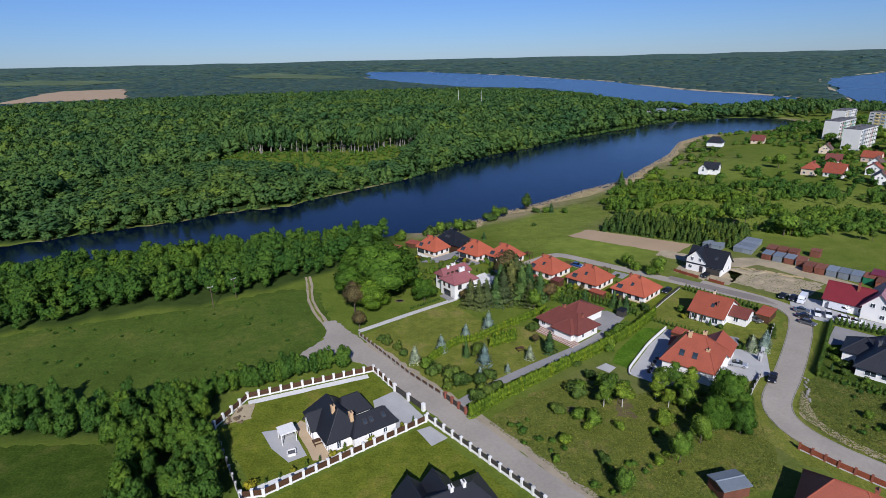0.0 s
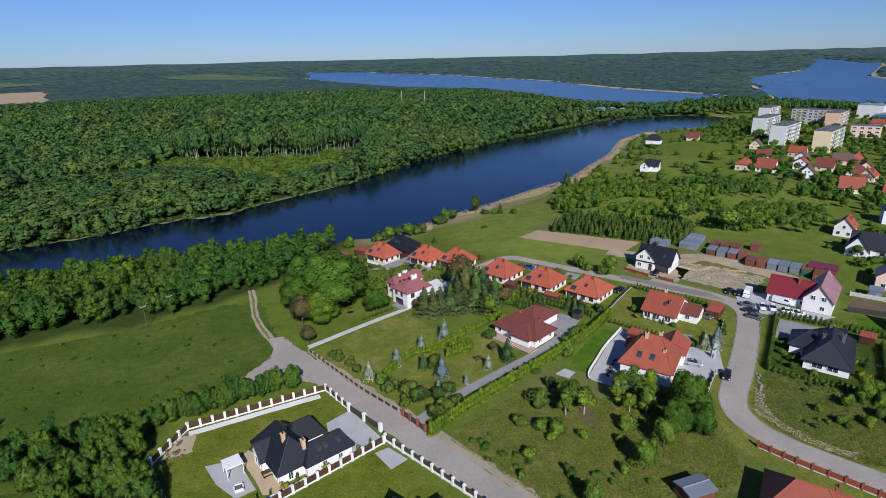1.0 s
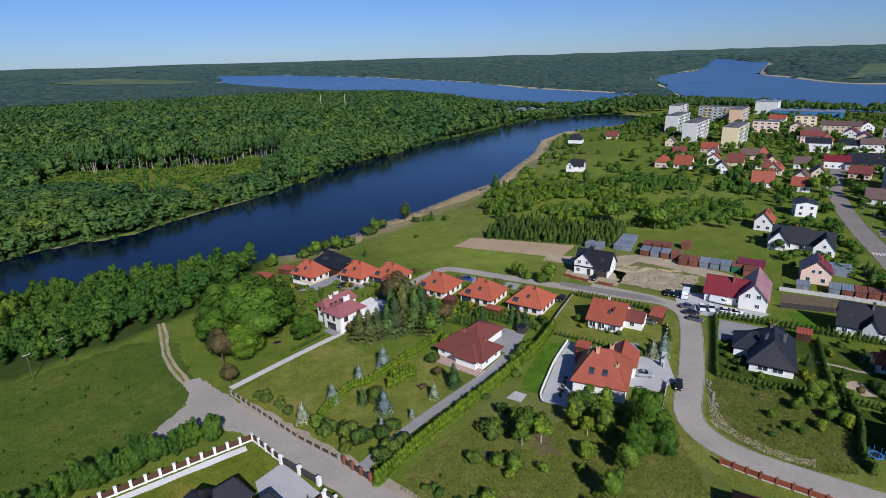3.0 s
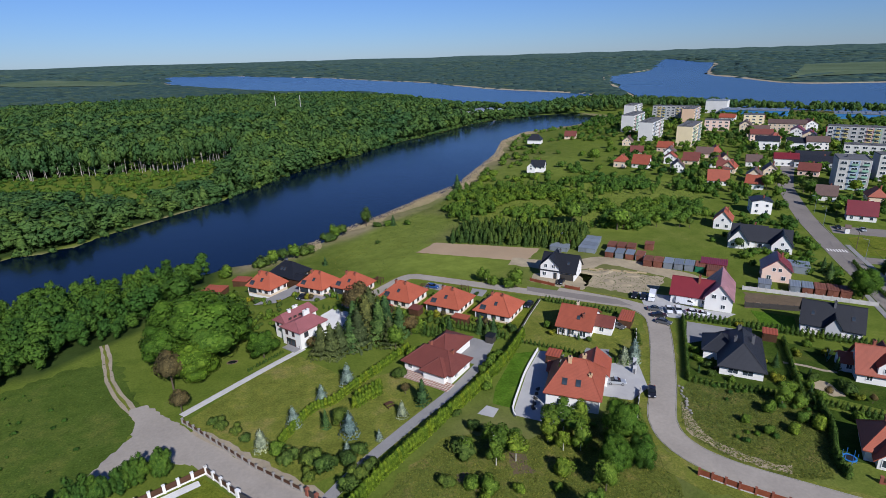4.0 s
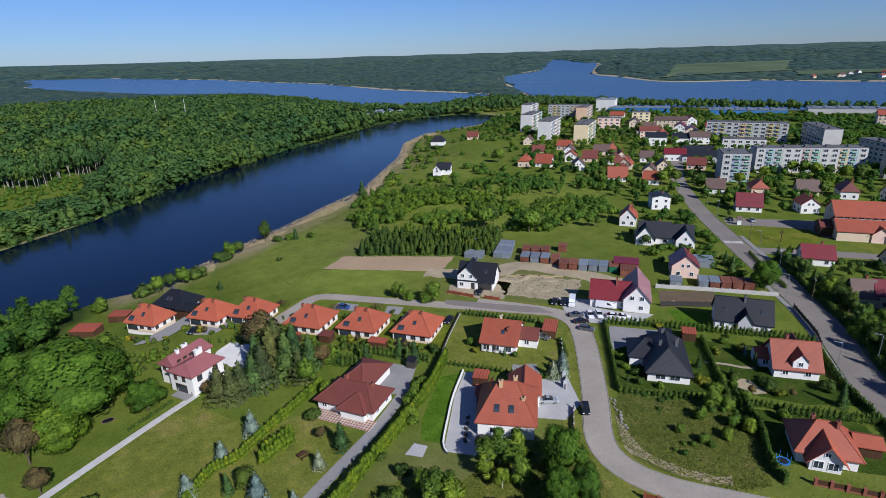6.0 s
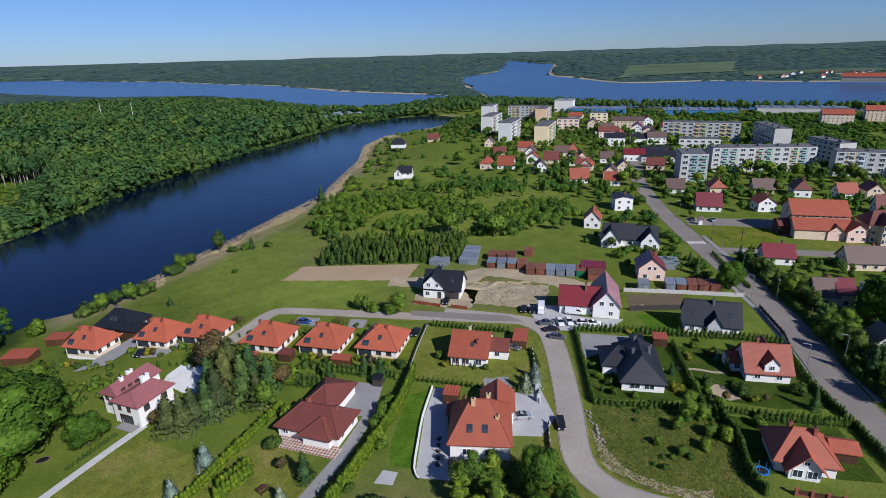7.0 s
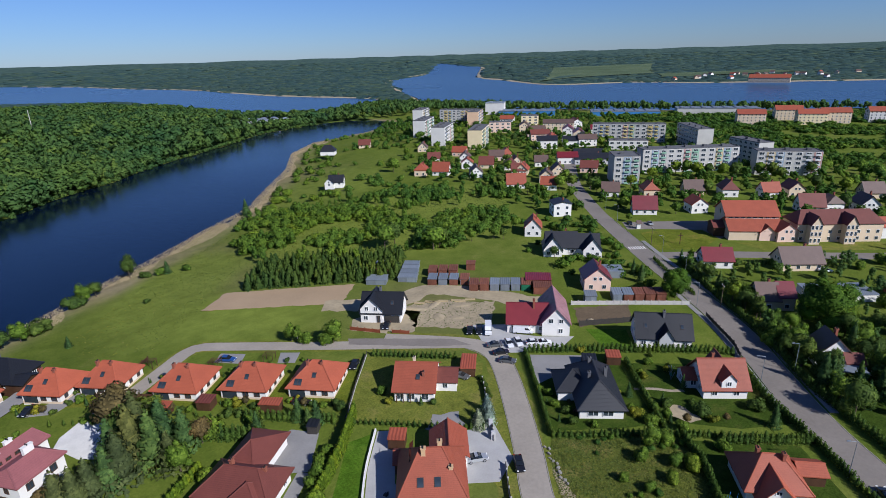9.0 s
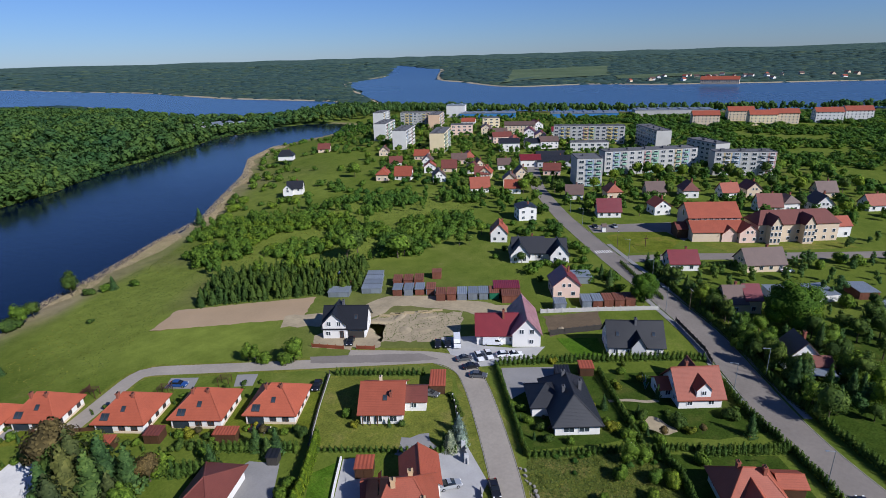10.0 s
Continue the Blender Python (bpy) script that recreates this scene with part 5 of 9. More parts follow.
# cottages of the row
def cottage(x, y, rot, w, d, roof=None, label="", eave=2.8, ridge=6.7):
    h = house(x, y, rot, label or "white cottage with an orange-red hipped tile roof", name="cottage")
    r = roof or T_BRIGHT
    wing(h, 0, 0, w, d, eave, ridge, WHITE, r, hip=0.82, over=0.6, wins=False)
    windows_on(h, 0, 0, 0, w, d, 0, [0.6, 3.4], 1.5, 1.3, 1.3, BROWN)
    windows_on(h, 0, 0, 0, w, d, 1, [-3.0, 0.0, 3.0], 1.5, 1.0, 1.3, BROWN)
    windows_on(h, 0, 0, 0, w, d, 3, [-2.5, 2.0], 1.5, 1.0, 1.3)
    windows_on(h, 0, 0, 0, w, d, 2, [-2.5, 2.5], 1.5, 1.0, 1.3)
    chimney(h, -1.9, -0.9, 4.2, 7.1, BRICK, 0.5, 0.9)
    chimney(h, 1.5, -0.8, 4.2, 6.9, BRICK, 0.5, 0.7)
    for u in (-3.7, -2.8):
        skylight(h, 0, 0, 0, d, eave, ridge, u, 0.14, w=0.75, h=1.5)
    skylight(h, 0, 0, 0, d, eave, ridge, 0.3, 0.42)
    # tan plinth and a pergola over the terrace door
    bm = bmesh.new()
    box(bm, 0, 0, -0.3, w + 0.06, d + 0.06, 0.85)
    part("plinth", bm, CREAM, h, "cream rendered plinth")
    bm = bmesh.new()
    box(bm, 0, 0, 0, 3.6, 0.05, 2.2)
    part("garden_door", bm, GLASS, h, m=pose(-w / 2 + 2.2, -d / 2 - 0.04, 0.1))
    return h


for cx, cy, cw, cd in ((63.0, 167.3, 11.0, 11.2), (50.6, 177.6, 11.2, 10.8), (38.1, 188.1, 11.0, 10.8)):
    cottage(cx, cy, -47, cw, cd)
cottage(24.3, 202.6, -46, 10.0, 9.6)
cottage(13.2, 208.3, -46, 10.0, 9.6)
wh = cottage(-4.0, 214.6, -46, 10.2, 8.2, label="white cottage with solar panels on its orange roof")
bm = bmesh.new()
for k in range(3):
    box(bm, k * 1.05, 0, 0, 1.0, 1.7, 0.06)
part("solar_panel", bm, CAR_GLASS, wh, "dark blue solar panels", m=pose(-3.4, -2.2, 4.35, 38, 0, 0))
bl = house(4.3, 223.3, -46, "house with a wide black hipped tile roof")
wing(bl, 0, 0, 11, 9, 2.9, 6.4, BROWN, T_BLACK, hip=0.85, over=0.7)
wing(bl, 6.5, -2.5, 5, 5, 2.4, 3.4, BROWN, T_BLACK, hip=0, turn=0, wins=False)
skylight(bl, 0, 0, 0, 9, 2.9, 6.4, -1.0, 0.4)
skylight(bl, 0, 0, 0, 9, 2.9, 6.4, 0.4, 0.4)
chimney(bl, -1.5, 0.5, 4, 7, FELT)

# bungalow with the long single roof slope
h1 = house(80.6, 150.2, -45, "white bungalow with an orange-red gabled tile roof")
wing(h1, -0.2, 0, 9.2, 12.6, 2.9, 6.6, WHITE, T_RED, hip=0, over=0.6, wins=False)
windows_on(h1, -0.2, 0, 0, 9.2, 12.6, 0, [-3.2, -0.6, 2.6], 1.4, 1.6, 1.6)
windows_on(h1, -0.2, 0, 0, 9.2, 12.6, 3, [-3, 2], 1.4)
windows_on(h1, -0.2, 0, 0, 9.2, 12.6, 1, [-4], 1.4)
wing(h1, 6.6, 1.5, 5.5, 6.4, 2.6, 4.3, WHITE, T_BROWN, hip=0, turn=0, over=0.4)
chimney(h1, -0.8, 0.6, 5, 7.6, CREAM)
chimney(h1, 1.8, -3.0, 4, 5.9, BRICK)
skylight(h1, 0, 0, 0, 12.6, 2.9, 6.6, 0.5, 0.45)
for k in (-4.2, -2.6, -1.0):
    bm = bmesh.new()
    box(bm, 0, 0, 0, 0.18, 0.18, 2.6)
    part("post", bm, BROWN, h1, m=pose(k, -6.85, 0))

# large red house on its paved forecourt
r1 = house(62.0, 121.6, -38, "large white house with a red tiled hip roof and skylights")
wing(r1, 0, 0, 11.6, 13.0, 3.9, 9.2, WHITE, T_RED, hip=0.62, over=0.6, wins=False, turn=0)
windows_on(r1, 0, 0, 0, 11.6, 13.0, 0, [-2.6, 1.8], 1.7, 1.5, 1.4)
windows_on(r1, 0, 0, 0, 11.6, 13.0, 3, [-3.5, 0, 3.5], 1.7)
windows_on(r1, 0, 0, 0, 11.6, 13.0, 2, [-3, 3], 1.7)
windows_on(r1, 0, 0, 0, 11.6, 13.0, 1, [-3.5], 1.7)
wing(r1, 3.4, 8.8, 7.6, 6.8, 3.2, 5.7, WHITE, T_RED, hip=0, turn=90, over=0.5)
wing(r1, -5.0, 6.2, 4.2, 4.0, 2.6, 3.8, BROWN, T_RED, hip=0, over=0.4, wins=False)
chimney(r1, -1.4, -0.8, 6, 9.9, TAN_BRICK, 0.8, 0.8)
chimney(r1, 1.6, 0.6, 6, 10.2, TAN_BRICK, 0.8, 0.8)
chimney(r1, 3.4, -2.8, 5, 7.4, TAN_BRICK, 0.7, 0.7)
for u in (-2.0, 1.0):
    skylight(r1, 0, 0, 0, 13.0, 3.9, 9.2, u, 0.30, w=1.0, h=1.5)
bm = bmesh.new()
for k in range(3):
    box(bm, k * 0.0, k * 1.75, 0, 1.0, 1.7, 0.05)
part("solar_panel", bm, CAR_GLASS, r1, "dark roof windows", m=pose(-3.7, 0.2, 7.1, 0, -48, 0))

# brown-red house with the hedge
r2 = house(35.4, 143.9, -51, "white bungalow with a brown-red tiled hip roof")
wing(r2, 0, 0, 14.0, 8.8, 2.9, 5.9, WHITE, T_BROWN, hip=0.85, over=0.7)
wing(r2, -2.0, 7.2, 7.2, 13.5, 2.9, 5.9, WHITE, T_BROWN, hip=0.85, turn=0, over=0.7, wins=False)
wing(r2, 2.6, -2.6, 6.0, 6.0, 2.9, 5.0, WHITE, T_BROWN, hip=0.98, over=0.7, wins=False)
chimney(r2, -2.4, 1.0, 4, 6.5, BRICK, 0.6, 0.9)
chimney(r2, 4.4, 0.6, 3.6, 5.9, BRICK, 0.6, 0.6)
bm = bmesh.new()
box(bm, 0, 0, 0, 15, 3.4, 0.14)
part("terrace", bm, CHECK, r2, "red and white checkered slab terrace", m=pose(0.5, -6.2, 0.06))

# pink-roofed two-storey house
pw = house(5.3, 171.9, 36, "white two-storey house with a faded maroon roof")
wing(pw, 0, 0.4, 9.4, 7.6, 5.3, 6.9, WHITE, T_PINK, hip=0.55, over=0.5, wins=False)
wing(pw, 2.4, 6.7, 11.0, 5.0, 5.4, 7.1, WHITE, T_PINK, hip=0.3, over=0.5, wins=False)
windows_on(pw, 0, 0.4, 0, 9.4, 7.6, 0, [-2.6, 2.2], 3.9, 1.3, 1.4, BROWN)
windows_on(pw, 0, 0.4, 0, 9.4, 7.6, 0, [-1.6, 1.8], 1.3, 1.6, 1.5, BROWN)
windows_on(pw, 0, 0.4, 0, 9.4, 7.6, 3, [-1.8, 0.9], 4.0, 0.9, 1.3, BROWN)
windows_on(pw, 0, 0.4, 0, 9.4, 7.6, 3, [-0.3], 1.3, 3.6, 2.0, BROWN)
windows_on(pw, 2.4, 6.7, 0, 11.0, 5.0, 3, [-1.2, 1.0], 4.2, 0.9, 1.1, BROWN)
for u in (-1.6, 0.2, 2.0):
    window(pw, pose(u, 4.17, 6.3), 0.9, 0.5, BROWN)
chimney(pw, 2.0, 1.4, 5.6, 8.2, WHITE, 2.0, 0.7)
chimney(pw, 0.0, 6.4, 6.0, 7.9, WHITE, 0.8, 0.6)
chimney(pw, 2.6, 6.9, 6.0, 8.0, WHITE, 1.5, 0.6)
bm = bmesh.new()
box(bm, 0, 0, 0, 5.0, 2.2, 0.25)
for x in (-2.3, 2.3):
    box(bm, x, -0.9, 0.25, 0.16, 0.16, 0.9)
part("terrace", bm, PAVE_D, pw, "pale paved terrace", m=pose(-5.8, -0.4, 0.02, 0, 0, 90))

# new dark-roofed house on the sandy plot
d1 = house(96.6, 188.4, -46, "white new house with a black cross-gabled roof")
wing(d1, 0, 0, 12.0, 9.6, 3.3, 7.8, WHITE, T_BLACK, hip=0, over=0.6, wins=False)
wing(d1, -2.8, -0.9, 8.6, 6.6, 4.6, 8.0, WHITE, T_BLACK, hip=0, turn=90, over=0.5, wins=False)
window(d1, pose(-4.6, -5.22, 1.6), 1.3, 1.3)
for u in (-4.2, -1.4):
    window(d1, pose(u, -5.22, 4.6), 1.1, 1.3)
window(d1, pose(-0.7, -5.22, 1.3), 1.0, 2.1, BROWN)
windows_on(d1, 0, 0, 0, 12.0, 9.6, 1, [-2.5, 2.0], 1.6)
windows_on(d1, 0, 0, 0, 12.0, 9.6, 3, [0], 1.6)
bm = bmesh.new()
box(bm, 0, 0, 0, 4.6, 0.12, 2.3)
part("garage_door", bm, FENCE_D, d1, "dark wide garage door", m=pose(3.3, -4.86, 0))
skylight(d1, 0, 0, 0, 9.6, 3.3, 7.8, 3.2, 0.45)
chimney(d1, -1.2, 2.0, 5, 8.6, FELT)

# maroon house by the parking yard
m1 = house(122.6, 154.8, -46, "white house with a shiny maroon sheet roof")
wing(m1, 1.2, 0, 11.4, 9.2, 3.1, 7.2, WHITE, T_MAROON, hip=0, over=0.5)
wing(m1, 9.0, 2.0, 16.0, 7.6, 4.1, 8.4, WHITE, T_SHEEN, hip=0, turn=90, over=0.5, wins=False)
for u, z in ((7.6, 4.6), (10.4, 4.6), (10.3, 1.6)):
    window(m1, pose(u, -6.02, z), 1.2, 1.3)
windows_on(m1, 9.0, 2.0, 0, 7.6, 16.0, 1, [-5, -1, 3], 1.7)
chimney(m1, 3.0, -1.0, 5.5, 8.8, BRICK)

# dark hip-roofed house behind the thuja hedge
k1 = house(108.2, 119.6, -43, "white bungalow with a broad black hipped roof")
wing(k1, 0, 0, 17.0, 9.4, 2.9, 7.0, WHITE, T_SLATE, hip=0.9, turn=90, over=0.7, wins=False)
windows_on(k1, 0, 0, 0, 9.4, 17.0, 0, [-1.8, 1.4], 1.5, 2.2, 1.5)
windows_on(k1, 0, 0, 0, 9.4, 17.0, 1, [-5, -1, 3, 6], 1.5)
windows_on(k1, 0, 0, 0, 9.4, 17.0, 3, [-6, -2, 2], 1.5)
windows_on(k1, 0, 0, 0, 9.4, 17.0, 2, [-2, 2], 1.5)
wing(k1, -4.6, 2.4, 7.6, 8.4, 2.8, 5.6, WHITE, T_SLATE, hip=0.9, over=0.6, wins=False)
chimney(k1, 2.4, 0.6, 4.5, 7.2, FELT, 0.7, 0.7)
chimney(k1, -0.6, 4.0, 5, 7.8, FELT, 0.7, 0.7)
chimney(k1, -1.6, -1.0, 4.6, 7.0, FELT, 0.6, 0.9)

# black gabled house along the street
nb = house(143.5, 123.4, -49, "white house with a black gabled roof and dormer")
wing(nb, 0, 0, 14.0, 9.6, 3.1, 8.0, WHITE, T_BLACK, hip=0, over=0.5)
wing(nb, 0.4, -3.4, 4.6, 3.6, 3.4, 6.0, GREY_R, T_BLACK, hip=0, turn=90, over=0.4, wins=False)
skylight(nb, 0, 0, 0, 9.6, 3.1, 8.0, -4.6, 0.45)
skylight(nb, 0, 0, 0, 9.6, 3.1, 8.0, 4.6, 0.45)
chimney(nb, 0.2, -0.6, 6.5, 9.0, FELT)

# red house with the front gable
br = house(132.3, 102.6, -43, "white house with a red gabled roof and a dormer")
wing(br, 0, 0, 9.6, 9.4, 3.0, 7.6, WHITE, T_RED, hip=0, over=0.7)
dormer(br, 0, 0, 0, 0.4, -2.4, 3.2, 5.0, 2.6, 5.0, 6.7, WHITE, T_RED)
wing(br, -5.6, 2.0, 4.0, 5.0, 2.5, 4.0, WHITE, T_RED, hip=0, over=0.4)
wing(br, 2.0, 5.4, 5.0, 4.0, 2.7, 5.6, WHITE, T_BROWN, hip=0, turn=90, over=0.4)
chimney(br, -1.5, 1.0, 6, 8.6, BRICK)

# bright red cross-roofed house
rr1 = house(108.0, 82.2, -48, "white house with a bright red hipped cross roof")
wing(rr1, 0, 0, 10.0, 9.0, 3.0, 6.8, WHITE, T_BRIGHT, hip=0.8, over=0.7)
wing(rr1, -0.6, -3.4, 5.6, 5.2, 2.8, 5.7, WHITE, T_BRIGHT, hip=0, turn=90, over=0.9, wins=False)
windows_on(rr1, -0.6, -3.4, 0, 5.2, 5.6, 0, [-1.2, 1.2], 1.4, 1.6, 1.6)
windows_on(rr1, -0.6, -3.4, 0, 5.2, 5.6, 0, [0.0], 3.7, 1.0, 0.8)
wing(rr1, 8.0, 2.6, 4.4, 4.2, 2.4, 3.4, BROWN, T_BRIGHT, hip=0, over=0.4, wins=False)
chimney(rr1, 1.8, -0.6, 5, 7.6, BRICK)
chimney(rr1, -2.0, 0.8, 5, 7.4, BRICK)

# red roofs and grey shed at the road bend
r3 = house(65.5, 72.5, -40, "house with an orange-red tiled hip roof")
wing(r3, 0, 0, 12.5, 11.0, 3.2, 7.2, WHITE, T_RED, hip=0.75, over=0.6)
wing(r3, 4.5, 1.5, 6.0, 6.0, 3.0, 5.6, WHITE, T_RED, hip=0, turn=0, over=0.5)
chimney(r3, 3.5, 2.0, 5.0, 7.0, BRICK)
sh = house(50.1, 79.8, -62 + 75, "small grey shed with a flat tin roof", "shed", "shed")
wing(sh, 0, 0, 5.4, 4.0, 2.3, 2.7, RUST, TIN, hip=0, over=0.25, wins=False)

# black-roofed houses inside the white fence
n1 = house(-20.5, 98.6, 33, "white bungalow with a black tiled roof and tan chimneys")
wing(n1, -2.4, 2.6, 12.2, 7.6, 3.1, 7.3, WHITE, T_BLACK, hip=0.8, over=0.6, turn=90, wins=False)
wing(n1, 3.6, -2.2, 9.6, 5.4, 2.9, 5.2, WHITE, T_BLACK, hip=0.7, over=0.5, wins=False)
wing(n1, 2.6, 5.2, 6.6, 5.4, 3.0, 5.6, WHITE, T_BLACK, hip=0.6, over=0.5, wins=False)
wing(n1, -5.0, 4.2, 4.6, 4.4, 3.0, 5.4, WHITE, T_BLACK, hip=0.0, over=0.5, wins=False)
windows_on(n1, 3.6, -2.2, 0, 9.6, 5.4, 0, [-1.2, 2.2], 1.5, 0.9, 1.1)
windows_on(n1, -2.4, 2.6, 90, 12.2, 7.6, 3, [-1.6, 1.8], 1.4, 0.9, 1.9)
windows_on(n1, -2.4, 2.6, 90, 12.2, 7.6, 2, [-4.4, -2.2, 4.6], 1.4, 1.4, 1.9)
window(n1, pose(-7.32, 4.2, 1.4, 0, 0, -90), 2.2, 2.0)
chimney(n1, -3.2, 0.2, 4.8, 8.0, TAN_BRICK, 0.7, 0.7)
chimney(n1, -0.4, -2.2, 4.0, 6.6, TAN_BRICK, 0.7, 0.9)
for u in (-1.6, -0.2, 2.6):
    skylight(n1, 3.6, -2.2, 0, 5.4, 2.9, 5.2, u, 0.5, w=0.7, h=1.0)
n2 = house(-0.5, 74.3, 26, "bungalow with a black tiled roof and two gables")
wing(n2, 0, 0, 17, 9.0, 3.0, 6.2, WHITE, T_BLACK, hip=0.8, over=0.6)
wing(n2, -4.0, 4.0, 5.0, 5.5, 3.0, 5.8, WHITE, T_BLACK, hip=0, turn=90, over=0.5)
wing(n2, 0.6, 3.6, 5.0, 5.5, 3.0, 5.8, WHITE, T_BLACK, hip=0, turn=90, over=0.5)
chimney(n2, 1.0, 0.0, 5, 7.0, WHITE)
chimney(n2, 3.4, 0.0, 5, 7.0, WHITE)
chimney(n2, -4.0, -1.0, 4, 6.4, WHITE)

# houses towards the town
DISTANT[0] = True
def gabled(x, y, rot, w, d, eave, ridge, wall, roof, label, turn=0, hip=0.0, storeys=1, dorm=False):
    h = house(x, y, rot, label)
    wing(h, 0, 0, w, d, eave, ridge, wall, roof, hip=hip, turn=turn, over=0.5, storeys=storeys)
    if dorm:
        dormer(h, 0, 0, 0, 0, -d * 0.28, 2.8, d * 0.5, eave - 0.4, eave + 1.8, ridge - 0.5, wall, roof)
    chimney(h, w * 0.15, 0.5, ridge - 1.5, ridge + 0.9)
    return h


gabled(162.0, 158.0, -44, 9.0, 8.6, 4.4, 8.0, PINK_R, T_MAROON, "pale pink house with a maroon gabled roof", turn=90)
gabled(191.0, 211.4, -49, 9.0, 7.0, 4.2, 8.0, WHITE, T_RED, "small white gabled house with an orange roof", turn=90)
gabled(224.0, 223.0, -36, 8.6, 8.6, 6.2, 7.2, WHITE, T_SLATE, "white two-storey block house with a shallow grey roof", turn=90, storeys=2)
dc = gabled(181.5, 188.5, -46, 12.0, 9.0, 3.4, 8.2, WHITE, T_SLATE, "large white house with slate-grey crossing gables")
wing(dc, 8.5, -0.5, 12, 8.0, 3.2, 7.6, WHITE, T_SLATE, hip=0, over=0.5)
wing(dc, 11.5, -3.0, 9.0, 7.0, 3.2, 7.6, WHITE, T_SLATE, hip=0, turn=90, over=0.5)
wing(dc, -3.5, -2.0, 10.0, 7.0, 3.2, 7.8, WHITE, T_SLATE, hip=0, turn=90, over=0.5)
gabled(210.0, 140.2, -47, 10.0, 8.6, 3.0, 6.6, WHITE, T_MAROON, "white house with a maroon sheet roof by the junction")
gabled(228.0, 119.4, -42, 14.0, 9.0, 3.0, 7.6, CREAM, T_DULL, "cream house with a weathered brown roof")
rh = gabled(186.2, 114.0, -47, 6.0, 8.6, 3.6, 7.6, CREAM, T_DULL, "old house with brown and red roof halves")
wing(rh, 5.2, 0.4, 4.6, 8.6, 4.4, 7.8, CREAM, T_MAROON, hip=0, over=0.4)
wg = gabled(164.5, 90.0, -50, 7.0, 8.4, 3.2, 7.6, WHITE, T_DULL, "old white gabled house with a dark roof", turn=90)
wing(wg, 3.6, -3.6, 4.0, 5.0, 2.6, 4.2, WHITE, T_BROWN, hip=0, over=0.3)
bm = bmesh.new()
box(bm, 0, 0, 2.3, 6.5, 5.0, 0.08, 0)
for sx in (-3, 3):
    for sy in (-2.2, 2.2):
        box(bm, sx, sy, 0, 0.12, 0.12, 2.3)
part("canopy", bm, TIN, wg, "grey sheet canopy", m=pose(1.5, -7.4, 0, 0, 0, 0))
FAR_HOUSES = [(273, 228, T_DULL), (287, 213, T_RED), (254, 196, T_MAROON), (274, 180, T_RED), (305, 198, T_DULL), (316, 184, T_BROWN), (328, 168, T_RED), (338, 160, T_BROWN),
              (311, 143, T_BROWN), (319, 137, T_DULL), (360, 131, T_DULL), (327, 125, T_DULL), (345, 107, T_RED), (236, 350, T_RED), (246, 341, T_RED), (273, 345, T_RED),
              (283, 336, T_BROWN), (317, 350, T_RED), (281, 304, T_BROWN), (276, 276, T_DULL), (252, 279, T_RED), (290, 320, T_BROWN)]
for k, (hx, hy, rm) in enumerate(FAR_HOUSES):
    word = {T_DULL.name: "weathered brown", T_RED.name: "orange-red", T_MAROON.name: "maroon", T_BROWN.name: "brown-red"}[rm.name]
    gabled(hx, hy, -45 + (k * 37) % 14 - 7, 9 + k % 3, 8, 3.2 + (k % 2) * 1.2, 7.4 + (k % 3) * 0.5, (WHITE, CREAM, WHITE)[k % 3], rm,
           "town house with a %s roof" % word, turn=90 * (k % 2), hip=0.5 if k % 4 == 1 else 0.0, storeys=1 + k % 2)
sg = gabled(180.5, 366, -40, 9, 8, 2.6, 6.2, WHITE, T_SLATE, "white house with a grey roof near the shore")
wing(sg, -3.6, -3.0, 8, 5.5, 2.6, 5.4, WHITE, T_SLATE, hip=0, turn=90, over=0.5)
gabled(238, 482, -40, 12, 9, 2.4, 6.6, WHITE, T_SLATE, "house with a dark roof near the water", hip=0.7)
gabled(277, 486, -40, 10, 8, 2.6, 6.6, CREAM, T_BROWN, "house with a brown-red roof near the water")

TOWN_HOUSES = [(476, 502), (444, 447), (405, 393), (447, 394), (406, 342), (284, 303), (309, 352), (497, 424), (465, 372), (297, 427), (303, 387), (290, 366), (271, 380),
               (433, 371), (424, 414), (391, 368), (313, 312), (301, 325), (490, 480), (258, 320), (262, 262), (298, 285), (318, 275), (336, 262)]
for k, (hx, hy) in enumerate(TOWN_HOUSES):
    big = k in (0, 1, 2, 3, 4, 7, 8, 13, 14, 15, 18)
    gabled(hx, hy, -45 + (k * 53) % 22 - 11, (15 if big else 9) + k % 4, 10 if big else 8, 6.2 if big else 3.6, 9.6 if big else 7.4, (WHITE, CREAM, PINK_R, WHITE)[k % 4],
           (T_RED, T_DULL, T_BROWN, T_MAROON, T_DULL)[k % 5], "%s town house with a pitched tile roof" % ("white", "cream", "pinkish", "white")[k % 4], turn=90 * (k % 2), storeys=2 if big else 1)

# church hall and parish house
ch = house(255.5, 149.5, -47, "large hall with a huge red roof and cream walls", "hall", "hall")
wing(ch, 0.6, 1.5, 20.6, 14, 9.0, 13.6, CREAM, T_RED, hip=0, over=0.6, wins=False)
wing(ch, 0.6, -4.5, 20.6, 13, 4.2, 8.2, CREAM, T_RED, hip=0, over=0.5, wins=False)
wing(ch, 5.0, -9.0, 5.0, 6.0, 3.6, 6.2, PINK_R, T_RED, hip=0, turn=90, over=0.5, wins=False)
for u in range(8):
    window(ch, pose(-8.0 + u * 2.4, -5.52, 8.2), 1.6, 0.7)
for side in (-1, 1):
    window(ch, pose(0.6 + side * 10.32, 1.5, 9.2, 0, 0, 90 * side), 1.2, 2.6)
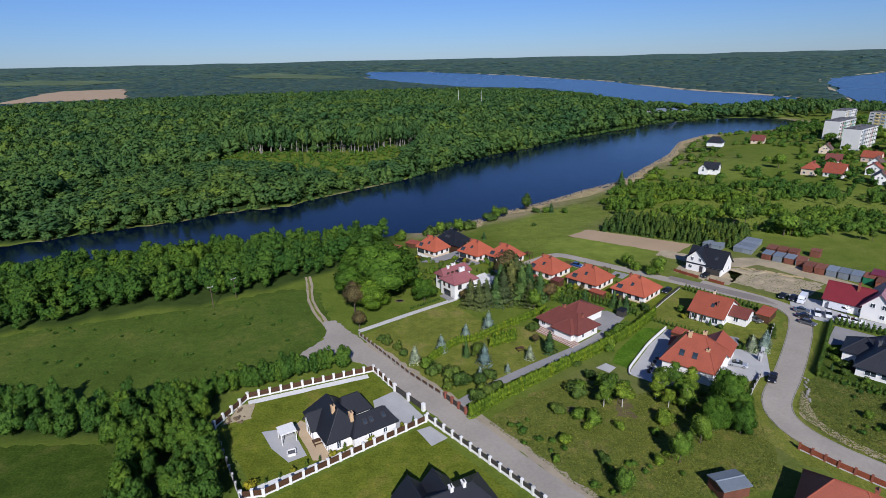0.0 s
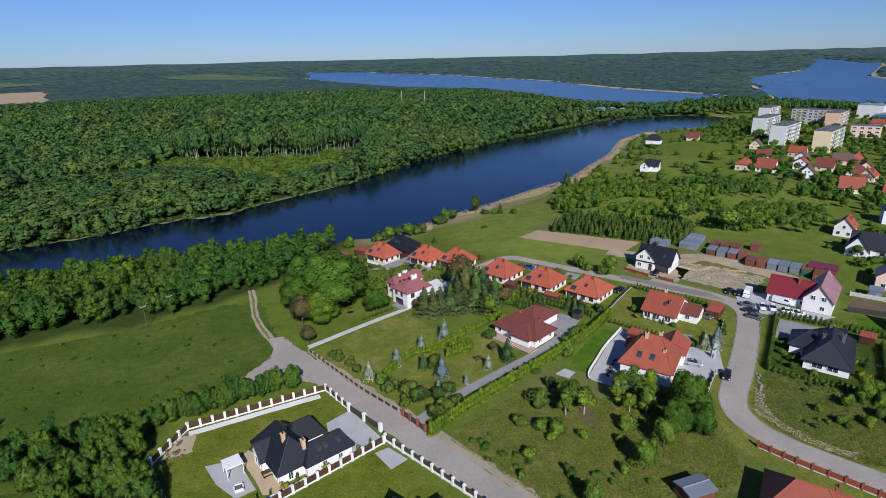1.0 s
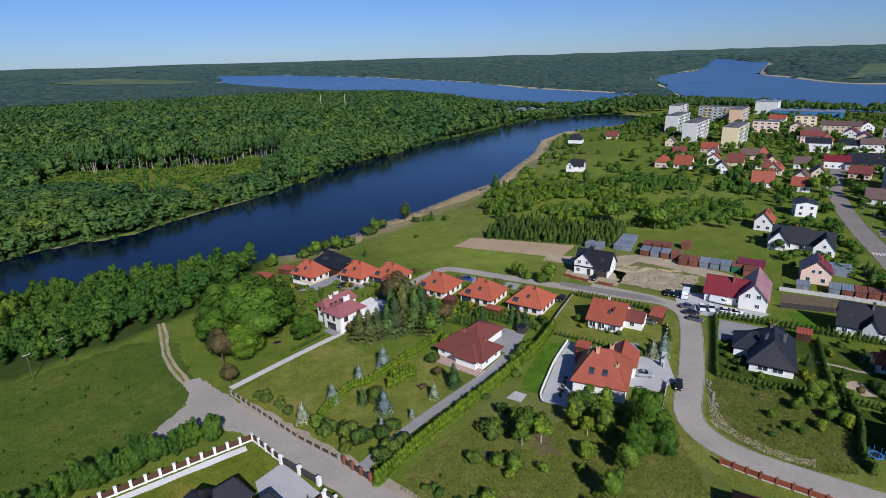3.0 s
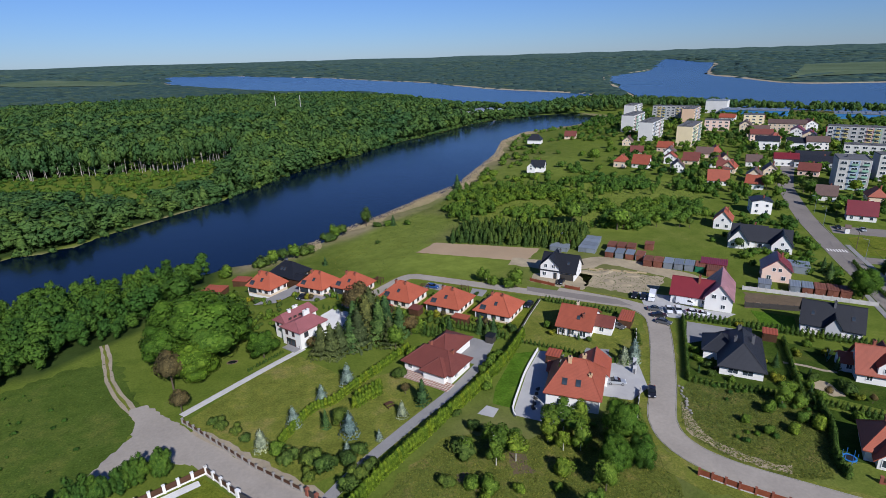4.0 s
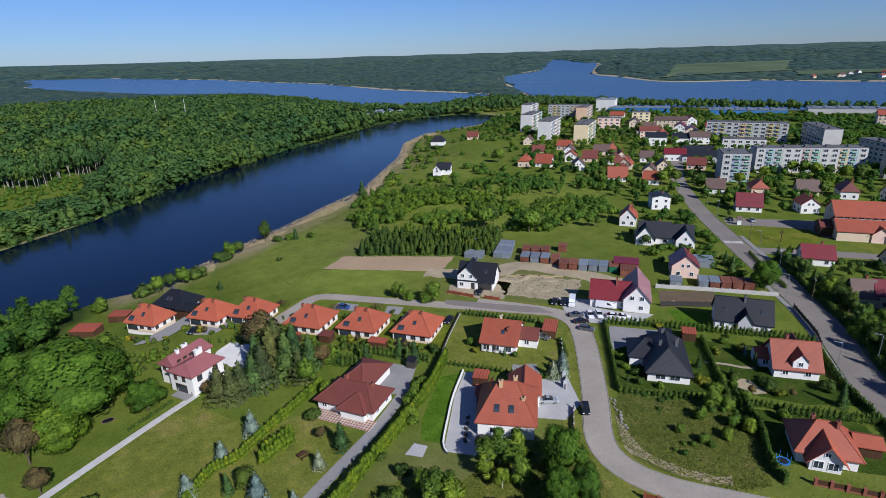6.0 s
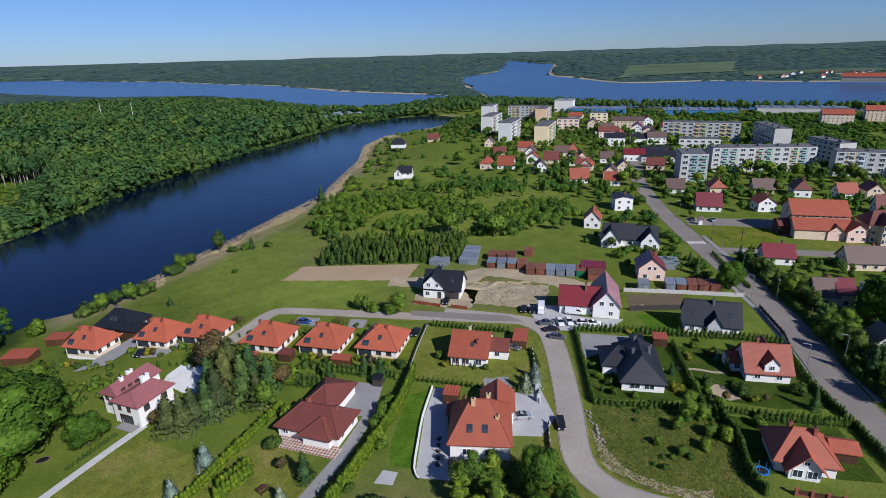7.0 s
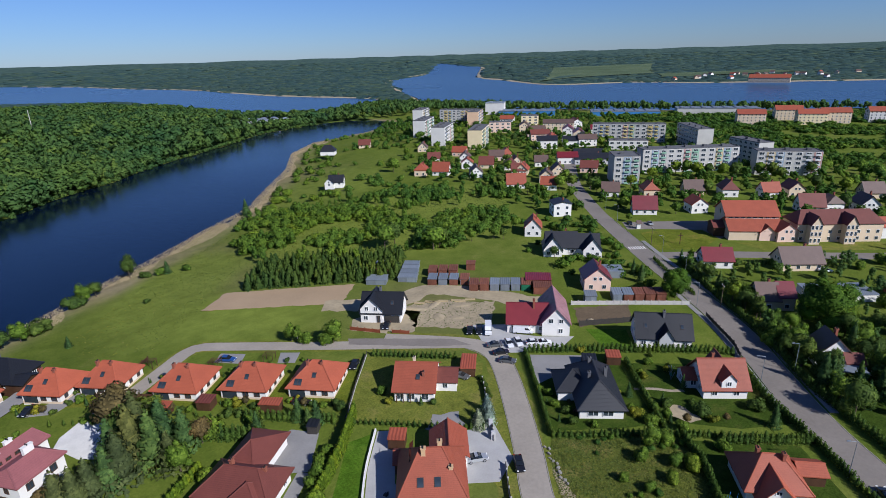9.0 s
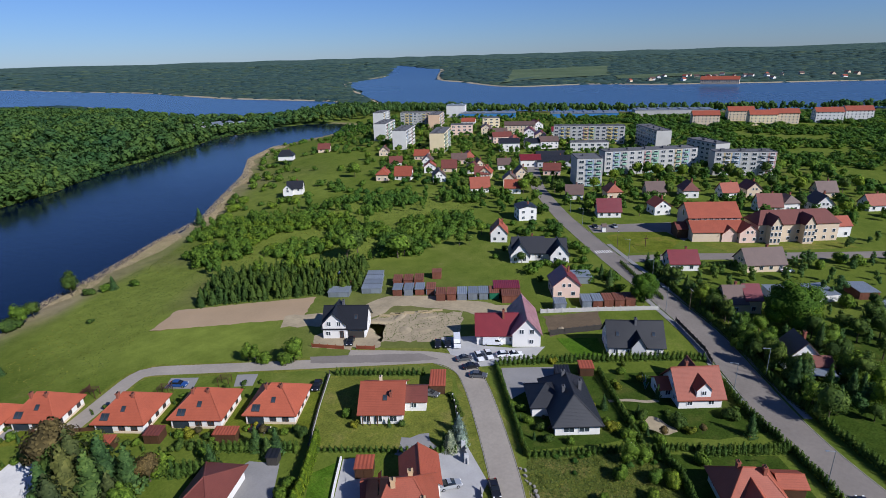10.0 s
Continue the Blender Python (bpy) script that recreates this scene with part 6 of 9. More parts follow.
wing(ch, -11.9, -2.0, 4.5, 8.0, 4.0, 6.0, BROWN, T_BROWN, hip=0, turn=0, over=0.4, wins=False)
pb = house(272.5, 122.5, -43, "cream three-storey parish house with red roofs and bays", "building", "parish_house")
wing(pb, 0, 0, 33, 11, 7.8, 12.0, CREAM, T_BROWN, hip=0.6, over=0.5, storeys=3)
for u in (-11, 2.5):
    wing(pb, u, -5.6, 6.5, 4.0, 8.4, 11.6, CREAM, T_BROWN, hip=0, turn=90, over=0.4, wins=False)
    for s in range(3):
        for du in (-1.6, 0, 1.6):
            window(pb, pose(u + du, -7.62 - 1.26, 1.7 + 2.7 * s), 0.9, 1.6)
wing(pb, -19.5, -2.0, 7, 8, 4.5, 7.5, PINK_R, T_RED, hip=0, turn=90, over=0.4)
wing(pb, 20.5, 2.0, 8, 8, 5.0, 8.0, WHITE, T_RED, hip=0, turn=0, over=0.4)

# ---- blocks of flats ----
BAYS = [plain("pastel_%s" % k, c, 0.9, var=0.08, scale=0.2) for k, c in (("rose", (0.42, 0.25, 0.22)), ("green", (0.26, 0.36, 0.27)), ("sand", (0.46, 0.36, 0.20)), ("blue", (0.26, 0.32, 0.38)), ("grey", (0.34, 0.33, 0.31)))]
def flats(x, y, rot, w, d, h, wall, label, floors=5, balcony=True):
    t = thing("block_of_flats", x, y, 0, rot, label, "apartment building")
    bm = bmesh.new()
    box(bm, 0, 0, -0.5, w, d, h + 0.5)
    part("wall", bm, wall, t)
    bm = bmesh.new()
    box(bm, 0, 0, h, w - 0.5, d - 0.5, 0.12)
    for a, b, c, e in ((0, -d / 2 + 0.15, w, 0.3), (0, d / 2 - 0.15, w, 0.3), (-w / 2 + 0.15, 0, 0.3, d), (w / 2 - 0.15, 0, 0.3, d)):
        box(bm, a, b, h, c, e, 0.5)
    for k in range(int(w / 12)):
        box(bm, -w / 2 + 6 + 12 * k, 0.5, h + 0.1, 2.4, 2.0, 1.3)
    part("roof", bm, FELT, t)
    n = int(w / 5.0)
    step = h / floors
    bal = None
    if balcony:
        b2 = bmesh.new()
        box(b2, 0, 0, 0, 3.0, 1.0, 0.12)
        box(b2, 0, -0.47, 0.1, 3.0, 0.08, 0.95)
        bal = mesh_of(b2, "balcony")
        bal.materials.append(plain("balcony_front", random.Random(int(x)).choice([(0.75, 0.72, 0.66), (0.25, 0.42, 0.30), (0.62, 0.5, 0.2), (0.6, 0.6, 0.58)]), 0.8, spread=0.3))
    f = far_window_mesh(2.7, 1.5)
    if balcony:
        for k in range(n):
            if k % 4 in (1, 2):
                b3 = bmesh.new()
                box(b3, 0, 0, 0.6, w / n - 0.5, 0.12, h - 0.9)
                part("cladding", b3, BAYS[(k // 2 + int(x)) % len(BAYS)], t, "pastel painted bay", m=pose((k + 0.5) * w / n - w / 2, -d / 2 - 0.03, 0))
    for s in range(floors):
        z = step * s + 1.7
        for k in range(n):
            u = (k + 0.5) * w / n - w / 2
            for side in ((0, 180) if rot > 0 else (0,)):
                m = pose(0, 0, 0, 0, 0, side)
                if balcony and k % 4 in (1, 2) and side == 0:
                    part("balcony", bal, None, t, m=m @ pose(u, -d / 2 - 0.5, z - 1.2))
                part("window", f, None, t, m=m @ pose(u, -d / 2 - (0.1 if balcony else 0.01), z))
    return t


WPANEL = plain("white_panel", (0.58, 0.56, 0.52), 0.9, var=0.08, scale=0.15)
YPANEL = plain("yellow_panel", (0.68, 0.56, 0.34), 0.9, var=0.08, scale=0.15)
OPANEL = plain("peach_panel", (0.62, 0.42, 0.27), 0.9, var=0.08, scale=0.15)
for fx, fy, fr, fl, fd, fh, fm, lab in (
        (346, 411, 38, 42, 12, 16, YPANEL, "cream-yellow five-storey block of flats"), (338, 450, 38, 40, 12, 16, WPANEL, "white five-storey block of flats"),
        (360, 506, 38, 40, 12, 16, WPANEL, "white five-storey block of flats"), (432, 604, 38, 34, 12, 15, WPANEL, "white five-storey block of flats"),
        (447, 524, 38, 36, 12, 16, OPANEL, "peach and white block of flats"), (452, 560, -52, 40, 12, 15, PANEL, "grey five-storey block of flats"),
        (308, 243, -45, 15, 18, 16.5, PANEL, "grey-green tower end block of flats"), (363, 232, -38, 62, 11, 15, PANEL, "long pale block of flats with coloured balconies"),
        (392, 184, -52, 36, 11, 14.5, PANEL, "grey block of flats with white balconies"), (448, 330, -55, 60, 11, 15, PANEL, "long pale block of flats"),
        (458, 276, 48, 44, 12, 16, PANEL, "grey block of flats with a white end wall"), (418, 216, 60, 30, 11, 15, PANEL, "grey block of flats")):
    flats(fx, fy, fr, fl, fd, fh, fm, lab)
flats(414, 308, -52, 30, 10, 7, WPANEL, "low white two-storey school building", 2, False)
flats(473, 466, -45, 18, 14, 12, YPANEL, "yellow flat-roofed four-storey town building", 4, False)
flats(424, 462, -45, 22, 12, 10, PINK_R, "pinkish low block of flats", 3, False)
for fx, fy, fr, fl, fd, fh, rm, wm in ((462, 418, -50, 30, 12, 9, T_DULL, CREAM), (376, 360, -45, 16, 14, 7, T_SLATE, WHITE), (333, 305, -45, 14, 10, 5, T_MAROON, WHITE),
                                       (345, 292, -45, 26, 12, 4, T_SLATE, GREY_R), (360, 305, -45, 24, 10, 4, T_SLATE, GREY_R), (400, 350, -45, 20, 12, 5, T_SLATE, WHITE)):
    gabled(fx, fy, fr, fl, fd, fh, fh + 3, wm, rm, "town building with a long pitched roof", storeys=3)
for fx, fy, rm, wm in ((680, 287, T_RED, CREAM), (653, 256, T_RED, YPANEL), (677, 243, T_RED, CREAM), (711, 212, T_RED, WPANEL), (739, 192, T_RED, WPANEL), (620, 300, T_RED, CREAM)):
    gabled(fx, fy, -55, 26, 12, 11, 15, wm, rm, "far block of flats with a red roof", storeys=4)
gabled(1374, 575, -75, 80, 16, 9, 16, CREAM, T_BRIGHT, "long red-roofed complex on the far shore", storeys=3)
for fx, fy, fr, fl, fd, fh, wm in ((560, 548, -52, 70, 25, 6, BLUE_WALL), (630, 452, -52, 80, 30, 5, BLUE_WALL), (700, 372, -55, 90, 25, 7, PANEL), (545, 590, -52, 24, 20, 15, WPANEL)):
    t = thing("factory_hall", fx, fy, 0, fr, "long flat-roofed factory hall", "factory")
    bm = bmesh.new()
    box(bm, 0, 0, -0.5, fl, fd, fh + 0.5)
    part("wall", bm, wm, t)
    bm = bmesh.new()
    box(bm, 0, 0, fh, fl + 0.6, fd + 0.6, 0.5)
    for k in range(int(fl / 12)):
        box(bm, -fl / 2 + 6 + k * 12, 0, fh + 0.5, 4, fd * 0.7, 0.9)
    part("roof", bm, TIN, t)

# ---- planting ----
tree("dark", 9.1, 130.0, 4.5, 1.20)
tree("fir", 27.6, 130.9, 6.5, 1.30)
tree("bush_dark", 25.2, 143.3, 3.5)
tree("purple", 24.8, 135.6, 3.0)
tree("bush_dark", 33.3, 123.4, 2.0)
for tx, ty, th in ((37.0, 108.6, 7.6), (39.2, 105.6, 6.8), (35.2, 106.0, 5.6), (36.2, 111.2, 6.0), (40.5, 109.5, 5.2), (52.6, 110.6, 8.0), (50.0, 111.8, 7.0), (55.6, 110.0, 7.6), (47.8, 108.6, 5.6),
                   (53.4, 107.4, 6.4), (49.4, 105.2, 5.0), (31.0, 111.0, 4.4)):
    tree("birch", tx, ty, th, 1.25)
for tx, ty in ((45.4, 136.8), (47.2, 138.6), (49.4, 141.0), (43.2, 130.6), (44.4, 133.0), (52.0, 143.6)):
    tree("bush", tx, ty, tree_rng.uniform(2.4, 3.6))
for tx, ty in ((24.0, 104.8), (25.6, 104.0), (32.4, 100.3), (29.4, 98.4), (36.4, 98.1), (21.1, 88.4), (43.0, 96.0), (42.9, 89.4), (40.5, 87.2), (13.8, 99.6)):
    tree("bush", tx, ty, tree_rng.uniform(1.4, 2.4))
tree("bush_dark", 30.4, 110.7, 4.5)
tree("broad", 44.6, 87.4, 7.6, 0.8)
tree("chestnut", 55.0, 96.2, 8.5, 0.85)
tree("chestnut", 61.1, 102.7, 10.5, 0.95)
tree("broad", 51.0, 92.9, 7.6, 0.8)
tree("chestnut", 60.4, 95.6, 7.6, 0.9)
tree("broad", 31.3, 79.3, 6.0, 0.8)
tree("bush_dark", 35.4, 117.6, 3.0)
tree("bush", 28.3, 101.9, 3.5)
tree("bush_dark", 24.6, 104.1, 3.0)
tree("bush", 31.4, 99.9, 4.0)
tree("bush", 45.9, 99.3, 4.0)
tree("birch", 52.6, 104.0, 7.0)
tree("bush", 23.6, 93.9, 3.0)
tree("bush_dark", 30.3, 87.9, 2.5)
tree("spruce", 85.7, 131.7, 5.0)
tree("spruce", 83.4, 128.8, 5.5)
tree("spruce", 80.6, 129.1, 5.0)
tree("golden", 71.3, 149.2, 1.8)
tree("bush", 72.1, 153.5, 2.5)
tree("fir", 76.5, 143.9, 2.5)
tree("bush_dark", 78.8, 142.2, 1.8)
tree("fir", 80.4, 130.6, 4.0)
tree("birch", 68.6, 190.7, 6.0)
tree("broad", 67.6, 192.7, 5.5)
tree("bush", 70.4, 188.7, 4.0)
tree("broad", 76.1, 183.8, 8.0)
tree("bush", 74.4, 184.5, 5.0)
tree("fir", 52.8, 157.7, 6.0, 1.20)
tree("fir", 55.3, 153.9, 6.5, 1.20)
tree("fir", 53.6, 154.4, 5.0, 1.20)
tree("bush_dark", 61.8, 154.9, 3.0)
tree("bush", 100.3, 129.3, 2.0)
tree("bush", 101.0, 126.9, 2.2)
tree("bush", 98.6, 123.0, 2.0)
tree("bush_dark", 98.3, 120.0, 2.2)
tree("bush", 99.3, 113.0, 2.0)
tree("fir", 114.0, 114.2, 4.0)
tree("golden", 108.9, 108.9, 2.5)
tree("bush_dark", 116.9, 106.5, 2.5)
tree("bush", 113.6, 104.6, 2.5)
tree("bush_dark", 119.8, 99.8, 3.5)
tree("bush_dark", 129.9, 93.1, 3.5)
tree("fir", 126.5, 87.8, 6.0)
tree("golden", 123.2, 116.0, 1.8)
tree("bush", 97.1, 100.7, 3.4)
tree("birch", 101.9, 101.5, 6.5)
tree("bush", 105.2, 99.9, 3.6)
tree("bush", 101.3, 95.7, 3.2)
tree("bush", 102.0, 92.8, 3.6)
tree("bush", 89.8, 99.6, 2.2)
tree("bush", 91.5, 95.3, 2.4)
tree("bush", 96.1, 93.5, 2.8)
tree("bush", 111.5, 91.7, 3.0)
tree("broad", 166.5, 103.9, 6.0)
tree("broad", 175.3, 102.2, 6.0)
tree("dark", 156.8, 93.3, 6.5)
tree("bush_dark", 154.8, 89.1, 4.0)
tree("fir", 153.1, 85.8, 8.0)
tree("dark", 179.7, 87.9, 7.0)
tree("dark", 171.2, 82.1, 8.0)
tree("fir", 156.2, 76.8, 8.0)
tree("fir", 148.8, 77.6, 7.0)
tree("broad", 188.5, 92.6, 7.0)
tree("fir", 126.1, 107.6, 4.0)
tree("bush", 109.0, 105.0, 3.0)
tree("bush", 111.5, 99.8, 3.0)
tree("golden", 122.4, 133.8, 2.0)
tree("chestnut", 184.7, 96.8, 15.0, 1.1)
tree("chestnut", 172.0, 134.7, 10.5, 1.0)
tree("fir", 175.9, 149.1, 7.5)
tree("fir", 180.7, 155.2, 6.0)
tree("bush", 162.9, 102.1, 5.0)
tree("bush_dark", 168.4, 105.5, 5.0)
tree("dark", 160.3, 98.4, 6.0)
tree("dark", 187.1, 85.6, 9.0)
tree("dark", 186.5, 81.6, 9.0)
tree("dark", 198.6, 80.7, 9.0)
tree("dark", 192.4, 77.7, 9.0)
tree("dark", 180.5, 75.0, 8.0)
tree("dark", 171.8, 82.3, 8.0)
tree("broad", 177.5, 86.7, 8.0)
tree("dark", 163.6, 76.0, 9.0)
tree("broad", 163.5, 72.7, 8.0)
tree("fir", 154.7, 85.3, 8.0)
tree("broad", 160.0, 76.3, 6.0)
tree("birch", 208.1, 148.2, 5.0)
tree("bush", 215.0, 140.5, 3.0)
tree("bush_dark", 214.8, 134.1, 3.0)
tree("bush", 213.3, 129.4, 3.0)
tree("fir", 236.6, 110.0, 5.0)
tree("fir", 236.4, 108.1, 4.0)
tree("bush", 240.6, 103.4, 4.0)
tree("bush", 251.7, 99.8, 5.0)
tree("bush", 254.0, 95.0, 5.0)
tree("bush", 196.3, 136.2, 4.0)
tree("bush_dark", 191.9, 137.2, 4.0)
tree("bush_dark", 192.9, 128.8, 4.0)
tree("bush", 190.8, 124.2, 3.0)
tree("bush", 211.1, 89.4, 5.0)
tree("dark", 212.1, 82.5, 7.0)
tree("bush", 178.0, 168.3, 4.0)
tree("bush", 178.9, 165.3, 4.0)
tree("broad", 195.0, 172.1, 5.0)
tree("bush", 224.4, 125.7, 3.0)
tree("fir", 156.9, 81.3, 7.0)
tree("light", 346.0, 229.8, 9.0)
tree("light", 345.9, 222.9, 10.0)
tree("light", 345.8, 216.3, 10.0)
tree("light_dark", 350.0, 211.0, 9.0)
tree("light", 355.3, 204.4, 9.0)
tree("light_dark", 359.5, 199.2, 10.0)
tree("light", 371.9, 190.4, 9.0)
tree("light_dark", 372.0, 183.7, 10.0)
tree("light", 322.4, 232.2, 8.0)
tree("light", 294.5, 229.0, 8.0)
tree("light_dark", 393.9, 169.8, 9.0)
tree("light", 408.0, 166.1, 9.0)
tree("light", 411.4, 323.0, 9.0)
tree("light", 401.3, 324.5, 9.0)
tree("light_dark", 478.2, 328.1, 9.0)
tree("light", 256.2, 203.4, 7.0)
tree("light", 251.2, 205.1, 7.0)
tree("light_dark", 282.9, 244.3, 7.0)
tree("light", 301.2, 211.0, 6.0)
tree("light", 262.6, 183.9, 6.0)
tree("light_dark", 308.7, 191.5, 7.0)
tree("light", 350.6, 161.9, 8.0)
tree("light_dark", 356.3, 155.0, 9.0)
tree("light", 358.6, 141.6, 9.0)
tree("light", 375.1, 143.2, 8.0)
tree("light_dark", 372.4, 125.0, 9.0)
tree("light", 384.3, 121.0, 8.0)
tree("light_dark", 321.0, 131.4, 8.0)
tree("light", 323.2, 113.2, 7.0)
tree("light_dark", 367.0, 176.9, 9.0)
tree("light", 419.4, 151.7, 9.0)
tree("light", 407.3, 139.7, 9.0)
tree("light", 262.8, 255.1, 9.0)
tree("light_dark", 267.9, 250.1, 10.0)
tree("light", 278.3, 263.1, 9.0)
tree("light", 271.6, 235.6, 8.0)
tree("light_dark", 275.4, 242.6, 8.0)
tree("light", 282.4, 314.3, 8.0)
tree("light_dark", 244.9, 284.4, 9.0)
tree("light", 249.4, 348.4, 8.0)
tree("light_dark", 259.1, 346.4, 8.0)
tree("light", 372.7, 467.9, 10.0)
tree("light_dark", 369.4, 455.0, 10.0)
tree("light", 370.1, 506.8, 9.0)
tree("light_dark", 401.5, 401.8, 12.0)
tree("light", 334.4, 371.8, 9.0)
tree("light_dark", 378.1, 399.3, 9.0)
tree("light", 338.7, 271.6, 9.0)
tree("light", 355.3, 288.2, 10.0)
tree("light_dark", 298.8, 330.2, 8.0)
tree("light", 317.2, 379.5, 8.0)
tree("light_dark", 323.3, 322.2, 9.0)
tree("light", 306.2, 297.5, 8.0)
tree("light", 227.8, 370.8, 10.0)
tree("light_dark", 305.5, 482.3, 7.0)
tree("light", 272.5, 417.1, 7.0)
tree("light", 244.3, 262.5, 7.0)
tree("light", 146.0, 225.6, 10.0, 1.30)
tree("light_dark", 149.2, 225.4, 9.0, 1.30)
tree("light", 164.7, 222.7, 5.0)
tree("light", 173.2, 217.8, 6.0)
tree("light_dark", 176.2, 215.1, 5.0)
tree("light", 131.2, 239.1, 11.0)
tree("light_dark", 136.6, 239.8, 11.0)
tree("light", 190.3, 221.0, 6.0)
tree("light_dark", 173.6, 185.0, 5.0)
tree("light", 235.7, 192.3, 4.0)
tree("chestnut", -20, 171, 19, 1.35, "huge round green chestnut tree by the meadow")
tree("chestnut", -13.5, 179, 11, 1.1)
tree("chestnut", -28, 180, 15, 1.3)
tree("chestnut", -23, 162, 11, 1.3)
tree("chestnut", -30, 171, 13, 1.2)
tree("broad", -16, 186, 13, 1.2)
tree("purple", -28, 158, 10, 0.95)
tree("purple", -25, 147, 5.5, 1.1)
tree("chestnut", -6.5, 166, 8.0, 1.2, "round clipped garden tree by the path")
for kind, tx, ty, th, tw in (("larch", 8.5, 161.5, 9.5, 1.2), ("larch", 11, 160, 10, 1.1), ("larch", 13.5, 161.5, 9.5, 1.2), ("fir", 16.5, 162.5, 10, 1.4), ("larch", 19, 163, 12, 1.2), ("fir", 18.5, 168, 12, 1.4),
                             ("larch", 22, 167, 14, 1.2), ("fir", 25, 164, 13, 1.4), ("larch", 24, 171, 14, 1.25), ("fir", 28, 169, 12, 1.4), ("dark", 21.5, 173.5, 11, 1.1), ("purple", 21.5, 178, 12, 1.1), ("larch", 27, 160, 9, 1.2), ("fir", 31, 165, 10, 1.4),
                             ("dark", 27, 175, 10, 1.1), ("broad", 28, 158, 7, 1.0), ("purple", 34, 164, 6, 1.1), ("bush", 31, 152, 4, 1.0), ("fir", 44, 159, 6, 1.2), ("bush", 36, 165, 5, 1.2), ("purple", 6.5, 164.5, 4.5, 1.0)):
    tree(kind, tx, ty, th, tw)
for tx, ty, th in ((-7.9, 126.9, 6.0), (-1.0, 132.7, 6.0), (5.9, 139.7, 5.5), (10.0, 125.2, 7.0), (22.0, 127.5, 4.8), (12.7, 144.9, 7.0), (15.5, 121.5, 3.0), (8.5, 119.5, 3.5)):
    tree("spruce", tx, ty, th * 0.88)
for kind, tx, ty, th in (("bush_dark", -16, 137, 3.2), ("bush_dark", -13, 134, 2.8), ("bush_dark", -11, 131, 2.6), ("bush_dark", -18, 139.5, 2.4), ("dark", 8.5, 129, 5.0), ("fir", 5.5, 129.5, 5.0),
                         ("bush_dark", -3, 121, 4.0), ("bush_dark", 1, 119, 4.5), ("bush_dark", 4, 116.5, 4.5), ("bush", -5, 124, 3.5), ("bush_dark", 8, 116.5, 4.0), ("bush_dark", 11, 118.5, 3.6),
                         ("bush_dark", 7.5, 109.5, 4.0), ("bush_dark", 9.5, 111.3, 4.0), ("bush_dark", 11.5, 112.8, 3.6), ("bush_dark", 0.5, 114.5, 3.0), ("golden", 9.8, 132, 1.4)):
    tree(kind, tx, ty, th)
for kind, tx, ty, th, tw in (("broad", 29, 286, 8, 1.1), ("dark", 33, 289, 7, 1.2), ("bush_dark", 25.5, 283, 6, 1.2), ("dark", 47, 301, 11, 0.95), ("bush_dark", 52, 296, 3.5, 1.2), ("bush", 57, 294, 4, 1.1), ("fir", 59.5, 293, 6, 1.3), ("bush", 66, 288, 3, 1.3),
                             ("bush", 92, 303, 4, 1.3), ("bush", 98, 308, 4, 1.4), ("bush", 128, 352, 6, 1.4), ("bush", 133, 357, 5, 1.4), ("bush", 142, 372, 6, 1.4), ("fir", 119, 361, 10, 1.3), ("bush", 155, 385, 6, 1.4), ("bush", 124, 346, 4, 1.4),
                             ("dark", 3, 262, 7, 1.2), ("broad", 8, 264, 7, 1.2), ("bush_dark", 13, 267, 6, 1.2), ("bush_dark", -6, 258, 6, 1.1), ("broad", -1, 259, 7, 1.1), ("bush", -20, 250, 6, 1.1), ("fir", 19, 243, 4, 1.2), ("bush_dark", 45, 262, 2, 1.2)):
    tree(kind, tx, ty, th, tw)
for k in range(16):
    tree(("dark", "fir", "broad", "dark")[k % 4], 146 + k * 2.6 + tree_rng.uniform(-1, 2.5), 78 + k * 3.0 + tree_rng.uniform(-2.5, 1), tree_rng.uniform(5, 9), 0.9)
for k in range(14):
    tree(("dark", "broad", "fir")[k % 3], 150 + k * 3.2 + tree_rng.uniform(-1, 2), 70 + k * 2.2 + tree_rng.uniform(-4, 2), tree_rng.uniform(5, 9), 0.9)
# orchard bushes and shrubs round the cottages and the maroon-roofed house
for k in range(26):
    u, v = k % 9, k // 9
    tree(("bush", "bush", "bush_dark")[k % 3], -14 + u * 2.6 + v * 1.2 + tree_rng.uniform(-0.6, 0.6), 196 - u * 0.4 - v * 4.2 + tree_rng.uniform(-0.8, 0.8), tree_rng.uniform(1.3, 2.3))
for cx, cy in ((63, 167.3), (50.6, 177.6), (38.1, 188.1), (24.3, 202.6), (13.2, 208.3), (-4, 214.6)):
    for k in range(6):
        kind = ("bush_dark", "bush", "fir", "bush", "golden", "purple")[(k + int(cx)) % 6]
        du, dv = -4.5 + 2.1 * k, -8.4 + tree_rng.uniform(-1.2, 0.6)
        tree(kind, cx + du * 0.68 + dv * 0.73, cy - du * 0.73 + dv * 0.68, tree_rng.uniform(1.2, 2.6))
for k, (tx, ty) in enumerate(((124.5, 117.6), (117.7, 107.9), (121.9, 103.4), (119.1, 99.5), (119.0, 97.0), (120.8, 95.1), (112.1, 102.9), (113.6, 107.5), (110.1, 105.9), (133.7, 120.4), (129.7, 119.1), (130.3, 114.1),
                              (114.1, 100.4), (129.7, 93.6), (103.5, 118), (105.5, 115.5), (108, 113.2), (110.5, 111.2), (112.5, 116.2), (101.5, 121.5), (98, 125), (116, 121), (95, 119), (96.5, 116.5))):
    tree(("bush", "fir", "bush_dark", "bush", "golden", "purple", "fir")[k % 7], tx, ty, tree_rng.uniform(1.2, 2.8))
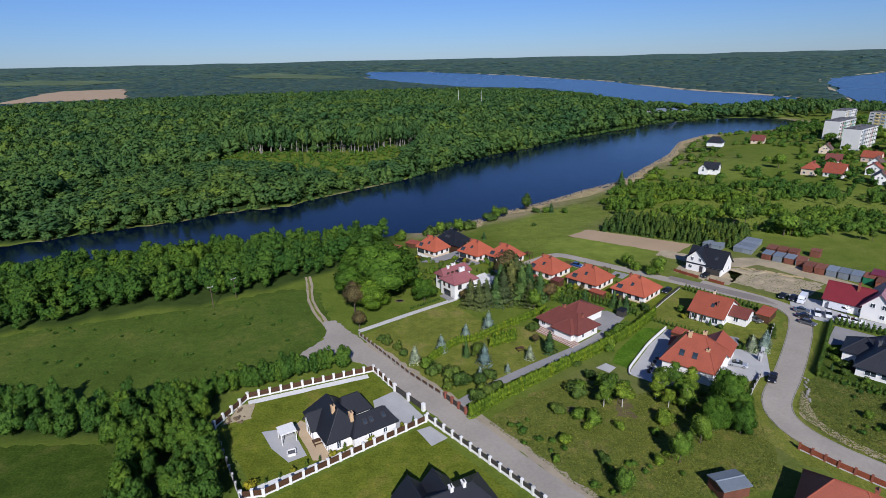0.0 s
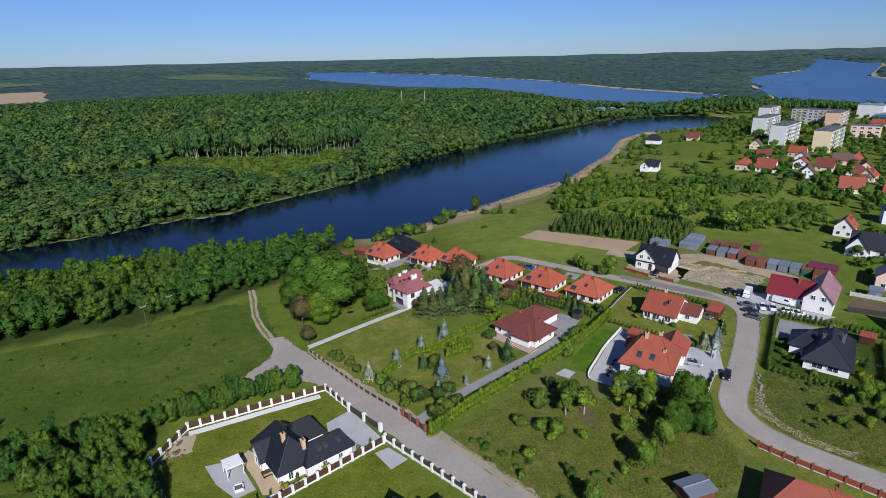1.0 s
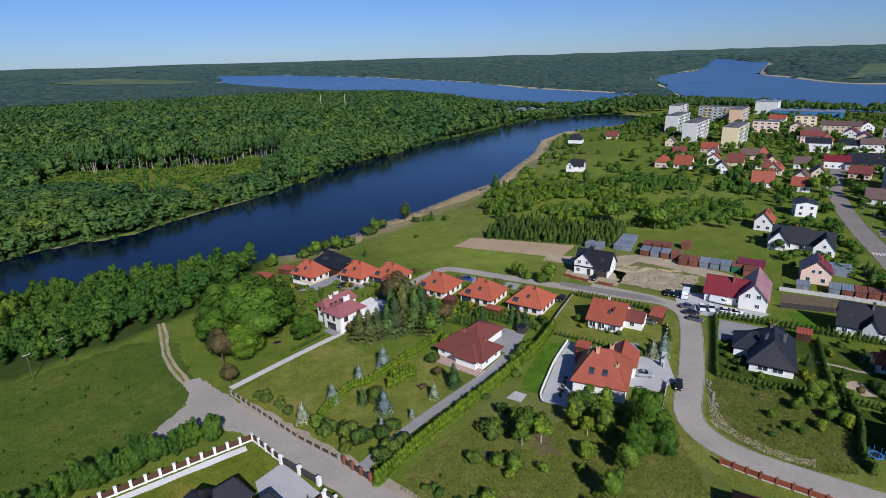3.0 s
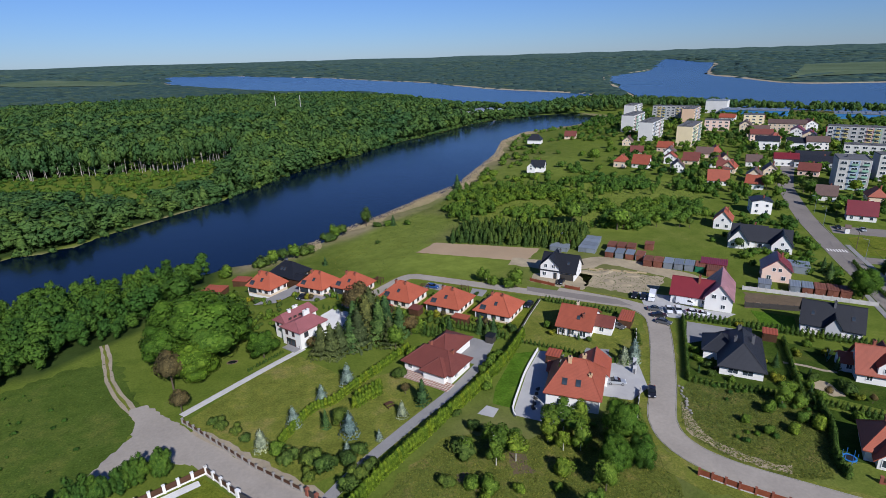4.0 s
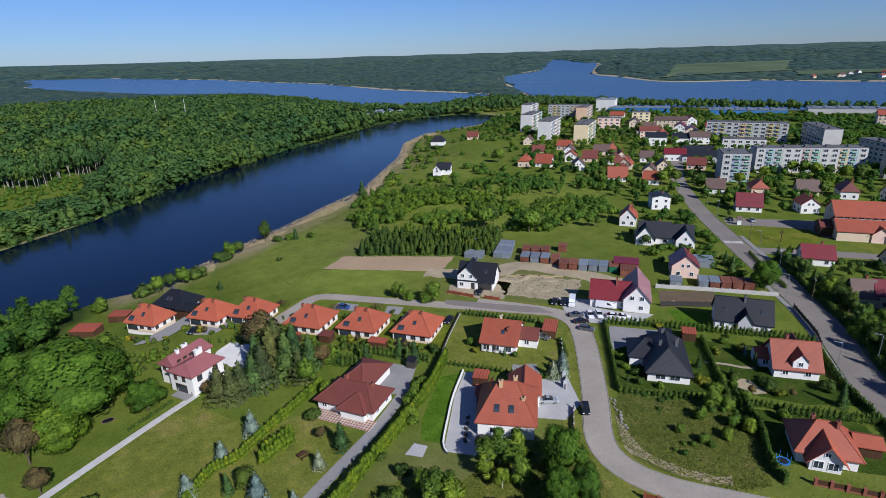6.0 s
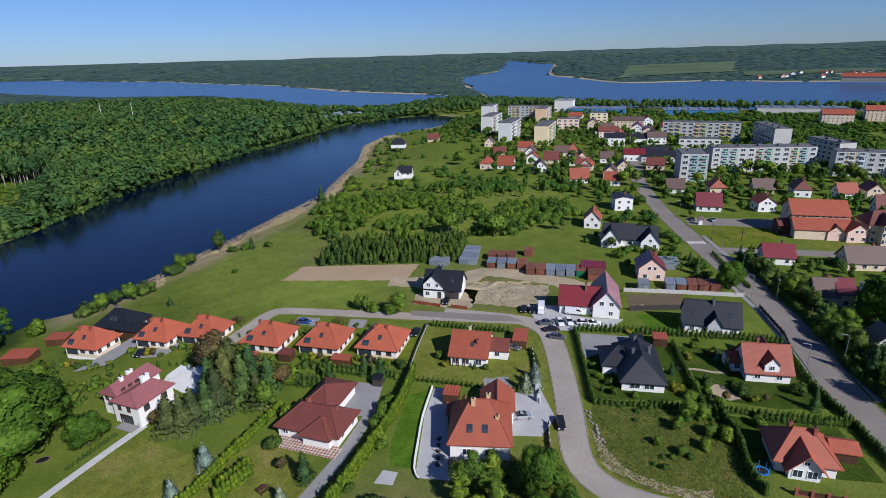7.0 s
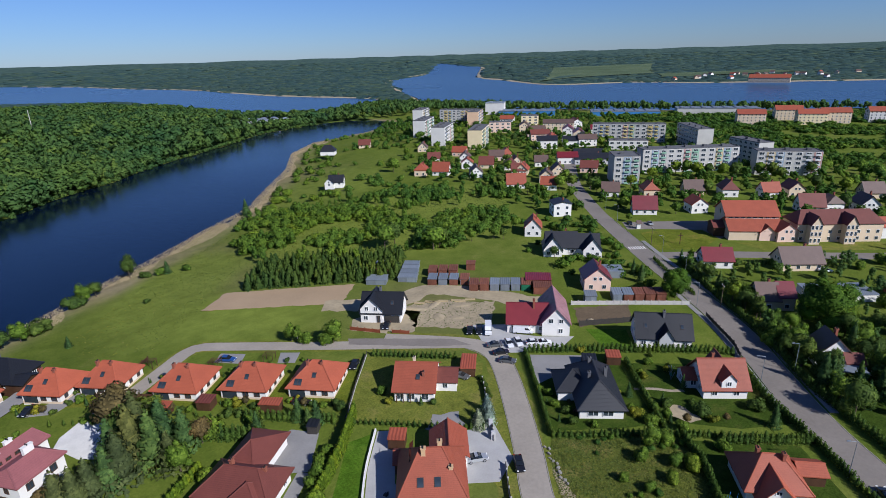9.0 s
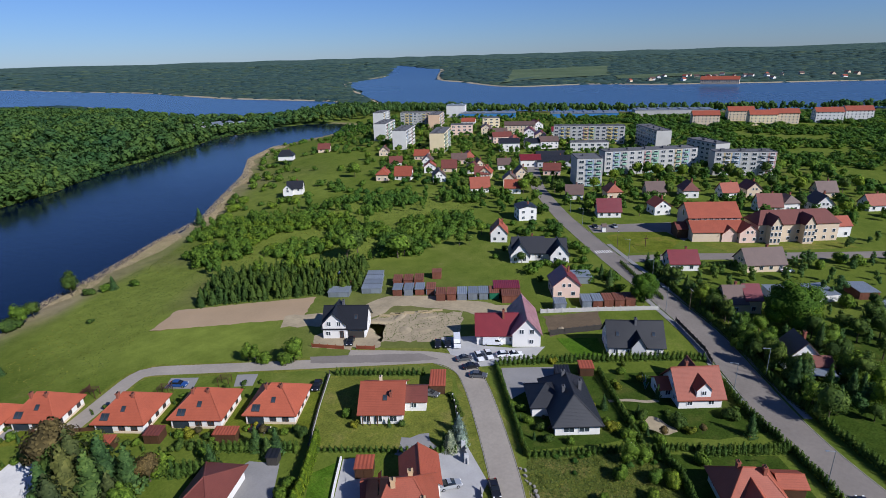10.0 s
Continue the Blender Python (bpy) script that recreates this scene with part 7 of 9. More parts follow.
for k, (tx, ty) in enumerate(side_line(STREET[2:7], -8.2)):
    if k % 2 == 0:
        tree(("dark", "broad", "fir", "dark")[k // 2 % 4], tx + tree_rng.uniform(-1, 1.5), ty + tree_rng.uniform(-1.5, 1), tree_rng.uniform(6, 10.5), 0.95)
# clipped hedges, shrub by shrub
hedge([(5.2, 103.2), (15, 111.5), (25.6, 119.5), (40, 130), (53.5, 141), (63.5, 151.5)], 0.62, 3.7, "thuja_bright", "long clipped bright green thuja hedge", 1.15, 0.09)
hedge([(-4.3, 127), (2.8, 136), (8.2, 138), (15.3, 143.7), (24, 150.5), (31, 156)], 0.62, 2.7, "thuja_bright", "bright green thuja hedge across the garden", 1.3, 0.1)
hedge([(12.5, 134.5), (16, 136.5), (19.5, 138)], 0.9, 3.2, "thuja_bright", "thick bright green thuja block", 1.3)
hedge([(13.5, 137), (17, 139), (20, 140)], 0.9, 3.2, "thuja_bright", "thick bright green thuja block", 1.3)
hedge([(80.5, 170), (88, 162), (96, 153.6)], 0.95, 2.3, "thuja", "row of clipped dark thujas along the lane", 1.3)
hedge([(60.6, 149), (71, 138), (81.4, 127.2)], 0.95, 1.8, "thuja", "low row of clipped thujas behind the bungalow", 1.3)
hedge([(58.3, 151.5), (53, 157), (44, 166)], 1.0, 3.1, "thuja", "thuja row behind the cottages", 1.3)
hedge([(44, 156.5), (37, 163), (30, 171)], 1.0, 3.8, "thuja", "tall thuja row behind the cottages", 1.3)
hedge([(112.5, 143.2), (123.7, 133.4), (133.4, 124), (144.5, 113.4), (150, 106.6)], 0.95, 2.8, "thuja", "clipped thuja hedge between the plots", 1.3)
hedge([(111.3, 143.6), (100.3, 129.7), (89.9, 117)], 1.0, 2.3, "thuja", "dense dark hedge beside the road", 1.3)
hedge([(89.9, 116.4), (98.7, 108.6), (105.6, 102.8), (115.4, 93.3)], 0.95, 2.2, "thuja", "clipped thuja hedge in front of the garden", 1.3)
hedge([(126.4, 123), (117, 112), (108.2, 101.7)], 0.95, 2.4, "thuja", "dark hedge between two gardens", 1.3)
hedge([(114, 92.6), (120, 87), (126.9, 80.6)], 0.9, 2.8, "thuja", "clipped thuja hedge above the red roof", 1.3)
hedge([(146.5, 103.5), (135.6, 92.6), (127.4, 80.6), (118.4, 69.5), (112, 60)], 0.9, 2.4, "thuja", "dense dark hedge beside the street", 1.3)
hedge([(200.5, 147.4), (182.4, 126.6), (171.2, 112.4), (158, 98), (148.6, 89), (138, 74), (124, 55)], 1.1, 2.9, "thuja", "dark hedge along the street", 1.3)
hedge([(108.6, 98), (104.4, 92), (96.4, 84.6), (94, 80)], 0.9, 3.0, "thuja", "dark hedge round the red house", 1.3)
hedge([(199, 158), (190, 147), (178, 131)], 1.2, 1.9, "thuja", "low dark hedge at the street corner", 1.3)
hedge([(-10.5, 160), (-6, 163.4), (-1.5, 166.6)], 0.7, 1.1, "thuja", "low dark clipped hedge along the path", 1.8)
hedge([(212, 137), (222, 128), (238, 112)], 1.3, 1.9, "thuja", "low hedge along the side street", 1.3)


# ---- scrub, town greenery and grass ----
def broken(x, y, scale, cut, seed=0):
    """True in patches of a coarse pattern."""
    return np.array([noise.noise(Vector((a * scale, b * scale, seed))) > cut for a, b in zip(x, y)], bool) if len(x) else np.zeros(0, bool)


SCRUB = [(112, 350), (170, 325), (245, 300), (240, 268), (218, 254), (192, 228), (150, 222), (118, 226), (84, 262), (96, 318)]
sr = np.random.default_rng(12)
p = scatter(sr, 6000, 80, 250, 215, 352, lambda x, y: inside(x, y, SCRUB), 3.6)
p = p[broken(p[:, 0], p[:, 1], 0.035, 0.02, 3)]
solid("scrub", wood_mesh("scrub", grown(sr, p, 4.6, 1.0), tpl_bush, WOODS_L, sr), None, "wild green scrub on the slope above the lake", "scrub", "stuff")
p = scatter(sr, 2500, 80, 260, 225, 345, lambda x, y: inside(x, y, SCRUB), 9)
p = p[broken(p[:, 0], p[:, 1], 0.03, 0.0, 8)]
solid("scrub", wood_mesh("scrub", grown(sr, p, 6.6, 0.85), tpl_near, WOODS_L, sr), None, "young trees scattered through the scrub", "scrub", "stuff")
FIRS = [(71, 239), (88, 258), (134, 231), (117, 210)]
p = scatter(sr, 6000, 68, 140, 205, 262, lambda x, y: inside(x, y, FIRS), 2.3)
fir_tpl = [crown_cone(160 + k, 110, 0.085, 0.27, ragged=0.3, tri=True) for k in range(4)]
solid("fir_plantation", wood_mesh("fir_plantation", grown(sr, p, 5.2, 1.0), fir_tpl, FIRS_M, sr), None, "dense plantation of young dark firs", "trees", "stuff")
p = scatter(sr, 900, 95, 330, 300, 640, lambda x, y: (shore_distance(x, y, LAKES[0]) > 10) & (shore_distance(x, y, LAKES[0]) < 120) & ~beyond_river(x, y), 8)
p = p[broken(p[:, 0], p[:, 1], 0.03, -0.05, 5)]
solid("scrub", wood_mesh("scrub", grown(sr, p, 4.4, 1.1), tpl_bush, WOODS_L, sr), None, "bushes scattered over the lakeside slope", "scrub", "stuff")
TAKEN = [(ob.matrix_basis.translation.x, ob.matrix_basis.translation.y, 16 if ob.name.startswith("block") else 11) for ob in scene.objects
         if ob.parent is None and ob.type == "EMPTY" and ob.get("category", "") in ("house", "apartment building", "hall", "building", "factory")]


def open_ground(x, y):
    ok = np.ones(len(x), bool)
    for a, b, r in TAKEN:
        ok &= (x - a) ** 2 + (y - b) ** 2 > r * r
    for road in (STREET, CROSS):
        for q in smooth_line([(u, v, 0) for u, v in road], 6):
            ok &= (x - q.x) ** 2 + (y - q.y) ** 2 > 49
    for poly in ([(225, 186), (233, 194), (262, 168), (246, 152), (223, 150), (208, 163)], [(325, 300), (345, 318), (372, 296), (350, 276)], [(240, 146), (280, 107), (276, 98), (238, 134)]):
        ok &= ~inside(x, y, poly)
    return ok


TOWN = [(215, 240), (245, 300), (222, 345), (300, 420), (330, 560), (430, 680), (560, 620), (620, 470), (520, 340), (500, 225), (430, 150), (360, 80), (300, 110), (250, 205)]
p = scatter(sr, 20000, 210, 760, 80, 690, lambda x, y: inside(x, y, TOWN) & open_ground(x, y), 8.6)
p = p[sr.uniform(size=len(p)) < 0.85]
close = np.hypot(p[:, 0] - CX, p[:, 1] - CY) < 380
for q, tpl in ((p[close], tpl_mid), (p[~close], tpl_far)):
    solid("town_greenery", wood_mesh("town_greenery", grown(sr, q, 6.2, 1.1), tpl, WOODS_Y, sr), None, "trees and bushes between the town houses", "trees", "stuff")
GARDENS = [(143, 82), (166, 108), (190, 136), (203, 152), (240, 115), (300, 95), (330, 60), (260, 20), (190, 10), (150, 50)]
p = scatter(sr, 5000, 140, 330, 10, 155, lambda x, y: inside(x, y, GARDENS) & open_ground(x, y), 6.0)
p = p[sr.uniform(size=len(p)) < 0.6]
solid("garden_greenery", wood_mesh("garden_greenery", grown(sr, p, 5.0, 1.0), tpl_near, WOODS, sr), None, "dense garden trees and bushes beside the street", "trees", "stuff")
MIDTOWN = [(148, 160), (160, 172), (172, 200), (200, 232), (232, 212), (205, 178), (190, 158), (172, 140)]
p = scatter(sr, 3000, 140, 260, 130, 260, lambda x, y: inside(x, y, MIDTOWN) & open_ground(x, y), 5.5)
p = p[sr.uniform(size=len(p)) < 0.5]
solid("garden_greenery", wood_mesh("garden_greenery", grown(sr, p, 3.6, 1.1), tpl_bush, WOODS_Y, sr), None, "garden bushes between the houses", "trees", "stuff")
GREEN_EAST = [(430, 150), (360, 80), (420, 20), (640, -40), (900, 60), (860, 250), (700, 400), (620, 470), (520, 340), (500, 225)]
p = scatter(sr, 20000, 350, 900, -40, 470, lambda x, y: inside(x, y, GREEN_EAST) & open_ground(x, y), 8)
p = p[broken(p[:, 0], p[:, 1], 0.02, -0.25, 2)]
solid("scrub", wood_mesh("scrub", grown(sr, p, 4.6, 1.5), tpl_clump, WOODS_Y, sr), None, "wide green scrubland beside the town", "scrub", "stuff")
BELT = [(448, 735), (440, 860), (530, 890), (610, 840), (690, 600), (800, 396), (893, 284), (978, 190), (1060, 60), (1030, 40), (945, 180), (862, 268), (772, 372), (650, 570), (560, 690), (490, 690)]
p = scatter(sr, 16000, 440, 1170, 40, 990, lambda x, y: inside(x, y, BELT) & open_ground(x, y), 7.5)
solid("tree_belt", wood_mesh("tree_belt", grown(sr, p, 12.5, 0.8), tpl_far, WOODS, sr), None, "belt of tall trees along the lake shore", "trees", "stuff")
# a strip of brush along the white fence and the lane
p = np.array([(-54 + 29 * k / 45 + sr.uniform(-1.4, 1.4), 114.5 + 12.5 * k / 45 + sr.uniform(-1.5, 1.8)) for k in range(90) for k in [k / 2]])
solid("brush", wood_mesh("brush", grown(sr, p, 6.0, 0.8), tpl_fine, WOODS_Y, sr), None, "thick brush outside the white fence", "brush", "stuff")
# tufts of tall grass on the rough plots
def tufts(name, poly, n, h, seed, label, mat):
    rng = np.random.default_rng(seed)
    a = np.array(poly)
    q = np.stack([rng.uniform(a[:, 0].min(), a[:, 0].max(), n), rng.uniform(a[:, 1].min(), a[:, 1].max(), n)], -1)
    q = q[inside(q[:, 0], q[:, 1], poly)]
    q = np.concatenate([q, land(q[:, 0], q[:, 1])[:, None]], 1)
    nr = np.tile(np.array([[0.0, 0.0, 0.7]]), (len(q), 1))
    hh = h * rng.uniform(0.5, 1.2, len(q))
    q[:, 2] += hh * 0.3
    v = leaf_quads(rng, q, nr, h, 0.4)
    solid(name, quad_mesh(name, v, mat, np.repeat(rng.uniform(0, 1, len(q)), 4)), None, label, "grass", "stuff")


GRASS = foliage("tall_grass", (0.112, 0.138, 0.026), (0.205, 0.186, 0.060), attr=True)
GRASS_M = foliage("meadow_grass", (0.070, 0.106, 0.017), (0.108, 0.136, 0.026), attr=True)
LOT_A = [(9, 101), (17, 109), (29, 117), (37, 114), (44, 110), (52, 112), (64, 112), (67, 100), (62, 83), (40, 73), (27, 77), (17, 91)]
LOT_B = [(77, 104), (84, 112.5), (90, 116.5), (108.5, 99), (104, 92), (96, 85.5), (91.6, 81), (85, 83), (78, 92), (76.5, 97)]
p = scatter(sr, 900, 15, 70, 72, 113, lambda x, y: inside(x, y, LOT_A), 3.2)
p = p[broken(p[:, 0], p[:, 1], 0.09, 0.22, 4)]
solid("weeds", wood_mesh("weeds", grown(sr, p, 1.1, 1.4), tpl_bush, WOODS_Y, sr), None, "tall green weeds and saplings on the overgrown plot", "weeds", "stuff")
p = scatter(sr, 700, 77, 108, 86, 117, lambda x, y: inside(x, y, LOT_B), 3.4)
p = p[broken(p[:, 0], p[:, 1], 0.09, 0.2, 6)]
solid("weeds", wood_mesh("weeds", grown(sr, p, 1.3, 1.3), tpl_bush, WOODS_Y, sr), None, "tall green weeds on the overgrown plot", "weeds", "stuff")
tufts("grass", LOT_A, 42000, 0.17, 1, "tall tufted grass on the overgrown plot", GRASS)
tufts("grass", [(-125, 150), (-104, 157), (-80, 164), (-57, 178), (-44, 178), (-36, 148), (-40, 136), (-45, 126), (-62, 119), (-110, 117), (-140, 118)], 7000, 0.2, 6, "uneven tufted grass of the wide meadow", GRASS_M)
p = scatter(sr, 260, -125, -40, 118, 172, lambda x, y: inside(x, y, [(-125, 150), (-80, 164), (-50, 174), (-40, 140), (-62, 119), (-120, 117)]), 5)
solid("scrub", wood_mesh("scrub", grown(sr, p[::2], 0.8, 1.5), tpl_bush, WOODS_Y, sr), None, "small dark bushes dotted over the meadow", "scrub", "stuff")
tufts("grass", [(104, 190), (118, 184), (128, 172), (118, 163), (109, 165.5), (98.5, 175.5)], 1600, 0.2, 9, "thin weeds on the sandy building plot", GRASS_M)
tufts("grass", LOT_B, 26000, 0.18, 2, "tall tufted grass on the overgrown plot", GRASS)
tufts("grass", [(20, 250), (60, 300), (100, 330), (112, 300), (84, 258), (60, 240), (36, 215), (20, 222)], 14000, 0.22, 3, "uneven lakeside meadow grass", GRASS)
tufts("grass", [(90, 262), (100, 320), (240, 296), (236, 266), (192, 228), (150, 224)], 14000, 0.28, 4, "uneven grass on the open slope", GRASS)
rb = np.random.default_rng(31)
line = smooth_line([(x, y, 0) for x, y in NEAR_BANK[5:15]], 1.0)
q = []
for pt in line:
    for k in range(150):
        q.append((pt.x + rb.normal(4, 6), pt.y + rb.normal(-4, 6)))
q = np.array(q)
dq = shore_distance(q[:, 0], q[:, 1], LAKES[0])
reach = np.array([7 + 15 * noise.noise(Vector((a * 0.04, b * 0.04, 2.0))) for a, b in q])
q = q[(dq > -2.0) & (dq < reach)]
q = np.concatenate([q, np.maximum(land(q[:, 0], q[:, 1]), WATER_Z)[:, None] - 0.1], 1)
n = len(q)
blade = np.stack([rb.normal(0, 0.10, n), rb.normal(0, 0.06, n), np.zeros(n)], -1)
tip = np.stack([rb.normal(0, 0.25, n), rb.normal(0, 0.25, n), rb.uniform(0.35, 0.8, n)], -1)
v = np.stack([q - blade, q + blade, q + tip], 1).reshape(-1, 3)
solid("reeds", quad_mesh("reeds", v, REED_P, None, 3), None, "belt of pale dry reeds along the water", "reeds", "stuff")

# ---- fences ----
def fence(pts, spacing, h, post, panel, label, post_w=0.35, base=0.0, base_mat=None, panel_h=None, slim=0.06):
    """Posts with panels between them; base is a low wall under the panels."""
    t = thing("fence", pts[0][0], pts[0][1], 0, 0, label, "fence")
    bmp = bmesh.new()
    box(bmp, 0, 0, -0.2, post_w, post_w, h + 0.25)
    box(bmp, 0, 0, h + 0.05, post_w + 0.1, post_w + 0.1, 0.08)
    post_me = mesh_of(bmp, "post")
    post_me.materials.append(post)
    cache = {}
    ox, oy = pts[0]
    for (ax, ay), (bx, by) in zip(pts, pts[1:]):
        length = math.dist((ax, ay), (bx, by))
        n = max(1, round(length / spacing))
        step = length / n
        ang = math.degrees(math.atan2(by - ay, bx - ax))
        key = round(step, 2)
        if key not in cache:
            b1 = bmesh.new()
            ph = panel_h or h - 0.1
            z0 = base + 0.05
            m = max(3, int((ph - z0) / 0.16))
            prof = []
            for k in range(m):
                za, zb = z0 + k * (ph - z0) / m, z0 + (k + 1) * (ph - z0) / m
                prof += [(slim, za), (slim, za + (zb - za) * 0.75), (slim * 0.3, za + (zb - za) * 0.78), (slim * 0.3, zb)]
            rim = [(-y / 2, z) for y, z in prof] + [(y / 2, z) for y, z in reversed(prof)]
            ends = [[b1.verts.new((x, y, z)) for y, z in rim] for x in (-(key - post_w) / 2, (key - post_w) / 2)]
            for k in range(len(rim)):
                b1.faces.new((ends[0][k], ends[0][(k + 1) % len(rim)], ends[1][(k + 1) % len(rim)], ends[1][k]))
            b1.faces.new(ends[0][::-1])
            b1.faces.new(ends[1])
            bmesh.ops.recalc_face_normals(b1, faces=b1.faces)
            pm = mesh_of(b1, "panel")
            pm.materials.append(panel)
            wm = None
            if base:
                b2 = bmesh.new()
                box(b2, 0, 0, -0.2, key - post_w, 0.22, base + 0.2)
                wm = mesh_of(b2, "base_wall")
                wm.materials.append(base_mat or post)
            cache[key] = (pm, wm)
        pm, wm = cache[key]
        for k in range(n + 1):
            u = k / n
            part("post", post_me, None, t, m=pose(ax + (bx - ax) * u - ox, ay + (by - ay) * u - oy, 0, 0, 0, ang))
            if k < n:
                u = (k + 0.5) / n
                mm = pose(ax + (bx - ax) * u - ox, ay + (by - ay) * u - oy, 0, 0, 0, ang)
                part("panel", pm, None, t, m=mm)
                if wm:
                    part("base_wall", wm, None, t, m=mm)
    return t


fence([(-50.3, 101.5), (-46.6, 112.2), (-18.3, 123.3), (-12.4, 114.6)], 2.6, 1.7, WHITE, BROWN, "white-posted fence with dark brown panels", 0.5, 0.3, WHITE)
fence([(-4.2, 102.6), (15.2, 80.0), (22, 71)], 2.6, 1.7, WHITE, FENCE_D, "white-posted fence with dark panels along the lane", 0.5, 0.5, WHITE)
fence([(-37.5, 80.6), (-33.6, 81.2), (-4.6, 101.9)], 2.6, 1.7, WHITE, BROWN, "white-posted fence between two gardens", 0.5, 0.3, WHITE)
fence([(-50.3, 101.2), (-37.8, 80.7), (-30, 66)], 2.6, 1.7, CONCRETE, FENCE_D, "dark fence beside the wood", 0.3, 0.3, CONCRETE)
fence([(-12.2, 114.2), (-5.2, 106.0)], 4.6, 1.8, WHITE, FENCE_D, "sliding dark gate between white pillars", 0.7)
fence([(-24.4, 142.4), (-9.0, 121.0), (-1.2, 111.9)], 2.2, 1.2, KERB, BROWN, "low stone-posted garden fence along the lane", 0.4, 0.3, KERB)
fence([(-0.2, 110.6), (4.2, 104.4)], 3.0, 1.6, BRICK, FENCE_D, "dark gate between brick pillars", 0.6)
fence([(69.4, 90.4), (73.5, 85), (78.6, 79.2), (90, 66)], 2.4, 1.5, BRICK, FENCE_R, "red-brown wooden fence along the bend", 0.35, 0.2, CONCRETE)
fence([(83.6, 187.2), (89.0, 179.6)], 2.2, 1.2, FENCE_R, FENCE_R, "low orange-brown slatted wooden fence", 0.15)
fence([(91.6, 177.2), (94.8, 173.2)], 2.2, 1.2, FENCE_R, FENCE_R, "low orange-brown slatted wooden fence", 0.15)
fence([(144.0, 153.9), (157, 142), (170.4, 129.0)], 2.2, 1.5, CONCRETE, CONCRETE, "pale grey concrete panel fence", 0.2)
fence([(134.2, 143.4), (147.0, 134.8)], 2.2, 1.8, FENCE_D, FENCE_D, "dark solid wooden plank fence", 0.15)
fence([(166, 121.6), (154.6, 108.6), (149.4, 104.6)], 2.2, 1.6, FENCE_D, FENCE_D, "dark fence along the street", 0.2, 0.3, CONCRETE)
fence([(60.4, 150.3), (69.6, 161.0), (79.2, 171.4)], 2.4, 1.1, FENCE_D, FENCE_D, "dark wire fence beside the lawn", 0.12, 0.25, CONCRETE)
ribbon("garden_wall", [(45.2, 118.2), (45.9, 121.2), (50.5, 127.6), (55.7, 134.4), (63.4, 142.8)], 0.32, 0.7, WHITE, "low white rendered garden wall beside the terrace", "wall", thick=0.8)
fence([(65.5, 103.5), (72.0, 111.8), (76.5, 117.0)], 2.4, 1.2, CONCRETE, FENCE_D, "dark fence beside the verge", 0.2, 0.3, CONCRETE)
fence([(80.0, 123.6), (84.6, 129.4), (93.5, 141.4)], 2.4, 1.3, CONCRETE, FENCE_D, "dark fence beside the verge", 0.2, 0.3, CONCRETE)
fence([(98.2, 77.5), (104.5, 70.0), (110, 63)], 2.6, 1.4, BRICK, BROWN, "brick-posted garden fence by the road", 0.5, 0.3, BRICK)
fence([(20.0, 198.5), (34.0, 209.5)], 2.2, 1.2, BROWN, BROWN, "brown garden fence between the cottages", 0.12)
fence([(25, 194), (31, 189), (38, 182)], 2.2, 1.1, BROWN, BROWN, "brown garden fence before the cottages", 0.12)


# ---- vehicles ----
def paint(name, c, metal=0.0):
    m, nt, b = nodes_of(name)
    n = noise_tex(nt, 2.0, 3)
    nt.links.new(ramp(nt, n, [(0.3, tone(c, 0.93)), (0.7, tone(c, 1.05))]), b.inputs["Base Color"])
    b.inputs["Roughness"].default_value = 0.28
    b.inputs["Metallic"].default_value = metal
    b.inputs["Coat Weight"].default_value = 0.6
    return m


PAINTS = {"silver": paint("silver_paint", (0.42, 0.43, 0.44), 0.4), "black": paint("black_paint", (0.012, 0.012, 0.014)), "white": paint("white_paint", (0.66, 0.66, 0.66)),
          "blue": paint("blue_paint", (0.02, 0.06, 0.20)), "grey": paint("grey_paint", (0.10, 0.105, 0.11), 0.3), "red": paint("red_paint", (0.25, 0.02, 0.02))}


def loft(sections, mat_faces=None):
    """Closed rings of equal count joined along y."""
    bm = bmesh.new()
    rings = [[bm.verts.new(c) for c in s] for s in sections]
    for r, s in zip(rings, rings[1:]):
        for k in range(len(r)):
            bm.faces.new((r[k], r[(k + 1) % len(r)], s[(k + 1) % len(r)], s[k]))
    bm.faces.new(list(reversed(rings[0])))
    bm.faces.new(rings[-1])
    bmesh.ops.recalc_face_normals(bm, faces=bm.faces)
    return bm


def ring(y, w, z0, z1, taper=0.9):
    return [(-w, y, z0 + 0.1), (-w * 0.92, y, z0), (w * 0.92, y, z0), (w, y, z0 + 0.1), (w, y, (z0 + z1) / 2), (w * taper, y, z1), (-w * taper, y, z1), (-w, y, (z0 + z1) / 2)]


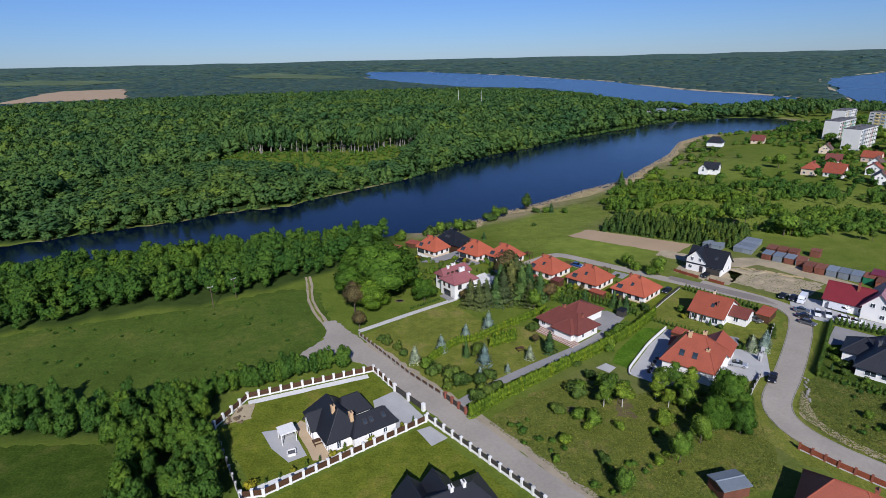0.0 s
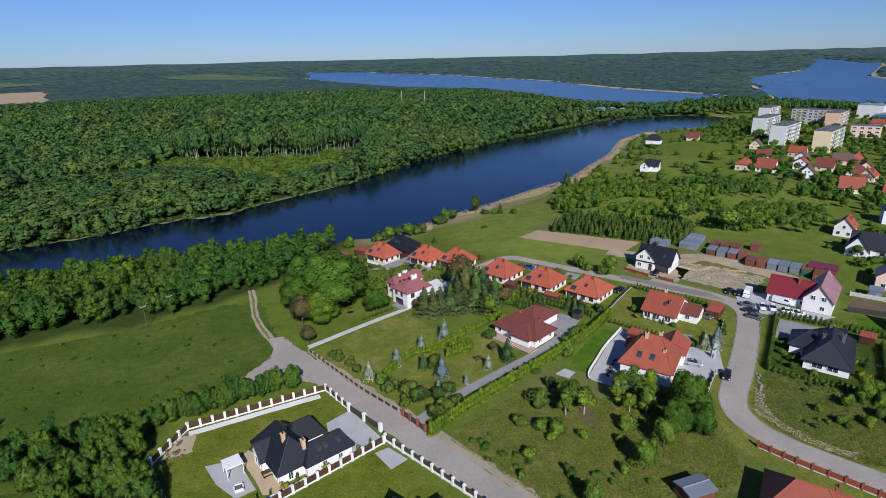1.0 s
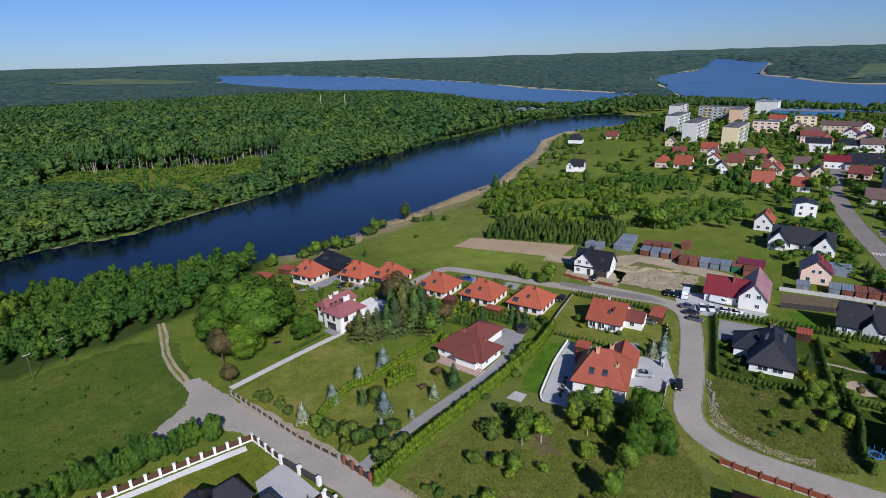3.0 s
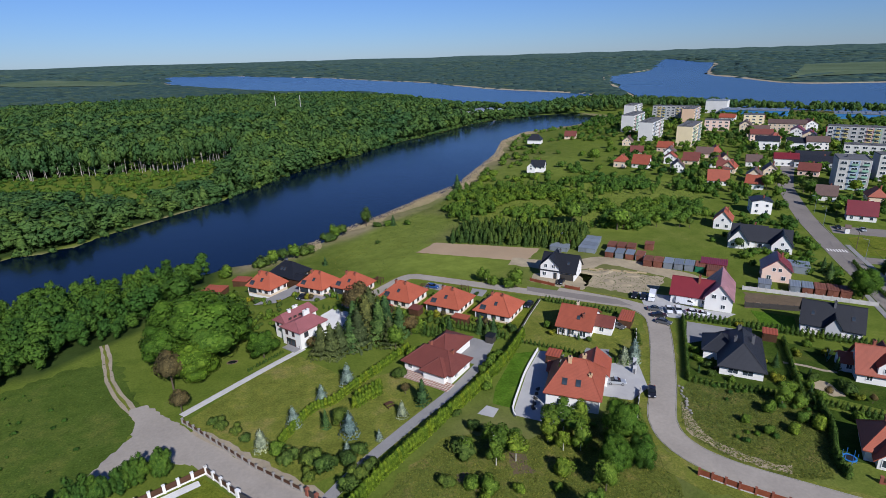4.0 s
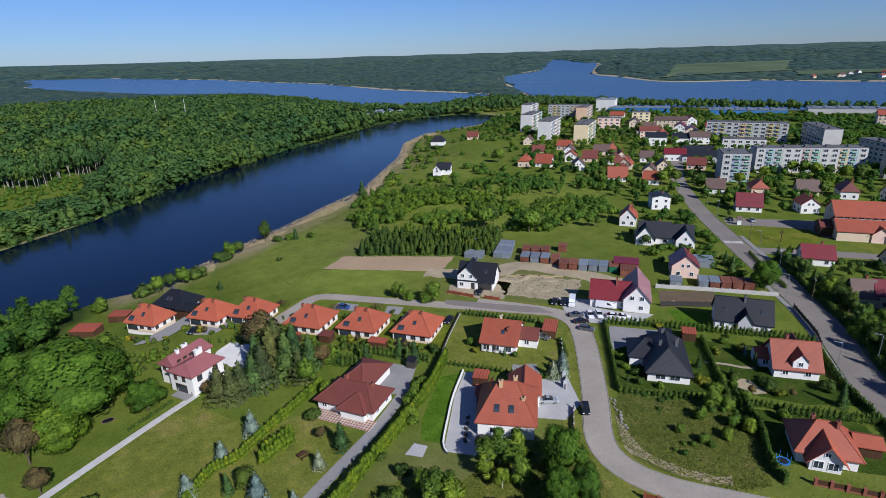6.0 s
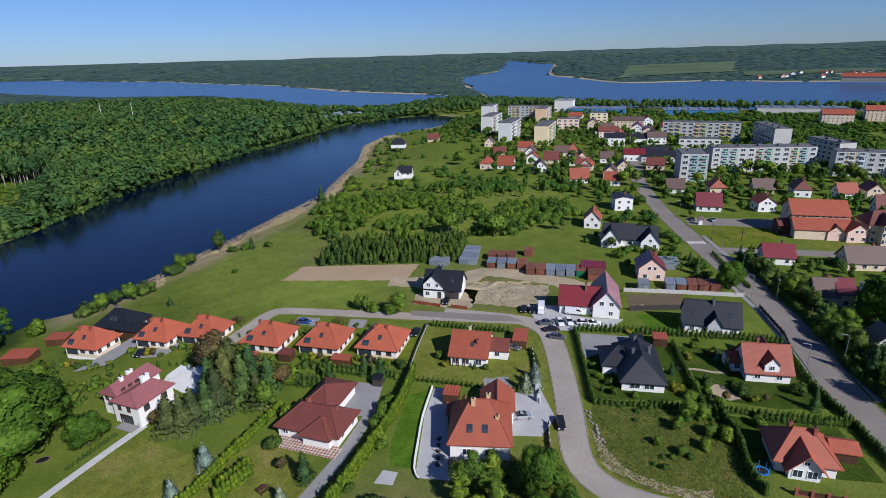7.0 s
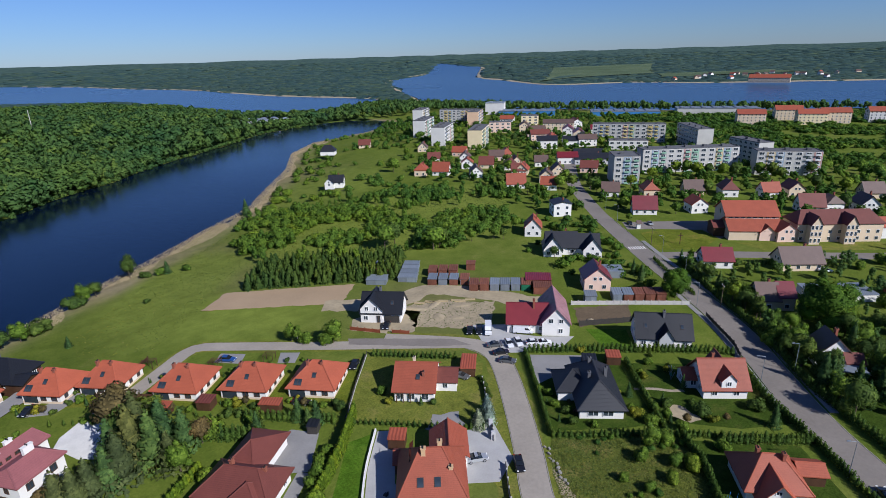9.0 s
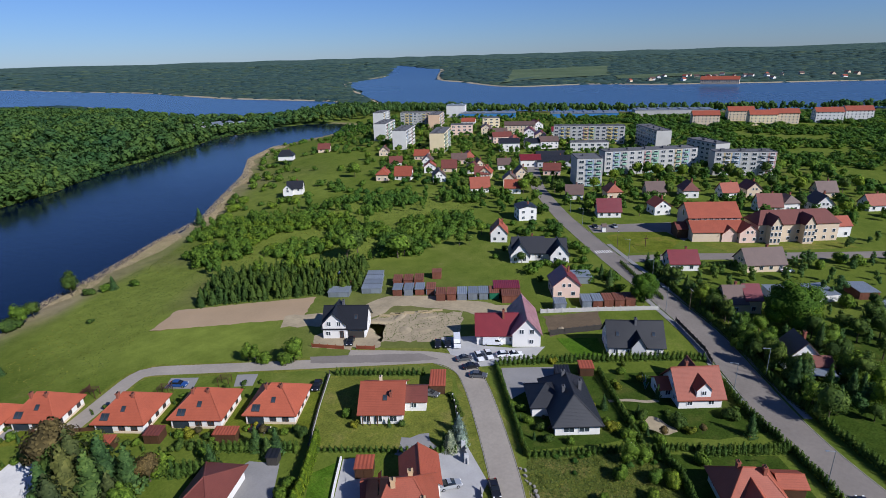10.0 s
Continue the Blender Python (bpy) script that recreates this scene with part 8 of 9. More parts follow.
def car(x, y, rot, colour, label, van=False, estate=False):
    t = thing("van" if van else "car", x, y, 0.08, rot, label, "van" if van else "car", "parked vehicles")
    L, W = (5.6, 1.0) if van else (4.5, 0.9)
    h = L / 2
    if van:
        body = loft([ring(-h, W * 0.95, 0.35, 1.0), ring(-h + 0.7, W, 0.28, 1.25), ring(-h + 1.5, W, 0.28, 2.35, 0.92), ring(h - 0.1, W, 0.28, 2.4, 0.92), ring(h, W * 0.97, 0.4, 2.3, 0.9)])
        cabin = loft([ring(-h + 0.72, W * 0.98, 1.25, 1.3), ring(-h + 1.42, W * 1.01, 1.25, 2.1, 0.9), ring(-h + 2.2, W * 1.01, 1.3, 2.05, 0.93)])
    else:
        body = loft([ring(-h, W * 0.86, 0.35, 0.62), ring(-h + 0.35, W * 0.97, 0.25, 0.76), ring(-h + 1.3, W, 0.22, 0.92), ring(h - 1.1, W, 0.22, 0.98), ring(h - 0.25, W * 0.97, 0.27, 0.96), ring(h, W * 0.88, 0.38, 0.85)])
        back = 0.25 if estate else 0.95
        cabin = loft([ring(-h + 1.25, W * 0.93, 0.9, 0.93), ring(-h + 2.0, W * 0.92, 0.9, 1.42, 0.8), ring(h - back - 0.75, W * 0.92, 0.92, 1.44, 0.8), ring(h - back, W * 0.92, 0.93, 0.97)])
        bm = loft([ring(-h + 2.05, W * 0.72, 1.40, 1.46), ring(h - back - 0.8, W * 0.72, 1.42, 1.48)])
        part("roof_panel", bm, PAINTS[colour], t)
    part("body", body, PAINTS[colour], t)
    part("glasshouse", cabin, CAR_GLASS, t, "dark window glass")
    for k, (wx, wy) in enumerate(((-W, -h + 0.85), (W, -h + 0.85), (-W, h - 0.85), (W, h - 0.85))):
        part("wheel", WHEEL, None, t, m=pose(wx, wy, 0.32, 0, 0, 0 if wx > 0 else 180))
    for sx in (-0.62, 0.62):
        part("headlight", HEAD, None, t, m=pose(sx, -h + 0.06, 0.62))
        part("tail_light", TAIL, None, t, m=pose(sx, h - 0.05, 0.78))
    return t


bm = bmesh.new()
bmesh.ops.create_cone(bm, cap_ends=True, segments=14, radius1=0.32, radius2=0.32, depth=0.2, matrix=pose(-0.08, 0, 0, 0, 90, 0))
for f in {f for v in bmesh.ops.create_cone(bm, cap_ends=True, segments=12, radius1=0.2, radius2=0.2, depth=0.03, matrix=pose(0.03, 0, 0, 0, 90, 0))["verts"] for f in v.link_faces}:
    f.material_index = 1
WHEEL = mesh_of(bm, "wheel")
WHEEL.materials.append(BLACK)
WHEEL.materials.append(CHROME)
bm = bmesh.new()
box(bm, 0, 0, 0, 0.36, 0.14, 0.14)
HEAD = mesh_of(bm, "headlight")
HEAD.materials.append(LAMP_GLASS)
bm = bmesh.new()
box(bm, 0, 0, 0, 0.3, 0.12, 0.16)
TAIL = mesh_of(bm, "tail_light")
TAIL.materials.append(LAMP_RED)
for cx, cy, cr, cc, lab, v, e in (
        (73.3, 121.8, 62, "silver", "silver saloon car on the pale forecourt", 0, 0), (78.3, 115.2, -36, "black", "black estate car on the slab by the road", 0, 1),
        (108.4, 162.3, -44, "black", "black car parked at the yard edge", 0, 0), (110.4, 160.4, -44, "black", "black car parked at the yard edge", 0, 1),
        (112.4, 158.8, -44, "white", "white small van parked at the yard edge", 1, 0), (119.2, 151.6, 40, "white", "white delivery van before the maroon house", 1, 0),
        (111.2, 149.4, -30, "white", "white car in the parking yard", 0, 1), (113.6, 148.2, -30, "white", "white car in the parking yard", 0, 1),
        (116.6, 145.2, 55, "white", "white car beside the hedge", 0, 1), (118.4, 143.4, 55, "white", "white car beside the hedge", 0, 0),
        (107.8, 151.6, 60, "grey", "dark grey car in the parking yard", 0, 0), (106.2, 147.6, 60, "black", "black car at the road side", 0, 0),
        (104.4, 143.4, 38, "grey", "grey car standing on the road", 0, 1), (73.8, 168.6, -46, "black", "black car beside a cottage", 0, 1),
        (92.4, 181.2, -46, "black", "black car before the dark garage door", 0, 1), (90.8, 146.2, 20, "grey", "dark car behind a low wall", 0, 0),
        (56.0, 162.8, 40, "black", "small dark car behind a cottage", 0, 0), (50.0, 194.2, 44, "blue", "blue car in a cottage forecourt", 0, 1),
        (6.8, 202.4, -46, "black", "black car in a cottage drive", 0, 0), (232.4, 189.6, -40, "black", "dark car in the car park", 0, 0),
        (238.4, 183.2, -40, "silver", "pale car in the car park", 0, 0), (229.6, 110.6, 46, "white", "white car in front of the cream house", 0, 0),
        (163.5, 81.6, 20, "white", "white car behind the old house", 0, 0), (120.0, 67.0, 130, "black", "dark car in a drive", 0, 0),
        (335, 300, -45, "white", "white car in the flats car park", 0, 0), (340, 296, -45, "grey", "grey car in the flats car park", 0, 1),
        (346, 291, -45, "blue", "blue car in the flats car park", 0, 0), (351, 287, -45, "silver", "silver car in the flats car park", 0, 1), (338, 309, 45, "red", "red car in the flats car park", 0, 0)):
    car(cx, cy, cr, cc, lab, bool(v), bool(e))


# ---- garages and sheds ----
def garage(x, y, rot, w, d, h, wall, roof, label, name="garage"):
    low = land_z(x, y)
    t = thing(name, x, y, low if low < -0.3 else 0, rot, label, "garage" if name == "garage" else "shed", "tin garages" if name == "garage" else "")
    bm = bmesh.new()
    sunk = 1.2 if low < -0.3 else 0.1
    box(bm, 0, 0, -sunk, w, d, h + sunk)
    part("wall", bm, wall, t)
    bm = bmesh.new()
    n = max(4, int(w / 0.3) // 2 * 2)
    rows = []
    for k in range(n + 1):
        x = -w / 2 - 0.15 + (w + 0.3) * k / n
        lift = 0.07 * (k % 2)
        rows.append([bm.verts.new((x, s * (d / 2 + 0.15), h + up + lift * (up > 0.05) + 0.11 * s)) for s, up in ((-1, 0.0), (1, 0.0), (1, 0.12), (-1, 0.12))])
    for r, s in zip(rows, rows[1:]):
        for k in range(4):
            bm.faces.new((r[k], r[(k + 1) % 4], s[(k + 1) % 4], s[k]))
    bm.faces.new(rows[0][::-1])
    bm.faces.new(rows[-1])
    bmesh.ops.recalc_face_normals(bm, faces=bm.faces)
    part("roof", bm, roof, t)
    for s in (-1, 1):
        bm = bmesh.new()
        box(bm, s * w * 0.215, -d / 2 - 0.03, 0.05, w * 0.41, 0.06, h * 0.86)
        part("door", bm, roof if wall is TIN else wall, t)


garage(109.6, 212.2, -46, 7.0, 4.6, 1.9, TIN, TIN, "grey tin double garage on sandy ground")
for k in range(4):
    garage(118.5 + k * 3.0, 206.0 + k * 3.2, -46, 6.6 - 0.3 * k, 3.0, 1.9, TIN, TIN, "light grey tin garage in a row")
garage(115.0, 216.5, -46, 5.4, 4.6, 2.0, RUST, RUST, "rusty brown garage behind the tin one")
garage(119.5, 223.0, -46, 5.4, 3.0, 2.0, RUST, TIN, "brown shed with a grey tin roof")
for k in range(4):
    garage(124.0 + k * 2.7, 198.6 - k * 2.6, -46, 3.0, 5.0, 2.3, TIN if k % 2 else RUST, TIN if k != 3 else RUST, "small weathered tin garage")
for k in range(3):
    garage(129.0 + k * 2.8, 204.6 - k * 2.4, -46, 3.0, 5.0, 2.4, RUST, RUST, "small rusty garage in the second row")
garage(142.5, 199.0, -46, 3.2, 3.2, 2.6, RUST, RUST, "lone brown shed on the grass", "shed")
for k, (w_, r_) in enumerate(((RUST, RUST), (RUST, RUST), (TIN, TIN), (TIN, TIN), (TIN, TIN), (GREENTIN, RUST))):
    garage(131.2 + k * 2.55, 185.0 - k * 2.4, -46, 3.0, 5.2, 2.4, w_, r_, "tin garage in the row by the track")
garage(149.0, 172.0, -46, 8.5, 6.0, 3.0, RUST, T_MAROON, "shed with a maroon sheet roof", "shed")
garage(145.5, 167.0, -46, 6.0, 5.0, 2.6, RUST, RUST, "low rusty brown tin shed", "shed")
garage(150.5, 151.6, -46, 3.6, 4.0, 2.8, TIN, TIN, "blue-grey tin shed behind the fence", "shed")
for k in range(5):
    garage(158.6 + k * 2.55, 147.4 - k * 2.3, -46, 2.9, 5.0, 2.4, TIN if k == 0 else RUST, TIN if k < 2 else RUST, "tin garage behind the concrete fence")
garage(173.5, 160.5, -46, 9.0, 6.0, 2.6, TIN, TIN, "wide low shed with a pale tin roof", "shed")
garage(204.0, 106.0, -46, 6.0, 9.0, 2.4, WHITE, TIN, "low shed with a pale roof", "shed")
garage(214.0, 97.0, -40, 7.0, 9.0, 2.4, WHITE, TIN, "low shed with a pale roof", "shed")
garage(224.0, 88.0, -46, 6.0, 8.0, 2.6, RUST, TIN, "low shed with a pale roof", "shed")
garage(215.0, 78.0, -46, 6.0, 6.0, 2.6, WHITE, TIN, "low shed with a pale roof", "shed")
garage(118.6, 132.2 - 3.6, -46, 3.4, 3.2, 2.2, BROWN, T_BLACK, "black-roofed wooden garden shed", "shed")
garage(124.2, 125.4, -46, 3.4, 3.2, 2.4, BROWN, T_RED, "orange-roofed wooden garden shed", "shed")
garage(94.6, 147.6, -46, 3.6, 6.6, 2.4, BROWN, T_RED, "small carport with red tiled roof", "shed")
garage(64.5, 136.2, -44, 3.4, 3.4, 2.5, BROWN, T_RED, "red-roofed garden shed behind the big house", "shed")
garage(49.8, 165.4, -46, 4.8, 2.4, 2.2, BROWN, T_RED, "low orange-roofed shelter by the thujas", "shed")
garage(39.0, 176.6, -46, 3.4, 3.0, 2.2, BROWN, T_BROWN, "brown garden shed behind a cottage", "shed")
garage(30.5, 181.0, -46, 3.8, 2.6, 2.2, BROWN, T_RED, "low red-roofed shelter behind a cottage", "shed")
garage(-22.0, 226.0, -30, 7.5, 5.0, 2.4, BROWN, T_RED, "red-roofed shelter near the water", "shed")
garage(-13.0, 234.0, -30, 6.0, 4.0, 2.4, BROWN, T_RED, "red-roofed shelter near the water", "shed")
garage(53.5, 151.8, -46, 2.2, 2.2, 2.0, FENCE_D, T_BLACK, "small dark garden pavilion", "shed")

# garden things inside the white fence
gz_ = thing("pergola", -33.4, 97.2, 0.05, 30, "white pergola with a pale roof on the terrace", "pergola")
bm = bmesh.new()
for sx in (-1.5, 1.5):
    for sy in (-1.5, 1.5):
        box(bm, sx, sy, 0, 0.15, 0.15, 2.4)
part("post", bm, WHITE, gz_)
bm = bmesh.new()
box(bm, 0, 0, 2.4, 3.4, 3.4, 0.14)
for k in range(3):
    box(bm, -1.1 + k * 1.1, 0, 2.54, 0.9, 3.0, 0.05)
part("roof", bm, WHITE, gz_)
bm = bmesh.new()
for k in range(3):
    box(bm, -1.0 + k * 1.0, 1.2, 0, 0.95, 0.8, 0.45)
box(bm, 0, 1.55, 0.4, 3.0, 0.2, 0.4)
part("sofa", bm, PAVE_D, gz_)
hot = thing("fire_pit", -31.4, 92.6, 0.05, 20, "square white fire pit on the terrace", "fire pit")
bm = bmesh.new()
for a, b, c, d in ((0, -0.8, 1.8, 0.2), (0, 0.8, 1.8, 0.2), (-0.8, 0, 0.2, 1.8), (0.8, 0, 0.2, 1.8)):
    box(bm, a, b, 0, c, d, 0.5)
part("rim", bm, WHITE, hot)
bm = bmesh.new()
box(bm, 0, 0, 0.0, 1.4, 1.4, 0.3)
part("ash", bm, FELT, hot)
patch("garden_bed", soft_outline([(-49, 102.5), (-47.5, 109.5), (-44.5, 110.5), (-43.5, 104.5)], 0.3, 1.0, 4), 0.05, SAND, "sandy bed of the rockery", "garden bed")
rk = random.Random(8)
for k in range(26):
    bm = bmesh.new()
    bmesh.ops.create_icosphere(bm, subdivisions=1, radius=rk.uniform(0.2, 0.5))
    for v in bm.verts:
        v.co *= rk.uniform(0.75, 1.2)
    solid("boulder", bm, EARTH, "brown garden boulder in the rockery", "stone", m=pose(-47.5 + rk.uniform(-2.5, 2.5), 106 + rk.uniform(-3.5, 4), 0.1), group="rockery stones")
for k in range(14):
    tree("thuja" if k % 3 else "golden", -36.5 + k * 2.25, 83.2 + k * 1.42, rk.uniform(1.2, 2.2))
for k in range(9):
    tree("bush_dark", 94 - 0.5 * k, 140.5 - 0.9 * k + 2, 1.4)

# rows of small garden shrubs at the cottages
for k in range(26):
    tree(rk.choice(["bush", "bush_dark", "golden", "bush", "thuja"]), 66 - k * 2.1 + rk.uniform(-1.5, 1.5), 178 + k * 1.25 + rk.uniform(-2.5, 2.5), rk.uniform(0.8, 1.8))
for k in range(20):
    tree(rk.choice(["bush", "bush_dark", "thuja"]), 47 - k * 1.9 + rk.uniform(-1, 1), 163.5 + k * 1.6 + rk.uniform(-1.5, 1.5), rk.uniform(1.0, 2.6))
for k in range(14):
    tree(rk.choice(["bush", "bush_dark", "golden"]), rk.uniform(-16, 2), rk.uniform(176, 205), rk.uniform(1.0, 2.6))


# ---- street things ----
def street_lamp(x, y, rot):
    t = thing("street_lamp", x, y, 0, rot, "tall grey street lamp beside the road", "street lamp", "street lamps")
    bm = bmesh.new()
    bmesh.ops.create_cone(bm, cap_ends=True, segments=8, radius1=0.08, radius2=0.05, depth=8.0, matrix=pose(0, 0, 4.0))
    part("pole", bm, TIN, t)
    bm = bmesh.new()
    bmesh.ops.create_cone(bm, cap_ends=True, segments=6, radius1=0.05, radius2=0.04, depth=1.6, matrix=pose(0.75, 0, 8.1, 0, 80, 0))
    part("arm", bm, TIN, t)
    bm = bmesh.new()
    box(bm, 1.6, 0, 8.15, 0.7, 0.25, 0.14)
    part("lamp_head", bm, TIN, t)
    return t


for lx, ly in ((152, 93), (171, 127), (190, 141), (205, 158), (232, 196), (121, 73), (246, 212), (140, 96)):
    street_lamp(lx, ly, 140)


def power_pole(x, y, h=7.5):
    t = thing("utility_pole", x, y, 0, 45, "grey concrete utility pole with a crossarm", "pole", "utility poles")
    bm = bmesh.new()
    bmesh.ops.create_cone(bm, cap_ends=True, segments=8, radius1=0.13, radius2=0.08, depth=h, matrix=pose(0, 0, h / 2))
    part("pole", bm, BARK, t)
    bm = bmesh.new()
    box(bm, 0, 0, h - 0.6, 1.8, 0.12, 0.12)
    for k in (-0.8, 0, 0.8):
        bmesh.ops.create_cone(bm, cap_ends=True, segments=6, radius1=0.06, radius2=0.05, depth=0.3, matrix=pose(k, 0, h - 0.3))
    part("crossarm", bm, CONCRETE, t)


for lx, ly in ((-75, 165), (-70, 172), (176, 122), (214, 168)):
    power_pole(lx, ly)
cr = thing("wooden_cross", 222, 160, 0, -45, "tall dark wooden cross on the lawn", "cross")
bm = bmesh.new()
box(bm, 0, 0, 0, 0.25, 0.25, 5.0)
box(bm, 0, 0, 3.6, 1.8, 0.22, 0.24)
part("beam", bm, BROWN, cr)
sn = thing("shrine", 229.5, 183.5, 0, -45, "small white wayside shrine with a gabled top", "shrine")
part("body", wall_mesh(1.6, 1.6, 2.6, 3.6, True), WHITE, sn)
part("roof", roof_mesh(1.8, 1.8, 2.6, 3.7, 0, 0.2, 0.1), T_DULL, sn)
bm = bmesh.new()
for k in range(7):
    box(bm, -3.0 + k * 1.0, 0, 0.085, 0.5, 3.2, 0.008)
solid("zebra_crossing", bm, WHITE, "white stripes of a zebra crossing", "road marking", "structure", m=pose(206, 169.5, 0, 0, 0, -37))
for tx, ty in ((29, 876), (63, 866)):
    t = thing("radio_mast", tx, ty, land_z(tx, ty), 0, "tall thin pale mast rising above the forest", "mast")
    bm = bmesh.new()
    bmesh.ops.create_cone(bm, cap_ends=True, segments=6, radius1=0.5, radius2=0.3, depth=27, matrix=pose(0, 0, 13.5))
    part("pole", bm, CONCRETE, t)
for k in range(4):
    t = thing("greenhouse", 292 + k * 11, 803 - k * 9, land_z(292 + k * 11, 803 - k * 9), 38, "long low greenhouse with a pale roof", "greenhouse", "greenhouses")
    part("wall", wall_mesh(40, 9, 2.4, 4.2, True), GREY_R, t)
    part("roof", roof_mesh(40, 9, 2.4, 4.2, 0, 0.2, 0.1), TIN, t)
# villas on the far shore
vr = random.Random(21)
for k in range(26):
    a = vr.uniform(0, 1)
    vx, vy = 1400 + 330 * a + vr.uniform(20, 260), 800 - 380 * a + vr.uniform(-60, 90)
    if shore_distance(np.array([vx]), np.array([vy]), LAKE)[0] < 25:
        continue
    t = thing("villa", vx, vy, land_z(vx, vy), vr.uniform(0, 180), "distant pale villa with a pitched roof", "house", "villas on the far shore")
    part("wall", wall_mesh(12, 10, 5, 8.5, True), CREAM if k % 2 else WHITE, t)
    part("roof", roof_mesh(12, 10, 5, 8.5, 0, 0.6), T_DULL if k % 3 else T_RED, t)


# ---- garden things ----
def rounded(bm, sx, sy, sz, x=0.0, y=0.0, z=0.0, bev=0.05):
    """A box with softened edges, base centre at x, y, z."""
    vs = box(bm, x, y, z, sx, sy, sz)
    es = {e for v in vs for e in v.link_edges}
    bmesh.ops.bevel(bm, geom=list(es), offset=bev, segments=2, affect="EDGES")
    return bm


def round_post(bm, x, y, z0, z1, r, n=8):
    bmesh.ops.create_cone(bm, cap_ends=True, segments=n, radius1=r, radius2=r, depth=z1 - z0, matrix=pose(x, y, (z0 + z1) / 2))


def garden_table(x, y, rot, mat, label):
    t = thing("garden_table", x, y, 0.05, rot, label, "table")
    part("tabletop", rounded(bmesh.new(), 2.0, 0.9, 0.06, 0, 0, 0.7, 0.02), mat, t)
    leg = bmesh.new()
    round_post(leg, 0, 0, 0, 0.7, 0.05)
    leg = mesh_of(leg, "leg")
    leg.materials.append(mat)
    for sx in (-0.85, 0.85):
        for sy in (-0.35, 0.35):
            part("leg", leg, None, t, m=pose(sx, sy, 0))
    for k, sy in enumerate((-0.85, 0.85)):
        b = thing("garden_bench", x - sy * math.sin(radians(rot)), y + sy * math.cos(radians(rot)), 0.05, rot + 180 * k, "wooden bench beside the garden table", "bench")
        part("seat", rounded(bmesh.new(), 1.9, 0.38, 0.06, 0, 0, 0.42, 0.02), mat, b)
        for sx in (-0.8, 0.8):
            part("leg", rounded(bmesh.new(), 0.08, 0.34, 0.42, sx, 0, 0, 0.01), mat, b)
    return t


garden_table(20.1, 132.3, 20, BROWN, "brown wooden picnic table on the lawn")
garden_table(53.2, 118.4, 35, FENCE_D, "dark garden table on the grey terrace")
garden_table(-26.8, 95.6, 30, BROWN, "brown garden table on the terrace")
garden_table(100.5, 146.0 - 28, 10, BROWN, "brown garden table on the lawn")
for k in range(5):
    ch_ = thing("garden_chair", 50.2 + k * 1.1, 119.6 + k * 1.6, 0.05, k * 50, "dark wicker chair on the grey terrace", "chair", "terrace chairs")
    part("seat", rounded(bmesh.new(), 0.75, 0.75, 0.4, 0, 0, 0, 0.06), FENCE_D, ch_)
    part("backrest", rounded(bmesh.new(), 0.75, 0.15, 0.5, 0, 0.33, 0.38, 0.05), FENCE_D, ch_)
st = new("statue", mesh_of(rounded(bmesh.new(), 0.5, 0.5, 0.5, 0, 0, 0, 0.04), "statue"))
bm = bmesh.new()
bm.from_mesh(st.data)
for z0, z1, r0, r1 in ((0.5, 1.2, 0.28, 0.2), (1.2, 1.5, 0.2, 0.12)):
    bmesh.ops.create_cone(bm, cap_ends=True, segments=10, radius1=r0, radius2=r1, depth=z1 - z0, matrix=pose(0, 0, (z0 + z1) / 2))
bm.to_mesh(st.data)
bm.free()
st.data.materials.append(WHITE)
st.matrix_basis = pose(17.5, 140.3, 0.02)
tagged(st, "small plain white garden statue on a plinth", "statue")
# trampoline
BLUE = plain("blue_padding", (0.03, 0.16, 0.42), 0.6, var=0.1)
tp = thing("trampoline", 98.4, 83.6, 0.02, 0, "round trampoline with a blue safety pad", "trampoline")
bm = bmesh.new()
bmesh.ops.create_cone(bm, cap_ends=True, segments=24, radius1=0.95, radius2=0.95, depth=0.04, matrix=pose(0, 0, 0.8))
part("mat", bm, BLACK, tp)
bm = bmesh.new()
ro = [[bm.verts.new((r * math.cos(a), r * math.sin(a), z)) for a in [k * math.pi / 12 for k in range(24)]] for r, z in ((0.95, 0.86), (1.25, 0.86), (1.25, 0.74), (0.95, 0.74))]
for a, b in zip(ro, ro[1:] + ro[:1]):
    for k in range(24):
        bm.faces.new((a[k], a[(k + 1) % 24], b[(k + 1) % 24], b[k]))
bmesh.ops.recalc_face_normals(bm, faces=bm.faces)
part("pad", bm, BLUE, tp, "bright blue safety pad")
for k in range(6):
    bm = bmesh.new()
    round_post(bm, 1.2 * math.cos(k * 1.047), 1.2 * math.sin(k * 1.047), 0, 2.2, 0.04)
    part("pole", bm, BLUE, tp)
# swing frame
sw = thing("swing", 128.8, 112.0, 0.02, 30, "metal garden swing frame on the lawn", "swing")
for sx in (-1.4, 1.4):
    for tilt in (-18, 18):
        bm = bmesh.new()
        bmesh.ops.create_cone(bm, cap_ends=True, segments=8, radius1=0.05, radius2=0.05, depth=2.3, matrix=pose(sx, math.sin(radians(tilt)) * -1.05, 1.08, tilt, 0, 0))
        part("leg", bm, TIN, sw)
bm = bmesh.new()
bmesh.ops.create_cone(bm, cap_ends=True, segments=8, radius1=0.05, radius2=0.05, depth=3.0, matrix=pose(0, 0, 2.15, 0, 90, 0))
part("crossbar", bm, TIN, sw)
part("seat", rounded(bmesh.new(), 1.5, 0.5, 0.08, 0, 0, 0.5, 0.02), GREENTIN, sw)
